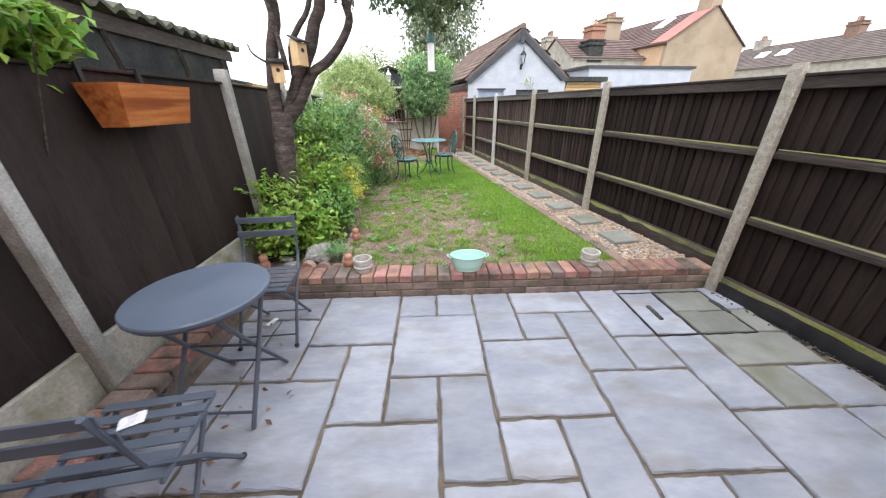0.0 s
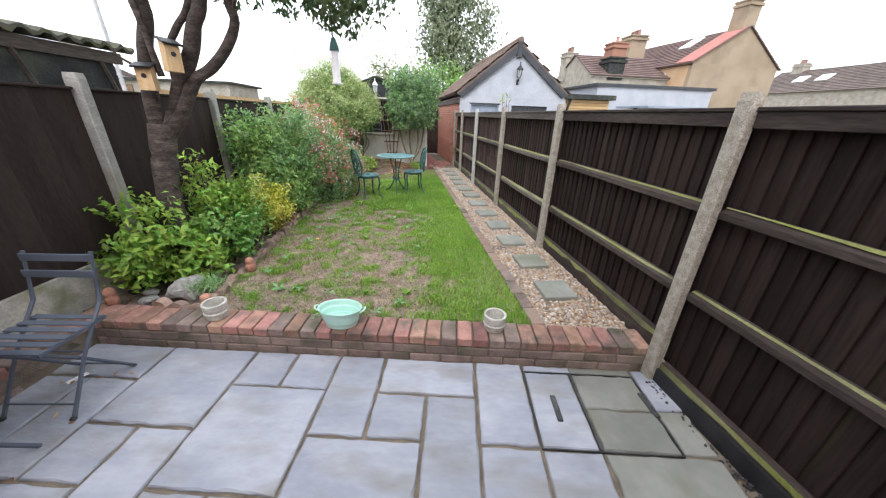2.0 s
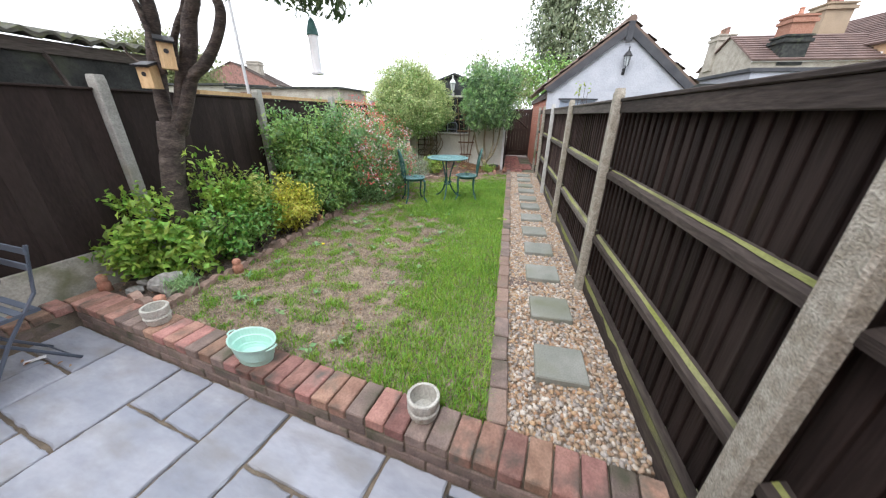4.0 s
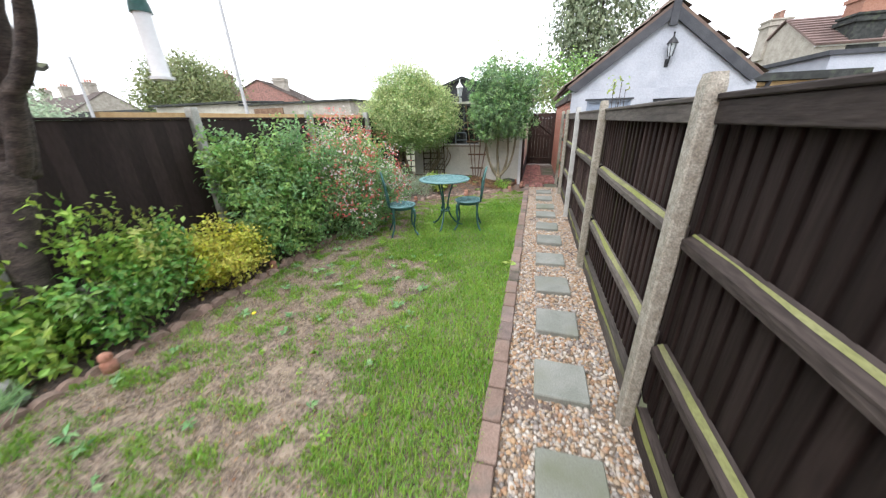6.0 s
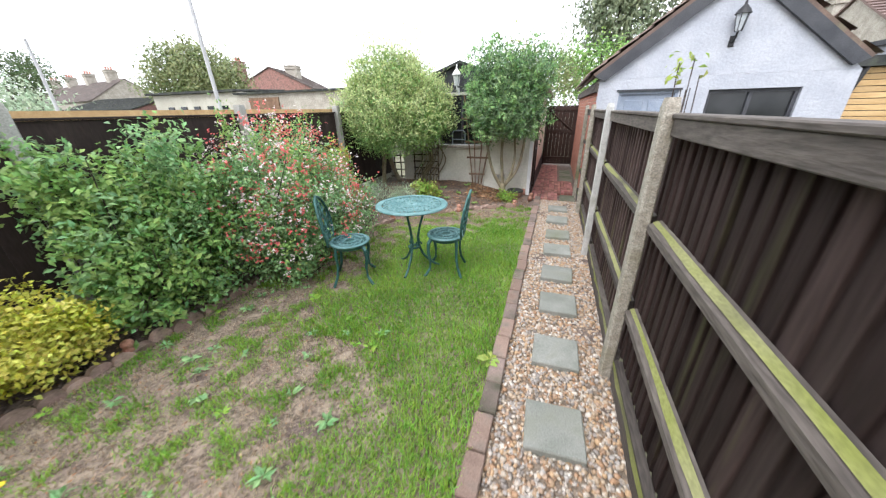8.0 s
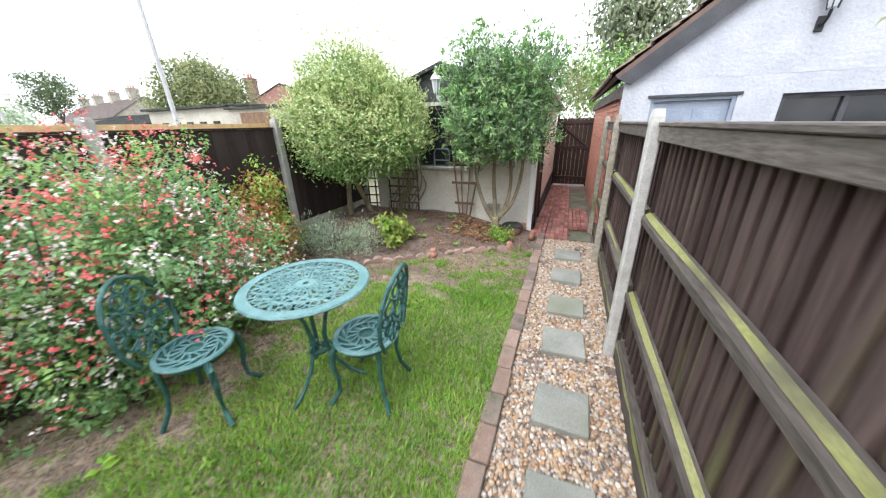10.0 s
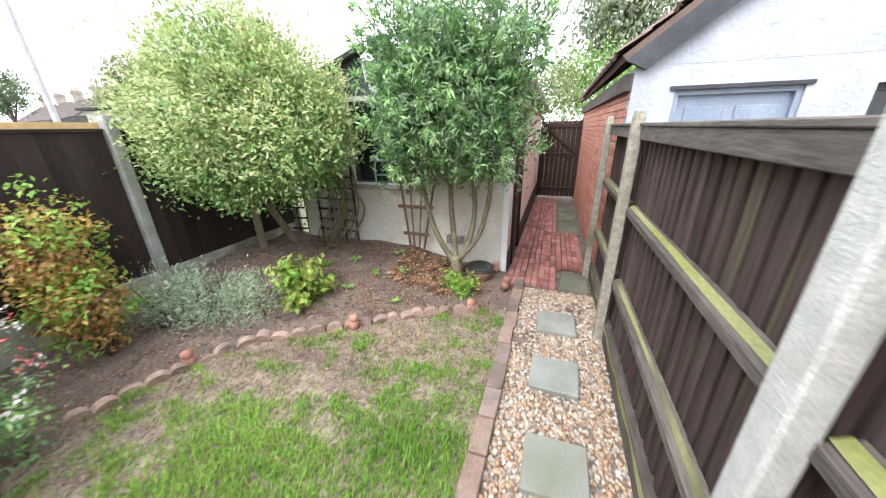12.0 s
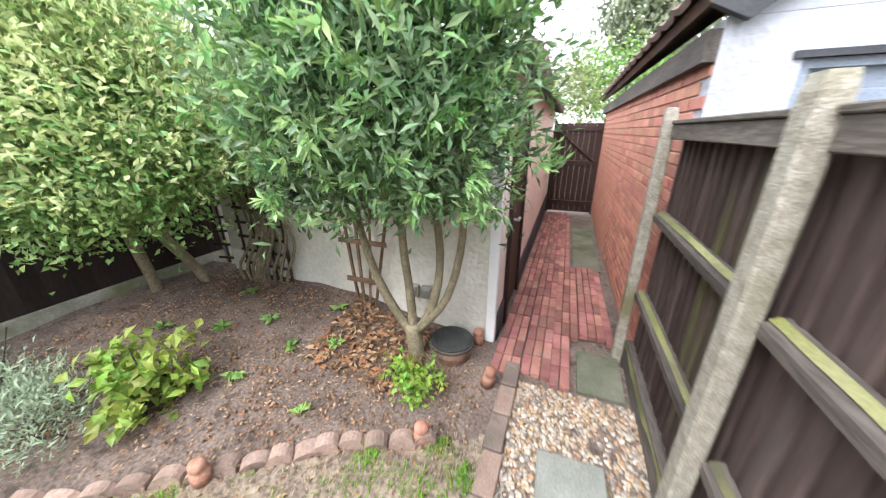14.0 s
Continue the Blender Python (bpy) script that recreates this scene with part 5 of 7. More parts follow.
# ---- cast garden furniture on the lawn ----
def cast_table(m):
    t = thing("garden_table", "round green cast metal table with a pale pierced top and dark legs", "garden table", m)
    top = 0.71
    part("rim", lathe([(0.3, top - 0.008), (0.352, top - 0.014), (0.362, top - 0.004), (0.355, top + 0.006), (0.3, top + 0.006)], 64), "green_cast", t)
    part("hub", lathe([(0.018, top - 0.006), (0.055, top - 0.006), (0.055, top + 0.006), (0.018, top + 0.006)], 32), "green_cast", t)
    part("hub_ring", lathe([(0.001, top - 0.012), (0.02, top - 0.012), (0.02, top - 0.004), (0.001, top - 0.004)], 20), "black", t, "dark parasol hole")
    # pierced lattice of curling ribs
    bm = bmesh.new()
    for k in range(18):
        a = 2 * math.pi * k / 18
        for s in (-1, 1):
            pts = []
            for i in range(9):
                r = 0.05 + 0.255 * i / 8
                b = a + s * 0.3 * math.sin(math.pi * i / 8 * 1.6)
                pts.append((r * math.cos(b), r * math.sin(b), top))
            tube(bm, pts, 0.006, 5)
    for rr, n, r0 in ((0.12, 12, 0.022), (0.19, 18, 0.026), (0.26, 24, 0.026)):
        for k in range(n):
            a = 2 * math.pi * (k + 0.5) / n
            c = Vector((rr * math.cos(a), rr * math.sin(a), top))
            tube(bm, [c + Vector((r0 * math.cos(q), r0 * math.sin(q), 0)) for q in np.linspace(0, 2 * math.pi, 9)], 0.0055, 5, False)
    for rr in (0.085, 0.155, 0.225):
        tube(bm, [(rr * math.cos(q), rr * math.sin(q), top) for q in np.linspace(0, 2 * math.pi, 37)], 0.006, 5, False)
    part("pierced_top", bm, "green_cast", t, "openwork scrolled tabletop")
    for k in range(3):
        a = 2 * math.pi * k / 3 + 0.5
        p = [(0.13, 0.7), (0.11, 0.6), (0.07, 0.48), (0.045, 0.36), (0.05, 0.26), (0.09, 0.16), (0.16, 0.07), (0.23, 0.02), (0.265, 0.012)]
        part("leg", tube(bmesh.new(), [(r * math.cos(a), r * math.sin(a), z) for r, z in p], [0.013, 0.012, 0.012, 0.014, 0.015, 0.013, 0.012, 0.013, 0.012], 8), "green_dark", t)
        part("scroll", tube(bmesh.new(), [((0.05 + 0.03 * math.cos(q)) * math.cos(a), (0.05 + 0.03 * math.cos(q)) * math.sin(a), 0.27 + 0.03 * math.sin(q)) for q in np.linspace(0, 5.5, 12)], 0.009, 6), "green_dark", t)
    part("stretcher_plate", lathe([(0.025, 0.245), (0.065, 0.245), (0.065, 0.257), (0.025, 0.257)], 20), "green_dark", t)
    return t


def cast_chair(m, label):
    """Cast metal chair with an openwork back; it faces local -y."""
    c = thing("garden_chair", label, "garden chair", m, "cast chairs round the garden table")
    z = 0.42
    part("seat_rim", lathe([(0.165, z - 0.01), (0.192, z - 0.016), (0.197, z - 0.004), (0.19, z + 0.004), (0.165, z + 0.002)], 40, 1.0, 0.98), "green_cast", c)
    bm = bmesh.new()
    for k in range(14):
        a = 2 * math.pi * k / 14
        tube(bm, [((0.05 + 0.125 * i / 5) * math.cos(a + 0.35 * math.sin(i * 0.9)), (0.05 + 0.125 * i / 5) * math.sin(a + 0.35 * math.sin(i * 0.9)), z - 0.004) for i in range(6)], 0.0065, 5)
    for rr in (0.05, 0.115):
        tube(bm, [(rr * math.cos(q), rr * math.sin(q), z - 0.004) for q in np.linspace(0, 2 * math.pi, 25)], 0.007, 5, False)
    part("seat_lattice", bm, "green_cast", c, "openwork cast seat")
    for sx, sy in ((-1, -1), (1, -1), (-1, 1), (1, 1)):
        p = [(0.12, 0.41), (0.15, 0.36), (0.155, 0.27), (0.14, 0.17), (0.145, 0.08), (0.18, 0.02), (0.195, 0.008)] if sy < 0 else [(0.12, 0.41), (0.13, 0.33), (0.125, 0.22), (0.14, 0.11), (0.18, 0.008)]
        rad = [0.022, 0.02, 0.016, 0.014, 0.013, 0.016, 0.014] if sy < 0 else [0.018, 0.015, 0.013, 0.013, 0.014]
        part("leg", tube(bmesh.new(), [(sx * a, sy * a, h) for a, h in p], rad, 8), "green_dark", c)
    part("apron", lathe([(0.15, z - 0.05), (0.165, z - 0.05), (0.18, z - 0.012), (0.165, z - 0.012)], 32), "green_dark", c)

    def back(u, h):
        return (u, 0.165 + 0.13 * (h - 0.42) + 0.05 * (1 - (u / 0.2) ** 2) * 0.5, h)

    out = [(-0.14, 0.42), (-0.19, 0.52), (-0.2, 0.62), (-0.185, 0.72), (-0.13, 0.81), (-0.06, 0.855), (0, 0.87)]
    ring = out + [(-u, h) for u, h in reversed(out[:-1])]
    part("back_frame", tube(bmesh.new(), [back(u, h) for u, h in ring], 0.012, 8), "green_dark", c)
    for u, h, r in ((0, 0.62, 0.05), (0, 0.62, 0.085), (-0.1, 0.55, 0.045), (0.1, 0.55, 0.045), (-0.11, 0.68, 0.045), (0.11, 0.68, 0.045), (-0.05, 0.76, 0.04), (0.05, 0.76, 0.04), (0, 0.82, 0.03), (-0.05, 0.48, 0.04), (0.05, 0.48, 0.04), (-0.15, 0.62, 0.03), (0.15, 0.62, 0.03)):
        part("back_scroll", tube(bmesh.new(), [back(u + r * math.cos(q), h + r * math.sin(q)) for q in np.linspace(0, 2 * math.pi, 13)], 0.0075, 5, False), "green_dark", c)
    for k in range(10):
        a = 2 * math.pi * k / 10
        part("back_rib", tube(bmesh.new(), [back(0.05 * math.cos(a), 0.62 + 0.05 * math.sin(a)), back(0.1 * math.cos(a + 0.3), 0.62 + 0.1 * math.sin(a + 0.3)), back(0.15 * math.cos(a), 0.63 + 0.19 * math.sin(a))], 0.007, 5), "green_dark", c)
    return c


cast_table(pose(1.24, 7.45, LAWN))
cast_chair(pose(0.73, 7.06, LAWN - 0.003, 0, 0, 118), "green cast metal chair beside the flowering bush")
cast_chair(pose(1.58, 7.5, LAWN - 0.003, 0, 0, -82), "green cast metal chair tucked under the table")


# ---- trellises on the outbuilding ----
def lattice(name, label, m, w, h, nx, nz, material):
    t = thing(name, label, "trellis", m)
    for k in range(nx):
        x = w * k / (nx - 1)
        part("upright", boxes((x - 0.012, x + 0.012, 0, 0.012, 0, h)), material, t)
    for k in range(nz):
        z = 0.06 + (h - 0.12) * k / (nz - 1)
        part("crosspiece", boxes((-0.02, w + 0.02, -0.012, -0.0005, z - 0.012, z + 0.012)), material, t)
    return t


lattice("trellis", "dark brown square trellis against the cream wall", pose(-0.28, AY - 0.06, 0.3), 0.54, 1.2, 4, 9, "lattice_dark")
lattice("trellis", "dark lattice panel in the corner behind the tree", pose(-1.0, AY + 0.12, 0.32, 0, 0, 12), 0.42, 1.5, 4, 10, "lattice_dark")
fan = thing("fan_trellis", "weathered brown fan trellis leaning on the cream wall", "trellis", pose(1.1, AY - 0.1, 0.25, -3, 0, 0))
for k, (a, b) in enumerate(((-0.07, -0.3), (-0.025, -0.1), (0.025, 0.1), (0.07, 0.3))):
    top = 1.75 if k == 0 else 1.35
    part("spoke", tube(bmesh.new(), [(a, 0, 0), (b, 0, top)], 0.014, 4), "lattice", fan)
for z in (0.3, 0.62, 0.92, 1.2, 1.34):
    s = 0.07 + 0.23 * z / 1.35
    part("crosspiece", boxes((-s - 0.04, s + 0.04, -0.03, -0.014, z - 0.018, z + 0.018)), "lattice", fan)
meter = thing("outdoor_socket", "two grey weatherproof sockets on the cream wall", "socket", pose(1.5, AY, 0.5))
for x in (0.0, 0.11):
    part("socket_box", boxes((x - 0.045, x + 0.045, -0.05, 0, -0.05, 0.05), bevel=0.008), "stucco", meter)
    part("cover", boxes((x - 0.032, x + 0.032, -0.058, -0.05, -0.035, 0.035), bevel=0.003), "steel", meter)
pl = thing("round_planter", "empty brown round planter with a dark lid beside the tree", "plant pot", pose(1.9, 10.8, 0.14))
part("body", lathe([(0.001, 0), (0.12, 0), (0.15, 0.1), (0.152, 0.15), (0.14, 0.16), (0.001, 0.155)], 28), "brick", pl)
part("lid", lathe([(0.001, 0.157), (0.148, 0.157), (0.148, 0.17), (0.13, 0.178), (0.001, 0.172)], 28), "felt", pl)
part("lip", lathe([(0.15, 0.14), (0.158, 0.142), (0.158, 0.152), (0.15, 0.154)], 28), "felt", pl)
# walking frame seen behind the dark window
wf = thing("tubular_frame", "pale blue tubular frame standing inside the window", "frame", pose(0.68, AY - 0.02 + 0.03, 1.1))
part("hoop", rod([(-0.13, 0.015, 0.0), (-0.13, 0.015, 0.22), (-0.1, 0.015, 0.27), (0.1, 0.015, 0.27), (0.13, 0.015, 0.22), (0.13, 0.015, 0.0)], 0.013, 8), "blue_grey", wf)
part("rung", rod([(-0.13, 0.015, 0.1), (0.13, 0.015, 0.1)], 0.009, 8), "blue_grey", wf)


# ---- trees and shrubs ----
def limb(bm, pts, r0, r1, n=8):
    pts = [Vector(p) for p in pts]
    fine = []
    for i in range(len(pts) - 1):
        p0, p1, p2, p3 = pts[max(i - 1, 0)], pts[i], pts[i + 1], pts[min(i + 2, len(pts) - 1)]
        for k in range(4):
            t = k / 4
            fine.append(0.5 * (2 * p1 + (p2 - p0) * t + (2 * p0 - 5 * p1 + 4 * p2 - p3) * t * t + (3 * p1 - p0 - 3 * p2 + p3) * t ** 3))
    fine.append(pts[-1])
    m = len(fine) - 1
    tube(bm, fine, [(r0 + (r1 - r0) * i / m) * (1 + 0.08 * noise.noise(p * 6)) for i, p in enumerate(fine)], n)


def twigs(bm, centre, n, reach, r, seed, lift=0.3):
    g = np.random.default_rng(seed)
    c = Vector(centre)
    for _ in range(n):
        d = Vector(g.normal(size=3)).normalized()
        d.z = abs(d.z) * 0.7 + lift - 0.3
        e = c + Vector((d.x * reach[0], d.y * reach[1], d.z * reach[2]))
        mid = (c + e) / 2 + Vector(g.normal(size=3)) * 0.06
        tube(bm, [c, mid, e], [r, r * 0.6, r * 0.25], 5)


cherry = thing("cherry_tree", "cherry tree with a ringed grey-brown trunk forking into bare limbs", "tree", Matrix.Identity(4))
bm = bmesh.new()
limb(bm, [(-0.72, 4.14, 0.05), (-0.74, 4.16, 0.4), (-0.76, 4.22, 0.9), (-0.75, 4.29, 1.2), (-0.73, 4.35, 1.48)], 0.084, 0.098, 14)
part("trunk", bm, "bark", cherry, smooth=True)
for pts, r0, r1 in (([(-0.77, 4.38, 1.35), (-0.77, 4.37, 1.6), (-0.75, 4.38, 1.8), (-0.7, 4.38, 2.06), (-0.63, 4.38, 2.3), (-0.66, 4.36, 2.6), (-0.75, 4.3, 3.1)], 0.066, 0.045),
                    ([(-0.72, 4.4, 1.4), (-0.59, 4.4, 1.64), (-0.5, 4.4, 1.84), (-0.38, 4.4, 2.04), (-0.3, 4.4, 2.25), (-0.22, 4.42, 2.45), (-0.2, 4.5, 3.1)], 0.07, 0.048),
                    ([(-0.72, 4.36, 1.38), (-0.58, 4.36, 1.53), (-0.47, 4.36, 1.7), (-0.37, 4.36, 1.85), (-0.23, 4.37, 1.94), (-0.08, 4.38, 2.1), (0.02, 4.38, 2.28), (0.0, 4.38, 2.45), (0.06, 4.4, 2.8)], 0.056, 0.03),
                    ([(-0.56, 4.42, 1.75), (-0.55, 4.42, 2.05), (-0.45, 4.42, 2.22), (-0.33, 4.44, 2.4), (-0.2, 4.5, 2.9)], 0.03, 0.022),
                    ([(-0.6, 4.32, 1.86), (-0.61, 4.31, 2.0), (-0.63, 4.31, 2.2), (-0.67, 4.3, 2.45), (-0.75, 4.3, 2.8)], 0.026, 0.016),
                    ([(-0.72, 4.36, 1.9), (-0.85, 4.3, 1.98), (-0.88, 4.28, 2.06)], 0.012, 0.006),
                    ([(0.02, 4.38, 2.35), (0.12, 4.36, 2.48), (0.5, 4.35, 2.56), (0.9, 4.4, 2.58)], 0.018, 0.008),
                    ([(-0.25, 4.44, 2.45), (-0.05, 4.3, 2.7), (0.5, 4.2, 2.75), (1.1, 4.2, 2.62)], 0.022, 0.008)):
    bm = bmesh.new()
    limb(bm, pts, r0, r1, 10)
    part("limb", bm, "bark", cherry, smooth=True)
c, d = crown_points(6200, [(0.35, 4.3, 2.64, 0.75, 0.6, 0.24), (0.85, 4.35, 2.48, 0.35, 0.4, 0.2), (-0.35, 4.6, 3.1, 0.9, 0.8, 0.35), (-1.0, 4.3, 3.2, 0.5, 0.6, 0.3), (1.1, 4.2, 2.5, 0.25, 0.3, 0.16)], rng)
leaves("crown", c, d * 0.4, 0.075, 0.03, "lf_cherry", cherry, rng, droop=0.8)


def shrub(name, label, blobs, n, ln, wd, material, seed, stems=(), bark="bark", second=None, droop=0.1, spread=0.8, shell=0.45, back=0.0, floor=0.12, shoots=0, reach=0.25):
    """A bush: stems from its foot and a crown of single leaves."""
    g = np.random.default_rng(seed)
    t = thing(name, label, name.replace("_", " ") if name in ("shrub", "tree") else "shrub")
    bm = bmesh.new()
    for b in blobs:
        foot = Vector((b[0] - back + g.normal() * 0.04, b[1] + g.normal() * 0.04, floor))
        for k in range(6):
            e = Vector(b[:3]) + Vector(g.normal(size=3) * 0.5 * np.array(b[3:6]))
            tube(bm, [foot, (foot * 0.4 + e * 0.6) + Vector((g.normal() * 0.03, g.normal() * 0.03, 0)), e], [0.009, 0.006, 0.003], 5)
    part("woody_base", bm, bark, t)
    c, d = crown_points(n, blobs, g, shell)
    keep = c[:, 2] > 0.17
    leaves("foliage", c[keep], d[keep], ln, wd, material, t, g, droop, spread)
    if shoots:   # upright sprigs that break the outline
        c, d = crown_points(shoots * 3, blobs, g, 0.12)
        up = np.argsort(-(d[:, 2] + 0.3 * g.random(len(d))))[:shoots]
        pts, way = [], []
        for q in up:
            lean = 0.5 * d[q] + np.array((0, 0, 0.8)) + 0.25 * g.normal(size=3)
            lean /= np.linalg.norm(lean)
            for h in np.linspace(0, 1, 11):
                pts.append(c[q] + lean * reach * h * (0.7 + 0.6 * ((q * 7) % 10) / 10) + 0.012 * g.normal(size=3))
                way.append(lean)
        leaves("sprig_foliage", np.array(pts), np.array(way), ln * 0.85, wd * 0.85, (second or (material,))[0], t, g, droop, spread)
    if second:
        mt, k, l2, w2 = second
        c, d = crown_points(k, [(b[0], b[1], b[2] + 0.03, b[3] * 1.05, b[4] * 1.05, b[5] * 1.05) for b in blobs], g, 0.15)
        keep = c[:, 2] > 0.25
        leaves("new_growth", c[keep], d[keep], l2, w2, mt, t, g, droop, spread)
    return t


shrub("shrub", "fresh yellow-green leafy shrub beside the patio wall", [(-0.72, 3.95, 0.52, 0.3, 0.3, 0.32), (-0.9, 3.85, 0.4, 0.2, 0.25, 0.2), (-0.5, 4.0, 0.36, 0.2, 0.2, 0.18)], 2000, 0.08, 0.04, "lf_laurel", 11, droop=0.2, shoots=18, reach=0.2)
shrub("shrub", "glossy dark-and-pale green shrub under the cherry tree", [(-0.45, 4.35, 0.5, 0.26, 0.3, 0.3), (-0.4, 4.65, 0.5, 0.22, 0.25, 0.28)], 1700, 0.07, 0.035, "lf_shiny", 12, shoots=20, reach=0.2)
shrub("shrub", "tall leafy green shrub with upright shoots", [(-0.55, 4.72, 0.6, 0.3, 0.3, 0.3), (-0.72, 4.95, 0.52, 0.28, 0.25, 0.28), (-0.42, 4.55, 0.74, 0.14, 0.14, 0.2), (-0.54, 4.4, 0.95, 0.14, 0.14, 0.28)], 2500, 0.07, 0.033, "lf_laurel", 13, second=("lf_lime", 200, 0.07, 0.035), shoots=26, reach=0.3)
shrub("shrub", "bright yellow variegated evergreen shrub", [(-0.42, 5.25, 0.5, 0.3, 0.28, 0.27), (-0.55, 5.1, 0.46, 0.2, 0.2, 0.22), (-0.36, 5.42, 0.42, 0.2, 0.18, 0.2)], 4600, 0.042, 0.026, "lf_yellow", 14, second=("lf_yellow", 2200, 0.04, 0.025), droop=-0.1)
shrub("shrub", "large mid-green rose bush against the fence", [(-0.6, 6.05, 0.85, 0.4, 0.42, 0.62), (-0.5, 6.45, 1.0, 0.42, 0.4, 0.6), (-0.36, 5.85, 0.52, 0.26, 0.26, 0.34), (-0.7, 5.8, 1.2, 0.25, 0.25, 0.35), (-0.35, 6.3, 0.6, 0.35, 0.35, 0.42)], 9500, 0.065, 0.033, "lf_deep", 15, second=("lf_salvia", 3200, 0.06, 0.028), shoots=90, reach=0.28)
salvia_blobs = [(-0.3, 7.2, 0.85, 0.6, 0.5, 0.72), (0.05, 7.35, 0.75, 0.5, 0.55, 0.62), (-0.15, 6.85, 0.8, 0.45, 0.4, 0.6), (-0.4, 7.7, 0.9, 0.5, 0.5, 0.7), (0.12, 7.85, 0.6, 0.42, 0.4, 0.45), (0.1, 6.85, 0.48, 0.35, 0.35, 0.32)]
sal = shrub("shrub", "big rounded salvia bush covered in red and white flowers", salvia_blobs, 25000, 0.044, 0.023, "lf_salvia", 16, second=("lf_deep", 5000, 0.04, 0.02), shoots=110, reach=0.22)
g = np.random.default_rng(61)
for nm, k, mt in (("red_bloom", 3200, "flower_red"), ("white_bloom", 2300, "flower_white")):
    c, d = crown_points(k, [(b[0], b[1], b[2] + 0.06, b[3] * 1.12, b[4] * 1.12, b[5] * 1.12) for b in salvia_blobs], g, 0.1, 0.04, 5)
    keep = (c[:, 2] > 0.35) & (d[:, 2] > -0.3)
    c, d = c[keep], d[keep]
    pet = np.repeat(c, 3, axis=0) + g.normal(size=(3 * len(c), 3)) * 0.007
    leaves(nm, pet, np.repeat(d, 3, axis=0), 0.023, 0.018, mt, sal, g, 0.3, 0.9)
shrub("shrub", "bronze and green shrub turning colour by the post", [(-0.62, 8.75, 0.98, 0.24, 0.24, 0.36), (-0.5, 8.75, 0.55, 0.24, 0.22, 0.28)], 2200, 0.05, 0.026, "lf_red", 17, second=("lf_laurel", 1300, 0.05, 0.026))
shrub("shrub", "low silver-grey lavender mound", [(-0.15, 9.32, 0.38, 0.34, 0.26, 0.26), (0.2, 9.42, 0.36, 0.28, 0.2, 0.22), (-0.42, 9.2, 0.4, 0.26, 0.26, 0.27)], 6500, 0.045, 0.009, "lf_grey", 18, droop=-0.5, spread=0.5)
shrub("shrub", "small lime-green broad-leaved shrub", [(0.45, 9.8, 0.42, 0.2, 0.2, 0.2), (0.52, 9.7, 0.34, 0.16, 0.16, 0.16)], 420, 0.085, 0.05, "lf_lime", 19, second=("lf_laurel", 120, 0.08, 0.045))
shrub("shrub", "small bright green herb clump at the foot of the tree", [(1.8, 10.42, 0.26, 0.13, 0.11, 0.1)], 420, 0.045, 0.028, "lf_laurel", 20)

# the pale variegated standard tree
wil = thing("willow_tree", "small pale variegated tree with a dense rounded crown", "tree")
for pts in ([(-0.76, 10.5, 0.05), (-0.74, 10.45, 0.5), (-0.62, 10.35, 1.0), (-0.45, 10.25, 1.5)], [(-0.45, 10.83, 0.05), (-0.58, 10.72, 0.5), (-0.62, 10.55, 0.9), (-0.5, 10.4, 1.4)]):
    bm = bmesh.new()
    limb(bm, pts, 0.05, 0.035, 8)
    twigs(bm, pts[-1], 10, (0.7, 0.6, 0.7), 0.018, 5)
    part("trunk", bm, "bark_pale", wil, smooth=True)
wb = [(-0.35, 10.2, 1.78, 0.78, 0.7, 0.62), (-0.75, 10.15, 1.68, 0.6, 0.6, 0.52), (0.12, 10.22, 1.72, 0.6, 0.55, 0.55), (-0.3, 10.1, 2.22, 0.6, 0.5, 0.42), (-0.3, 10.6, 1.95, 0.75, 0.45, 0.58), (-0.4, 9.9, 1.5, 0.62, 0.4, 0.42), (0.3, 10.15, 1.62, 0.5, 0.5, 0.46), (-0.25, 10.05, 1.38, 0.7, 0.5, 0.38)]
g = np.random.default_rng(31)
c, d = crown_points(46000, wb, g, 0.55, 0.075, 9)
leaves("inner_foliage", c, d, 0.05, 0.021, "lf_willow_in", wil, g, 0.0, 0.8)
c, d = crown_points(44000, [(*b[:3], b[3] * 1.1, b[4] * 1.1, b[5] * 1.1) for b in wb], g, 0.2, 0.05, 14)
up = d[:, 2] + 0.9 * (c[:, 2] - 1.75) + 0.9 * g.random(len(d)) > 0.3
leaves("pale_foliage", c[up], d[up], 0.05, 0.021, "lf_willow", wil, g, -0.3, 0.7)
sh = []
for k in range(190):
    a = g.uniform(0, 2 * math.pi)
    base = np.array((-0.3 + 0.4 * g.normal(), 10.2 + 0.3 * g.normal(), 2.46))
    for q in np.linspace(0, 1, 9):
        sh.append(base + np.array((0.12 * math.cos(a) * q, 0.12 * math.sin(a) * q, (0.32 + 0.005 * (k % 60)) * q)) + g.normal(size=3) * 0.012)
sh = np.array(sh)
leaves("crown_tip", sh, np.tile((0, 0, 1.0), (len(sh), 1)), 0.055, 0.016, "lf_willow", wil, g, 0.0, 0.5)
base, out = crown_points(1500, wb, g, 0.05, 0)
way = 0.8 * out + np.array((0, 0, 0.45)) + 0.3 * g.normal(size=out.shape)
way /= np.linalg.norm(way, axis=1)[:, None]
keep = base[:, 2] > 1.35
base, way = base[keep], way[keep]
reach = g.uniform(0.08, 0.24, len(base))[:, None]
sh = np.concatenate([base + way * reach * q + 0.012 * g.normal(size=base.shape) for q in np.linspace(0, 1, 11)])
leaves("spray_foliage", sh, np.tile(way, (11, 1)), 0.046, 0.015, "lf_willow", wil, g, 0.0, 0.45)

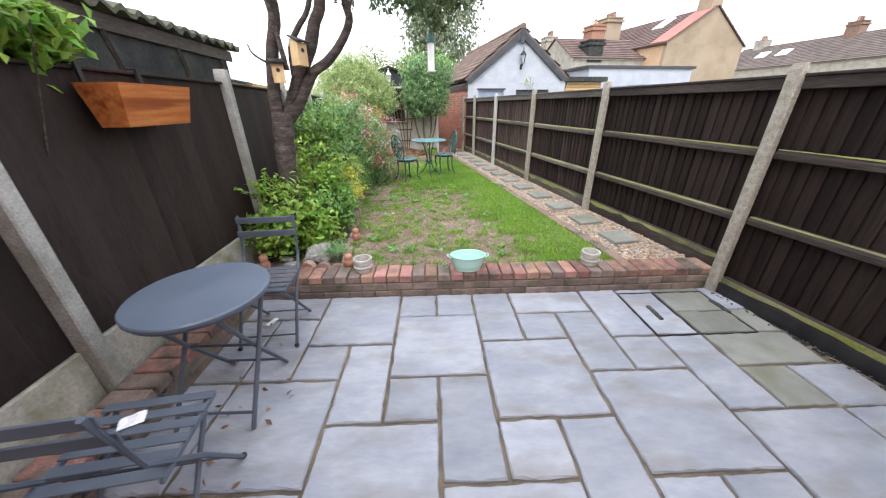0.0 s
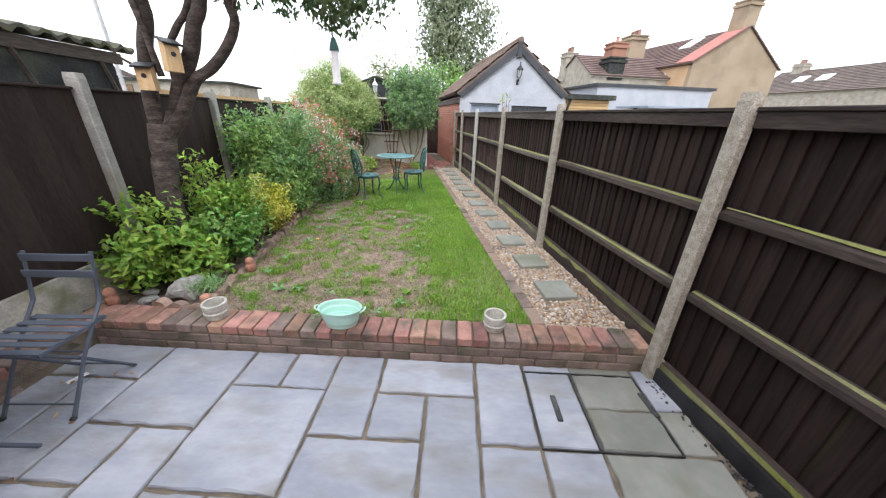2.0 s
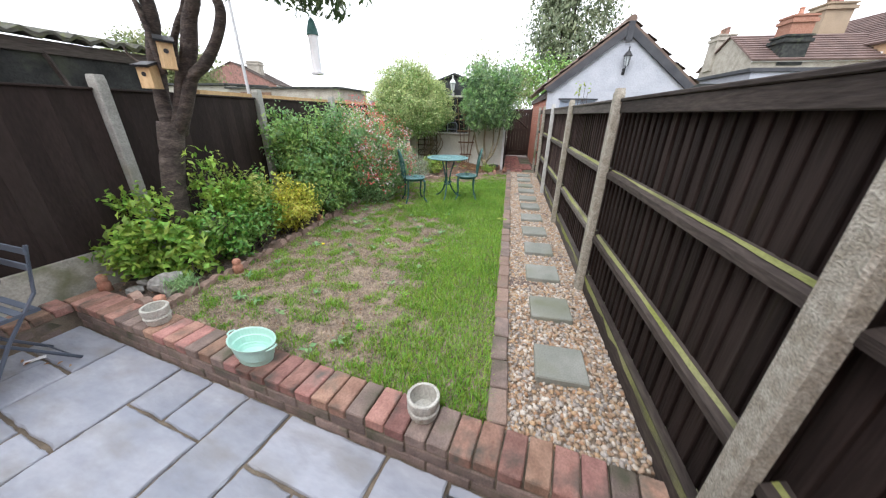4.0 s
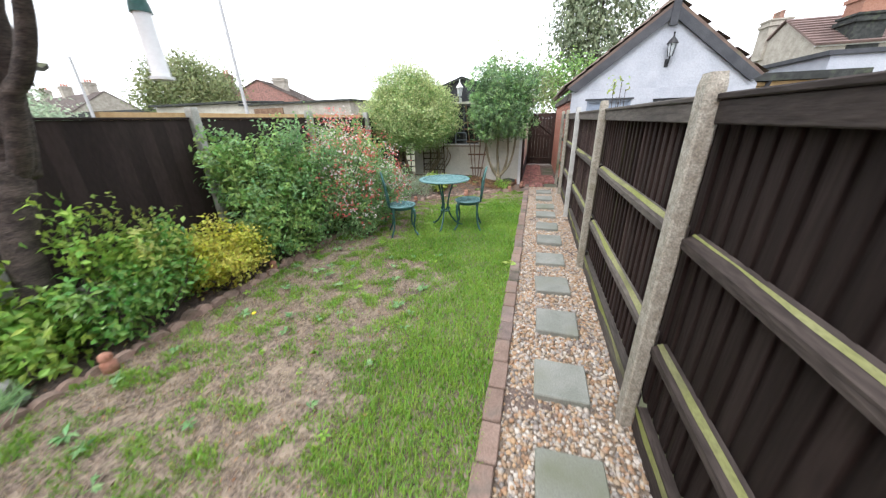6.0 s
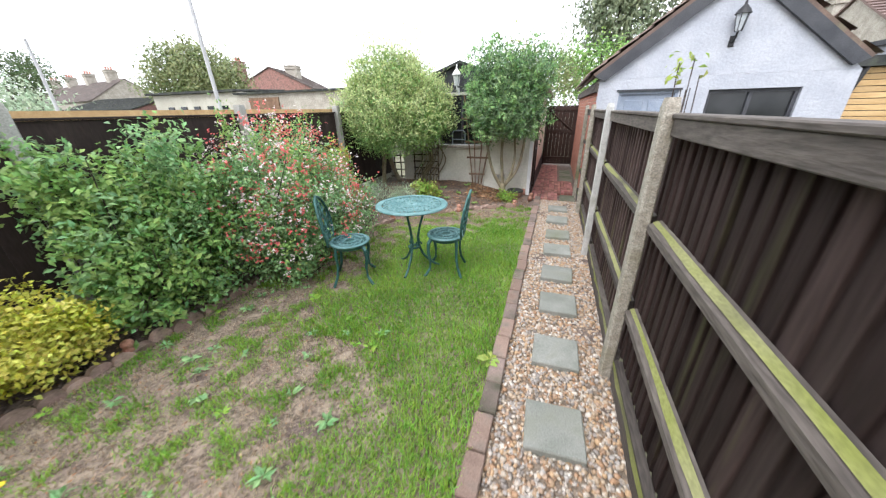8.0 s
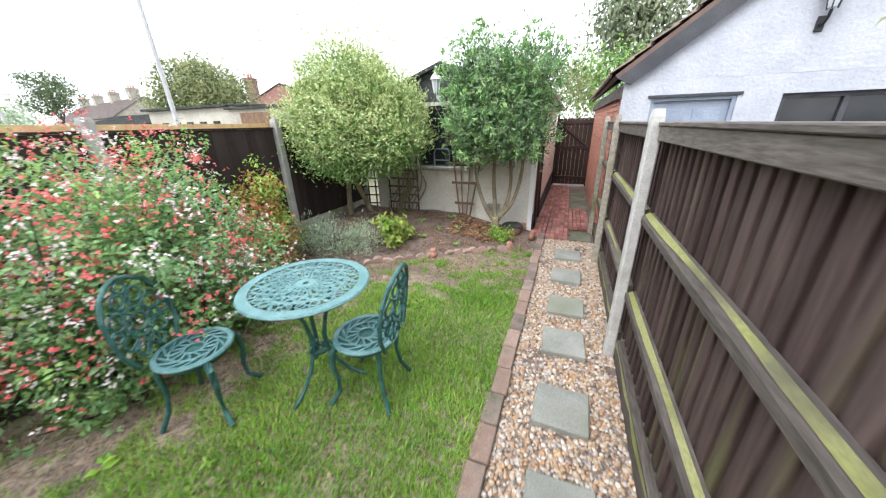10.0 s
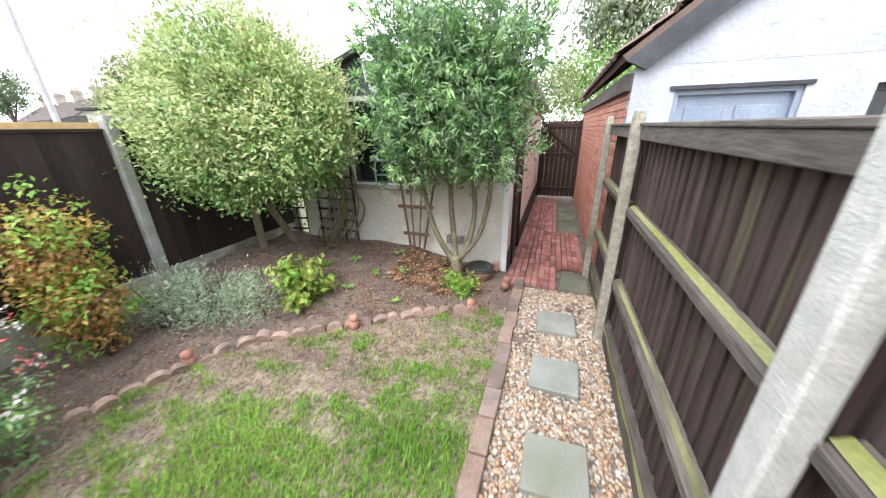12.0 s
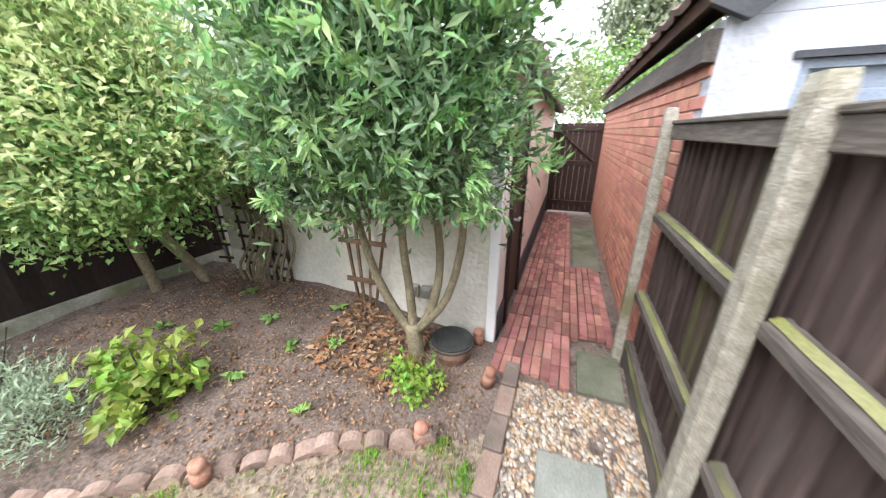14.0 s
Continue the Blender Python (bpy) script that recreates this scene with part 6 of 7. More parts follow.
# the multi-stemmed bay tree
ol = thing("olive_tree", "multi-stemmed small evergreen tree with glossy green leaves", "tree")
bm = bmesh.new()
limb(bm, [(1.68, 10.68, 0.05), (1.68, 10.68, 0.25), (1.66, 10.68, 0.45)], 0.06, 0.055, 10)
part("trunk", bm, "bark_pale", ol, smooth=True)
for pts, r0 in (([(1.65, 10.68, 0.38), (1.5, 10.66, 0.62), (1.4, 10.62, 0.95), (1.3, 10.6, 1.5)], 0.036), ([(1.67, 10.68, 0.4), (1.64, 10.7, 0.7), (1.62, 10.68, 1.05), (1.66, 10.6, 1.7)], 0.034), ([(1.7, 10.68, 0.4), (1.8, 10.7, 0.6), (1.86, 10.7, 1.0), (1.8, 10.62, 1.7)], 0.034), ([(1.71, 10.67, 0.42), (1.9, 10.7, 0.68), (2.0, 10.7, 1.1), (2.02, 10.6, 1.6)], 0.028)):
    bm = bmesh.new()
    limb(bm, pts, r0, 0.02, 8)
    twigs(bm, pts[-1], 9, (0.4, 0.4, 0.5), 0.012, 7)
    part("stem", bm, "bark_pale", ol, smooth=True)
ob_ = [(1.62, 10.55, 1.8, 0.58, 0.5, 0.5), (1.36, 10.5, 1.78, 0.34, 0.36, 0.4), (1.98, 10.55, 1.7, 0.42, 0.42, 0.42), (1.5, 10.5, 2.18, 0.38, 0.38, 0.38), (1.95, 10.6, 2.12, 0.38, 0.38, 0.38), (1.45, 10.3, 1.5, 0.36, 0.28, 0.26), (1.9, 10.35, 1.55, 0.3, 0.28, 0.26), (1.42, 10.15, 1.88, 0.3, 0.3, 0.34), (1.75, 10.15, 1.95, 0.42, 0.3, 0.4), (1.5, 10.3, 2.35, 0.5, 0.4, 0.35), (2.1, 10.4, 2.3, 0.34, 0.34, 0.36)]
c, d = crown_points(19000, ob_, g, 0.6, 0.07, 12)
leaves("foliage", c, d, 0.07, 0.02, "lf_olive", ol, g, -0.1, 0.8)
c, d = crown_points(5200, ob_, g, 0.12, 0.03, 11)
leaves("new_growth", c, d, 0.07, 0.019, "lf_olive_tip", ol, g, -0.5, 0.6)
base, out = crown_points(650, ob_, g, 0.08, 0)
sh = np.repeat(base, 12, axis=0)
way = np.repeat(out, 12, axis=0) + 0.75 * g.normal(size=(len(sh), 3))
way /= np.linalg.norm(way, axis=1)[:, None]
leaves("whorl_foliage", sh + 0.04 * way, way, 0.078, 0.019, "lf_olive_tip", ol, g, 0.0, 0.12)
sh = []
for k in range(60):
    base = np.array((1.7 + 0.35 * g.normal(), 10.55 + 0.25 * g.normal(), 2.24))
    for q in np.linspace(0, 1, 7):
        sh.append(base + np.array((0.0, 0.0, 0.32 * q)) + g.normal(size=3) * 0.02)
sh = np.array(sh)
leaves("crown_tip", sh, np.tile((0, 0, 1.0), (len(sh), 1)), 0.07, 0.018, "lf_olive_tip", ol, g, 0.0, 0.5)

# dead vine stems on the dark trellis
vine = thing("vine", "bare twisted dead vine climbing the trellis", "vine")
bm = bmesh.new()
for k in range(11):
    x = -0.16 + 0.045 * k + 0.05 * math.sin(7 * k)
    limb(bm, [(-0.02 + 0.02 * k, AY - 0.12, 0.1), (x - 0.1, AY - 0.16 + 0.01 * k, 0.45), (x + 0.12, AY - 0.13, 0.85), (x - 0.05 + 0.14 * math.sin(3 * k), AY - 0.15, 1.2 + 0.35 * math.cos(2 * k) ** 2)], 0.019, 0.009, 6)
part("woody_base", bm, "bark_pale", vine)
# climber leaves over the neighbour's side of the fence
clb = shrub("shrub", "leafy green climber hanging over the top of the fence", [(-1.5, 1.75, 1.92, 0.22, 0.4, 0.14), (-1.42, 2.35, 1.9, 0.2, 0.35, 0.12), (-1.34, 2.75, 1.86, 0.14, 0.2, 0.08), (-1.58, 1.2, 1.98, 0.2, 0.4, 0.18)], 2600, 0.1, 0.045, "lf_laurel", 25, second=("lf_deep", 500, 0.09, 0.04), back=0.5, floor=-0.3)


# ---- grass, weeds and litter ----
def blades(name, n, density, h0, h1, w, material, seed):
    g = np.random.default_rng(seed)
    x, y = g.uniform(-0.2, 2.29, n), g.uniform(2.98, 10.2, n)
    ok = np.array([inside(a, b, POLY) and g.random() < density(a, b) for a, b in zip(x, y)])
    x, y = x[ok], y[ok]
    n = len(x)
    h = g.uniform(h0, h1, n) * np.array([0.6 + 0.6 * min(1.0, density(a, b)) for a, b in zip(x, y)])
    a = g.uniform(0, 2 * math.pi, n)
    lean = g.uniform(0.2, 1.0, n) * h
    b = np.stack((x, y, np.full(n, LAWN - 0.018)), axis=1)
    side = np.stack((-np.sin(a), np.cos(a), np.zeros(n)), axis=1) * w * 0.5
    fw = np.stack((np.cos(a) * lean, np.sin(a) * lean, np.zeros(n)), axis=1)
    up = np.stack((np.zeros(n), np.zeros(n), h), axis=1)
    v = np.stack((b - side, b + side, b + 0.35 * fw + 0.6 * up - 0.8 * side, b + 0.35 * fw + 0.6 * up + 0.8 * side, b + fw + up), axis=1).reshape(-1, 3)
    f = []
    for k in range(n):
        i = 5 * k
        f += [(i, i + 1, i + 3, i + 2), (i + 2, i + 3, i + 4)]
    return cloud_mesh(name, v, f, material)


def lush(x, y):
    """Where the lawn is thick: along the kerb and round the table; thin in the middle and towards the beds."""
    k = 0.55 * noise.noise(Vector((x * 2.3, y * 2.3, 4.0))) + 1.5 * noise.noise(Vector((x * 6.5, y * 6.5, 9.0))) + 0.5 * noise.noise(Vector((x * 15, y * 15, 2.0)))
    edge = max(0.0, min(1.0, (x - 1.35 - 0.25 * noise.noise(Vector((y * 1.5, 0, 2)))) / 0.45))
    if y > 6.2:
        edge = max(edge, max(0.0, min(1.0, (x - 0.55) / 0.4)) * max(0.0, min(1.0, (9.0 - y) / 0.5)))
    if y > 8.9:
        edge *= max(0.12, 1 - (y - 8.9) * 1.4)
    return max(0.0, min(1.0, 0.28 * (1.0 if y < 8.9 else 0.3) + 0.85 * edge + 0.85 * k * (1 - 0.6 * edge)))


green = blades("grass", 230000, lush, 0.018, 0.048, 0.0055, "grass", 71)
tagged(green, "short green grass, thick along the path and round the table", "grass", kind="stuff")
dry = blades("dry_grass", 120000, lambda x, y: 0.85 - 0.7 * lush(x, y), 0.01, 0.03, 0.004, "grass_dry", 72)
tagged(dry, "flattened straw-coloured dry grass", "grass", kind="stuff")


def rosette(x, y, r, n, seed, material, z=LAWN):
    g = np.random.default_rng(seed)
    a = g.uniform(0, 2 * math.pi, n)
    c = np.stack((x + r * 0.5 * np.cos(a), y + r * 0.5 * np.sin(a), np.full(n, z + 0.015) + g.uniform(0, 0.02, n)), axis=1)
    d = np.stack((np.cos(a), np.sin(a), np.full(n, 0.25)), axis=1)
    o = leaves("weed", c, d, r, r * 0.4, material, None, g, 0.0, 0.15)
    return tagged(o, "low leafy weed rosette", "weed", "weeds in lawn and beds")


g = np.random.default_rng(44)
for k in range(60):
    x, y = g.uniform(-0.1, 1.6), g.uniform(3.2, 6.8)
    rosette(x, y, g.uniform(0.035, 0.075), int(g.integers(7, 13)), 300 + k, "lf_salvia" if k % 3 else "grass")
for k, (x, y) in enumerate(((0.9, 10.35), (0.55, 10.5), (1.15, 10.5), (0.3, 10.3), (0.75, 10.05), (-0.1, 10.15), (1.3, 10.0), (0.95, 10.8), (-0.2, 9.8), (0.1, 10.7))):
    rosette(x, y, 0.08, 12, 500 + k, "lf_deep", soil(x, y) + 0.01)
rosette(2.28, 6.3, 0.09, 12, 520, "lf_lime")
dan = thing("dandelion", "single yellow dandelion flower in the lawn", "flower", pose(0.3, 4.83, LAWN - 0.02))
part("stem", rod([(0, 0, 0), (0.004, 0, 0.05)], 0.0025, 5), "grass", dan)
part("flower_head", lathe([(0.001, 0.048), (0.014, 0.05), (0.019, 0.056), (0.012, 0.062), (0.001, 0.063)], 14), "petal_yellow", dan, "bright yellow petals")
tuft = leaves("grass_tuft", np.array([(-0.33 + 0.05 * g.normal(), 3.7 + 0.05 * g.normal(), 0.26) for _ in range(160)]), np.tile((0, 0, 0.9), (160, 1)), 0.2, 0.008, "lf_salvia", None, g, 0.0, 0.5)
tagged(tuft, "tuft of strappy grass beside the rock", "grass tuft")


def litter(name, n, area, seed, size=0.028, z=0.17, label="scattered dry brown leaves on the soil"):
    g = np.random.default_rng(seed)
    c = np.stack((g.uniform(area[0], area[1], n), g.uniform(area[2], area[3], n), np.full(n, z or 0.0) + g.uniform(0, 0.012, n)), axis=1)
    if z is None:
        c[:, 2] += np.array([soil(a, b) + 0.018 for a, b in c[:, :2]])
    o = leaves(name, c, np.stack((g.normal(size=n), g.normal(size=n), 0.1 * g.normal(size=n)), axis=1), size, size * 0.45, "litter", None, g, 0.0, 0.05)
    return tagged(o, label, "leaf litter", kind="stuff")


litter("leaf_litter", 2600, (-0.6, 2.1, 9.4, 11.0), 81, z=None)
litter("leaf_litter", 900, (-0.6, 0.3, 8.2, 9.6), 87, z=None)
litter("leaf_litter", 700, (1.0, 1.75, 10.3, 10.95), 82, 0.065, None, "heap of dry curled leaves under the tree")
litter("leaf_litter", 420, (-0.95, -0.28, 3.5, 6.6), 83, z=None)
litter("leaf_litter", 2600, (-0.15, 1.7, 3.2, 10.0), 84, 0.022, LAWN + 0.004, "dry leaves scattered on the lawn")
litter("leaf_litter", 300, (0.25, 0.9, 6.5, 8.4), 85, 0.02, LAWN + 0.004, "fallen petals and leaves round the bush")
litter("leaf_litter", 36, (-0.95, -0.45, 1.2, 3.0), 86, 0.05, 0.008, "dry brown leaves on the paving")
chipsoil = pebbles("soil_crumbs", 3600, (-0.7, 2.2, 9.6, 11.02), 0.008, "litter", 0.155, 15, y_soil=True)
tagged(chipsoil, "small clods and stones on the soil", "soil crumbs", kind="stuff")
# ---- neighbours and distance ----
def gabled_house(name, label, origin, angle, w, ln, eaves, ridge, wall_mat, gable_mat, roof_mat, over=0.25):
    """A house with its gable along local x from the origin and its ridge along local y."""
    h = thing(name, label, "house", Matrix.Translation(origin) @ Matrix.Rotation(radians(angle), 4, "Z"))
    part("wall", boxes((0, 0.3, 0.3, ln, -0.3, eaves), (w - 0.3, w, 0.3, ln, -0.3, eaves), (0.3, w - 0.3, ln - 0.3, ln, -0.3, eaves)), wall_mat, h)
    part("gable_wall", boxes((0, w, 0, 0.298, -0.3, eaves)), gable_mat, h)
    part("gable", gable(0, w / 2, w, eaves + 0.002, ridge, 0, 0.298), gable_mat, h)
    part("gable", gable(0, w / 2, w, eaves + 0.002, ridge, ln - 0.3, ln), gable_mat, h)
    a = math.atan2(ridge - eaves, w / 2)
    run = (w / 2 + over) / math.cos(a)
    for s in (-1, 1):
        top = Vector((w / 2, 0, ridge + 0.12))
        d = Vector((s * math.cos(a), 0, -math.sin(a)))
        n = Vector((s * math.sin(a), 0, math.cos(a)))
        bm = bmesh.new()
        rows = int(run / 0.32)
        line = []
        for r in range(rows):   # stepped courses of tiles
            line += [top + d * (run * r / rows), top + d * (run * (r + 1) / rows) + n * 0.06]
        line += [top + d * run - n * 0.06, top - n * 0.06]
        ends = [[bm.verts.new((p.x, y, p.z)) for p in line] for y in (-0.12, ln + 0.12)]
        for k in range(len(line)):
            j = (k + 1) % len(line)
            bm.faces.new((ends[0][k], ends[0][j], ends[1][j], ends[1][k]))
        for e in ends:
            bm.faces.new(e)
        part("roof", bm, roof_mat, h)
        part("gutter", boxes((0 if s < 0 else w, 0.1 if s < 0 else w + 0.1, 0, ln, eaves - 0.12, eaves - 0.02)), "white", h)
    return h


def chimney(h, x, y, z0, z1, w, material, pots, pot_mat="brick_wall"):
    c = part("chimney", boxes((x - w / 2, x + w / 2, y - w / 2, y + w / 2, z0, z1), (x - w * 0.58, x + w * 0.58, y - w * 0.58, y + w * 0.58, z1 - 0.3, z1 - 0.12), (x - w * 0.56, x + w * 0.56, y - w * 0.56, y + w * 0.56, z1, z1 + 0.1)), material, h)
    for k in range(pots):
        p = part("chimney_pot", lathe([(0.14, 0), (0.12, 0.35), (0.15, 0.4), (0.1, 0.45)], 10), pot_mat, c)
        p.location = (x + (k - (pots - 1) / 2) * 0.32, y, z1 + 0.1)


def house_window(h, x0, x1, y, z0, z1):
    wdw = part("window", boxes((x0, x0 + 0.08, y - 0.06, y + 0.02, z0, z1), (x1 - 0.08, x1, y - 0.06, y + 0.02, z0, z1), (x0 + 0.08, x1 - 0.08, y - 0.06, y + 0.02, z1 - 0.08, z1), (x0 + 0.08, x1 - 0.08, y - 0.06, y + 0.02, z0, z0 + 0.08), ((x0 + x1) / 2 - 0.03, (x0 + x1) / 2 + 0.03, y - 0.05, y + 0.02, z0 + 0.08, z1 - 0.08)), "white", h)
    part("pane", boxes((x0 + 0.08, x1 - 0.08, y - 0.03, y - 0.02, z0 + 0.08, z1 - 0.08)), "glass_dark", wdw)


h1 = gabled_house("house", "tan rendered house with a red-brown tiled roof and end chimney", (23.4, 25.6, 0), 6, 8.6, 10.5, 5.8, 8.35, "peach", "tan", "roof_brown")
chimney(h1, 4.2, 0.6, 7.4, 10.0, 1.15, "tan", 2)
PITCH1 = math.atan2(2.55, 4.3)
part("skylight", boxes((-0.8, 0.8, -0.5, 0.5, 0, 0.1)), "white", h1, "white framed roof window").matrix_basis = Matrix.Translation((3.0, 3.4, 7.75)) @ Matrix.Rotation(-PITCH1, 4, "Y")
red = part("roof_strip", boxes((0, 4.8, 0.0, 1.5, 0, 0.06)), "roof_red", h1, "newer red tiles beside the gable")
red.matrix_basis = Matrix.Translation((-0.2, -0.1, 5.86)) @ Matrix.Rotation(-PITCH1, 4, "Y")
pw = part("window", boxes((-0.06, 0.02, 2.2, 3.8, 4.4, 5.3)), "white", h1)
part("pane", boxes((-0.08, -0.062, 2.35, 3.65, 4.5, 5.2)), "glass_dark", pw)

h2 = gabled_house("house", "lower house with a mottled brown tiled roof and orange chimney", (16.5, 33.5, 0), -90, 6.0, 9.0, 4.9, 6.6, "stucco", "stucco", "roof_brown")
chimney(h2, 5.4, 2.0, 4.6, 6.1, 1.3, "felt", 0)
chimney(h2, 5.4, 2.0, 6.2, 7.1, 1.15, "terracotta", 1, "terracotta")
chimney(h2, 1.5, 6.1, 4.8, 8.5, 1.5, "tan", 4, "brick")
chimney(h2, 1.1, 0.4, 4.8, 7.0, 1.1, "stucco", 3, "brick")

h3 = gabled_house("house", "long terrace with a grey-brown tiled roof", (57.0, 43.0, 0), 180, 8.0, 31.0, 5.4, 8.1, "stucco", "stucco", "roof_grey")
chimney(h3, 4.0, 11.2, 7.0, 9.2, 1.2, "brick", 3, "brick")
chimney(h3, 4.0, 2.0, 7.0, 8.9, 1.2, "stucco", 3, "brick")
for y in (4.0, 6.4):
    part("skylight", boxes((-0.6, 0.6, -0.6, 0.6, 0, 0.1)), "white", h3).matrix_basis = Matrix.Translation((6.0, y, 6.95)) @ Matrix.Rotation(math.atan2(2.7, 4.0), 4, "Y")

ext = thing("extension", "flat-roofed white rendered extension with a dark fascia", "extension", Matrix.Identity(4), kind="structure")
part("wall", boxes((9.1, 14.2, 14.0, 18.0, -0.3, 2.86)), "render_white", ext)
part("fascia", boxes((9.0, 14.3, 13.93, 18.1, 2.86, 2.96)), "charcoal", ext, "dark roof edge")
lean = thing("timber_shed", "orange timber clad shed with a dark roof and black drainpipe", "shed")
for k in range(23):
    part("cladding_board", boxes((7.0, 9.05, 12.99 + 0.008 * (k % 2), 13.03, 0.1 * k, 0.09 + 0.1 * k), bevel=0.004), "new_wood", lean)
part("body", boxes((7.02, 9.04, 13.032, 16.0, -0.3, 2.28)), "charcoal", lean)
part("roof", boxes((6.85, 9.2, 12.85, 16.2, 2.3, 2.46)), "felt", lean)
part("drainpipe", rod([(7.5, 12.93, 2.3), (7.4, 12.93, 1.9), (7.2, 12.93, 1.5), (7.2, 12.93, -0.2)], 0.045, 8), "black", lean, "black plastic drainpipe")
gz = thing("shed_roof", "pale blue-grey polycarbonate shelter roof behind the fence", "shelter")
part("roof", boxes((7.0, 12.0, 9.6, 11.0, 1.98, 2.03)), "blue_grey", gz).matrix_basis = Matrix.Translation((1.0, 0, 0.0))
for x in (8.1, 12.9):
    part("post", boxes((x - 0.04, x + 0.04, 10.2, 10.28, -0.3, 1.98)), "charcoal", gz)

# the shed right behind the left fence
sh_ = thing("felt_shed", "old black felt shed with a mossy corrugated roof behind the fence", "shed", Matrix.Translation((-1.12, 4.16, 0)) @ Matrix.Rotation(radians(-5.4), 4, "Z"))
part("wall", boxes((-1.6, -0.2, -3.2, 0.62, -0.2, 2.02)), "felt", sh_)
part("fascia", boxes((-0.2, -0.175, -3.3, 0.7, 1.98, 2.07)), "rail", sh_, "weathered fascia board")
for y in (-2.6, -1.7, -0.8, -0.1, 0.55):
    b = part("batten", tube(bmesh.new(), [(-0.19, y + 0.06, 1.6), (-0.19, y - 0.06, 2.0)], 0.018, 4), "rail", sh_)
bm = bmesh.new()
m = 100
pr = []
for i in range(m + 1):
    y = -3.4 + 4.2 * i / m
    zz = 0.022 * math.sin(i * 1.7)
    pr.append([bm.verts.new((x, y, z + zz + 0.012 * random.random())) for x, z in ((-0.12, 2.085), (-0.12, 2.115), (-1.7, 2.34), (-1.7, 2.31))])
for a, b in zip(pr, pr[1:]):
    for k in range(4):
        bm.faces.new((a[k], a[(k + 1) % 4], b[(k + 1) % 4], b[k]))
part("roof", bm, "mossy_roof", sh_, "mossy corrugated roof sheets")

# the long rubble shed, poles and roofs on the left
ls = thing("long_shed", "long low beige rubble-walled shed with a corrugated roof edge", "shed")
part("wall", boxes((-18.0, -11.8, 17.2, 20, -0.3, 2.72)), "render_old", ls, "faded cream painted end")
part("wall", boxes((-11.8, -5.75, 17.0, 20, -0.3, 2.58)), "stucco", ls)
part("roof", boxes((-11.9, -5.6, 16.85, 20.2, 2.58, 2.66)), "felt", ls)
bm = bmesh.new()
for k in range(60):
    tube(bm, [(-18.2 + 0.105 * k, 17.0, 2.78), (-18.2 + 0.105 * k, 20.2, 2.9)], 0.06, 6)
part("corrugated_roof", bm, "felt", ls)
part("door", boxes((-11.1, -9.4, 16.95, 17.0, 0.0, 2.42)), "lattice", ls, "weathered red-brown door")
for k in range(5):
    part("vent", boxes((-17.0 + 0.95 * k, -16.6 + 0.95 * k, 17.14, 17.2, 2.0, 2.15)), "glass_dark", ls)
for x, y, z, lean_ in ((-5.6, 11.1, 9.5, -0.1), (-10.15, 10.0, 3.55, 0.06)):
    p = part("flagpole", rod([(x, y, -0.3), (x + lean_, y, z)], [0.05, 0.03], 8), "pole_paint")
    tagged(p, "plain grey-white painted pole", "pole", "white poles beyond the fence")
h4 = gabled_house("house", "red-brown house end with solar panels on its roof", (-34.0, 36.0, 0), 20, 9.0, 9.0, 4.4, 6.6, "brick", "brick", "roof_grey")
chimney(h4, 0.6, 1.0, 5.0, 7.3, 1.0, "brick", 2)
chimney(h4, 6.0, 3.0, 5.0, 7.0, 1.4, "stucco", 0)
h5 = gabled_house("house", "low bungalow with a dark slate roof", (-34.0, 25.0, 0), 90, 7.0, 11.0, 2.3, 3.4, "brick", "brick", "felt")
h6 = gabled_house("house", "grey roofed terrace in the distance", (-62.0, 36.0, 0), 80, 9.0, 34.0, 4.0, 7.0, "stucco", "stucco", "roof_grey")
for k in range(4):
    chimney(h6, 4.5, 4.0 + 9 * k, 6.0, 8.4, 1.3, "stucco", 3)


def far_tree(label, base, height, blobs, n, size, material, seed, droop=0.2):
    g = np.random.default_rng(seed)
    t = thing("tree", label, "tree", Matrix.Identity(4), kind="")
    bm = bmesh.new()
    limb(bm, [base, (base[0] + 0.1, base[1], height * 0.4), (base[0], base[1], height * 0.85)], height * 0.03, height * 0.008, 8)
    for b in blobs:
        tube(bm, [(base[0], base[1], height * 0.35), tuple(b[:3])], [height * 0.012, height * 0.004], 6)
    part("trunk", bm, "bark", t)
    c, d = crown_points(n, blobs, g, 0.55, 0.3, 14)
    leaves("crown", c, d, size, size * 0.5, material, t, g, droop, 0.9)
    return t


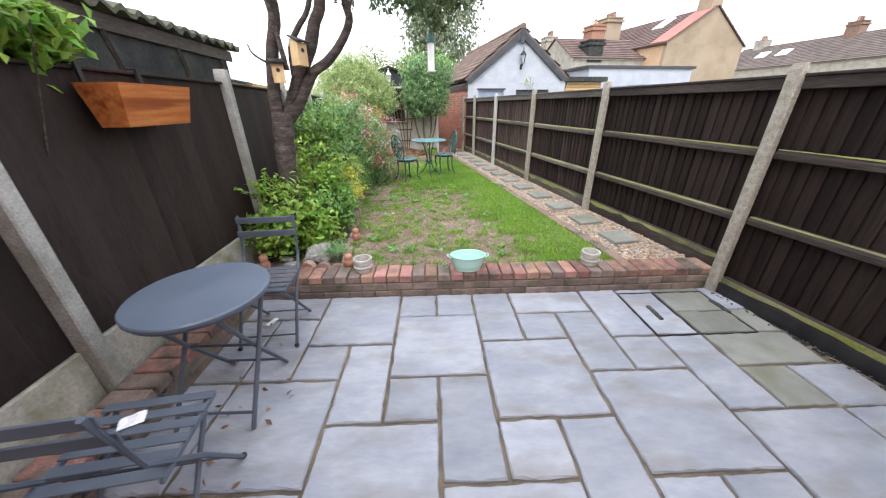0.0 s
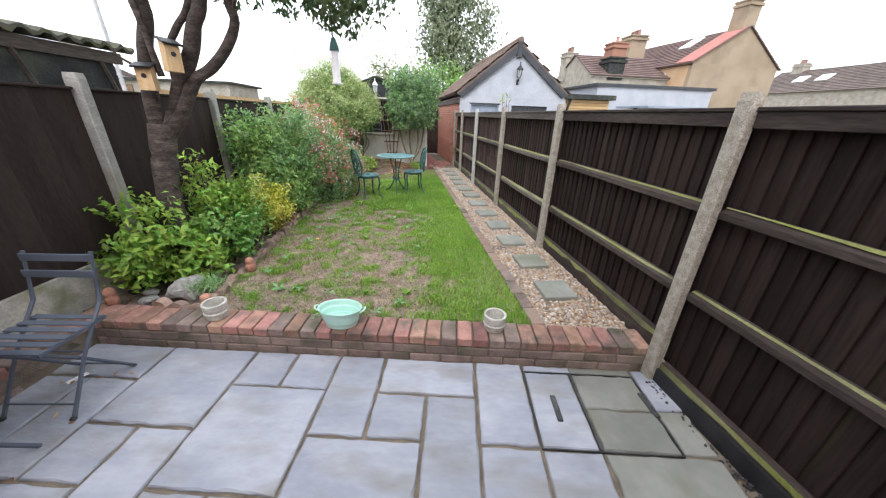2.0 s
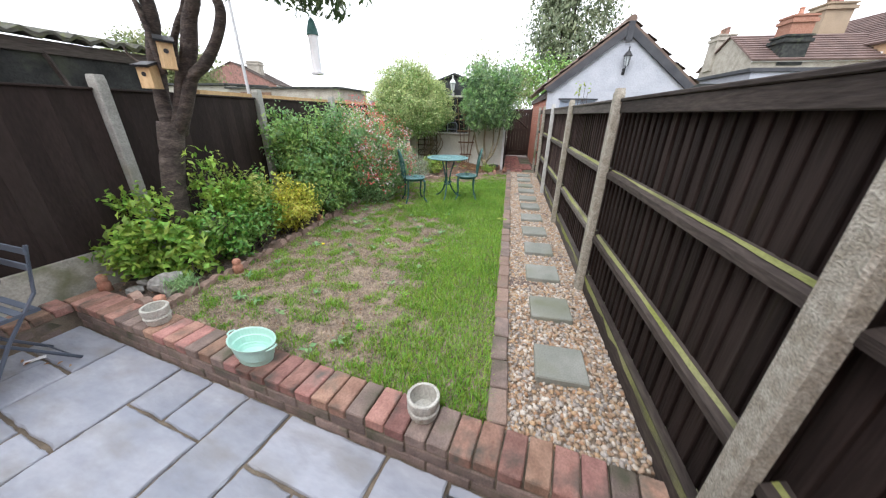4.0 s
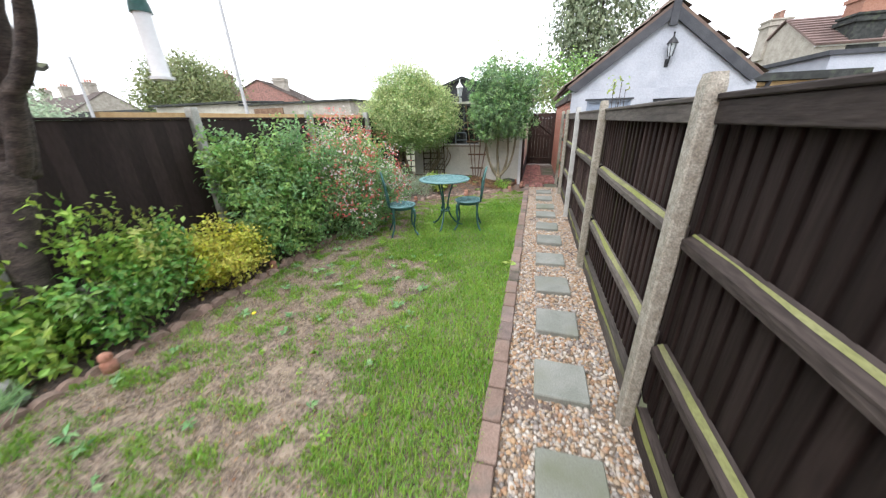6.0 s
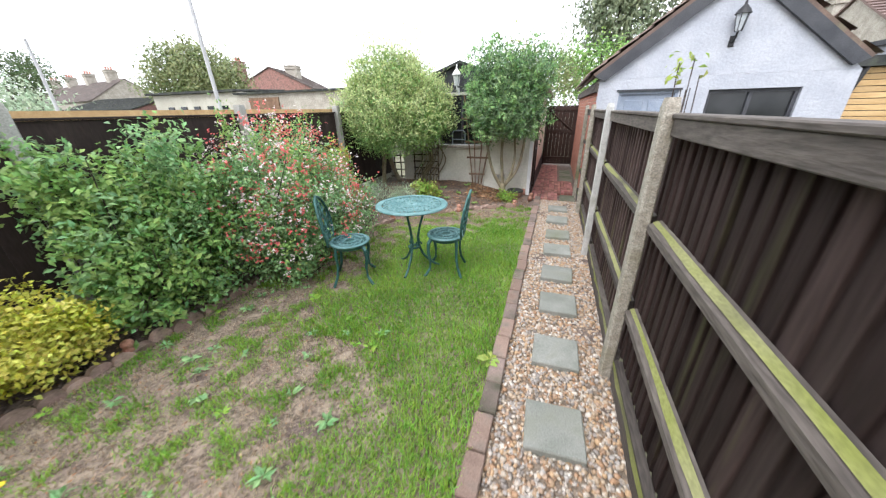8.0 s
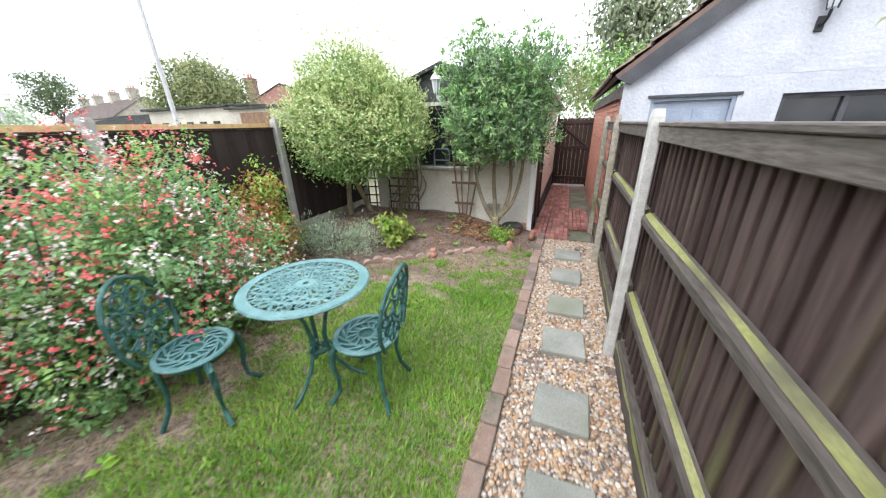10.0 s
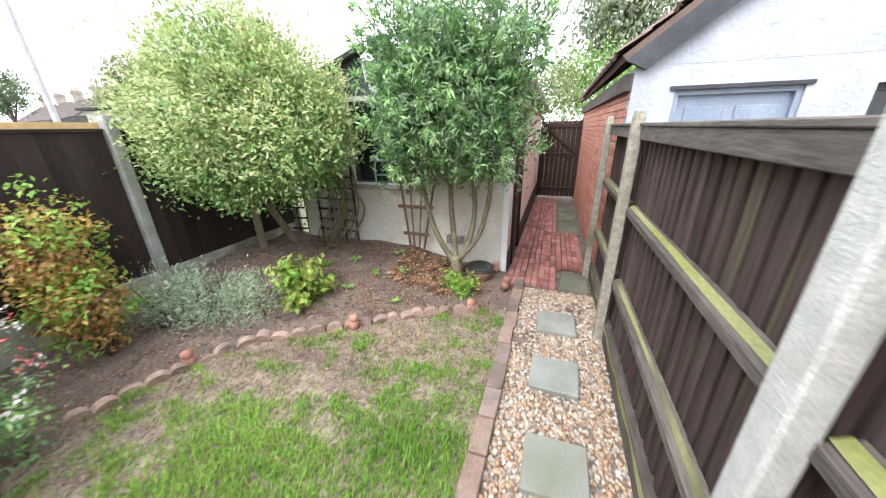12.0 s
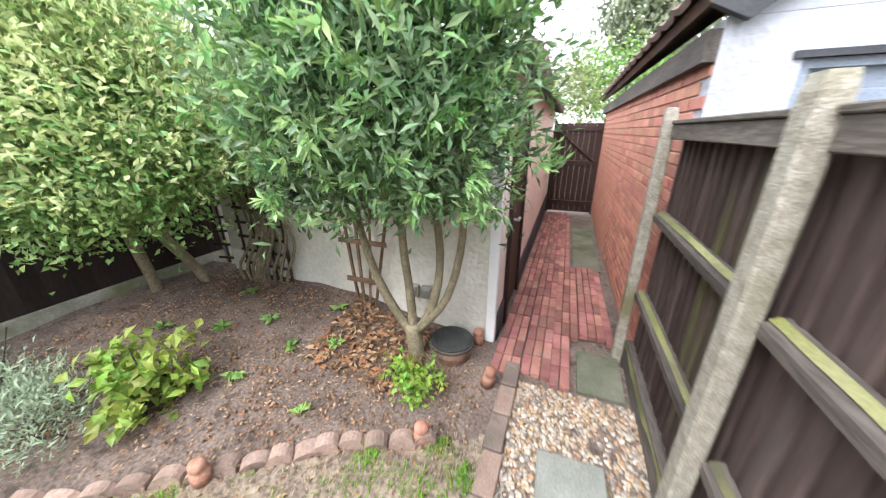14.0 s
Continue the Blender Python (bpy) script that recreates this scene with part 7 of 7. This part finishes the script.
far_tree("tall weeping birch behind the roofs", (5.6, 28, -0.3), 11, [(5.6, 28, 8.2, 2.6, 2.2, 2.4), (4.2, 28, 6.6, 1.5, 1.6, 2.0), (7.2, 28, 6.4, 1.6, 1.6, 2.2), (5.6, 27.5, 5.4, 2.3, 1.8, 1.8), (5.8, 28, 10, 1.6, 1.6, 1.6), (4.6, 28, 9.0, 1.4, 1.4, 1.4)], 9000, 0.3, "lf_birch", 101, 1.4)
far_tree("broad round-crowned tree beyond the sheds", (-25, 25, -0.3), 7, [(-25, 25, 4.6, 3.8, 3, 1.9), (-27.5, 25, 4.2, 2.4, 2.4, 1.5), (-22.6, 25, 4.0, 2.4, 2.4, 1.5), (-25, 25, 5.6, 2.6, 2.4, 1.3)], 13000, 0.28, "lf_far", 102)
far_tree("green tree behind the passage gate", (4.2, 24, -0.3), 5, [(4.0, 24, 3.2, 1.6, 1.4, 1.5), (5.4, 24.5, 2.8, 1.4, 1.2, 1.3), (2.9, 25, 3.4, 1.1, 1.1, 1.3)], 5000, 0.22, "lf_deep", 103)
far_tree("thin green tree behind the outbuilding", (0.6, 22, -0.3), 5, [(0.6, 22, 3.6, 1.0, 1, 1.1), (2.2, 22, 3.0, 1.2, 1, 1.2)], 2600, 0.18, "lf_far", 104)
far_tree("dark pine far on the horizon", (-61, 30, -0.3), 9, [(-61.5, 30, 8.0, 3.0, 2.6, 1.2), (-57.5, 30, 6.4, 2.0, 2.0, 1.0), (-63, 30, 5.6, 3.4, 2.6, 1.6)], 4000, 0.35, "lf_cherry", 105)
far_tree("low grey-green shrubbery beyond the fence", (-17.5, 12, -0.3), 3.4, [(-17.2, 12, 2.1, 1.3, 1.3, 0.8), (-18.8, 12, 2.3, 1.5, 1.4, 0.95)], 2200, 0.2, "lf_grey", 106)
sap = shrub("shrub", "thin self-sown sapling behind the fence", [(3.26, 7.23, 1.95, 0.07, 0.07, 0.14)], 30, 0.05, 0.028, "lf_lime", 107, floor=-0.3)
# ---- the house behind the camera ----
house = part("wall_house", boxes((-5.5, 2.5, -4.45, -4.2, -0.1, 5.0)), "brick_wall")
house.matrix_basis = PAT
tagged(house, "plain brick back wall of the house", "house wall", kind="structure")
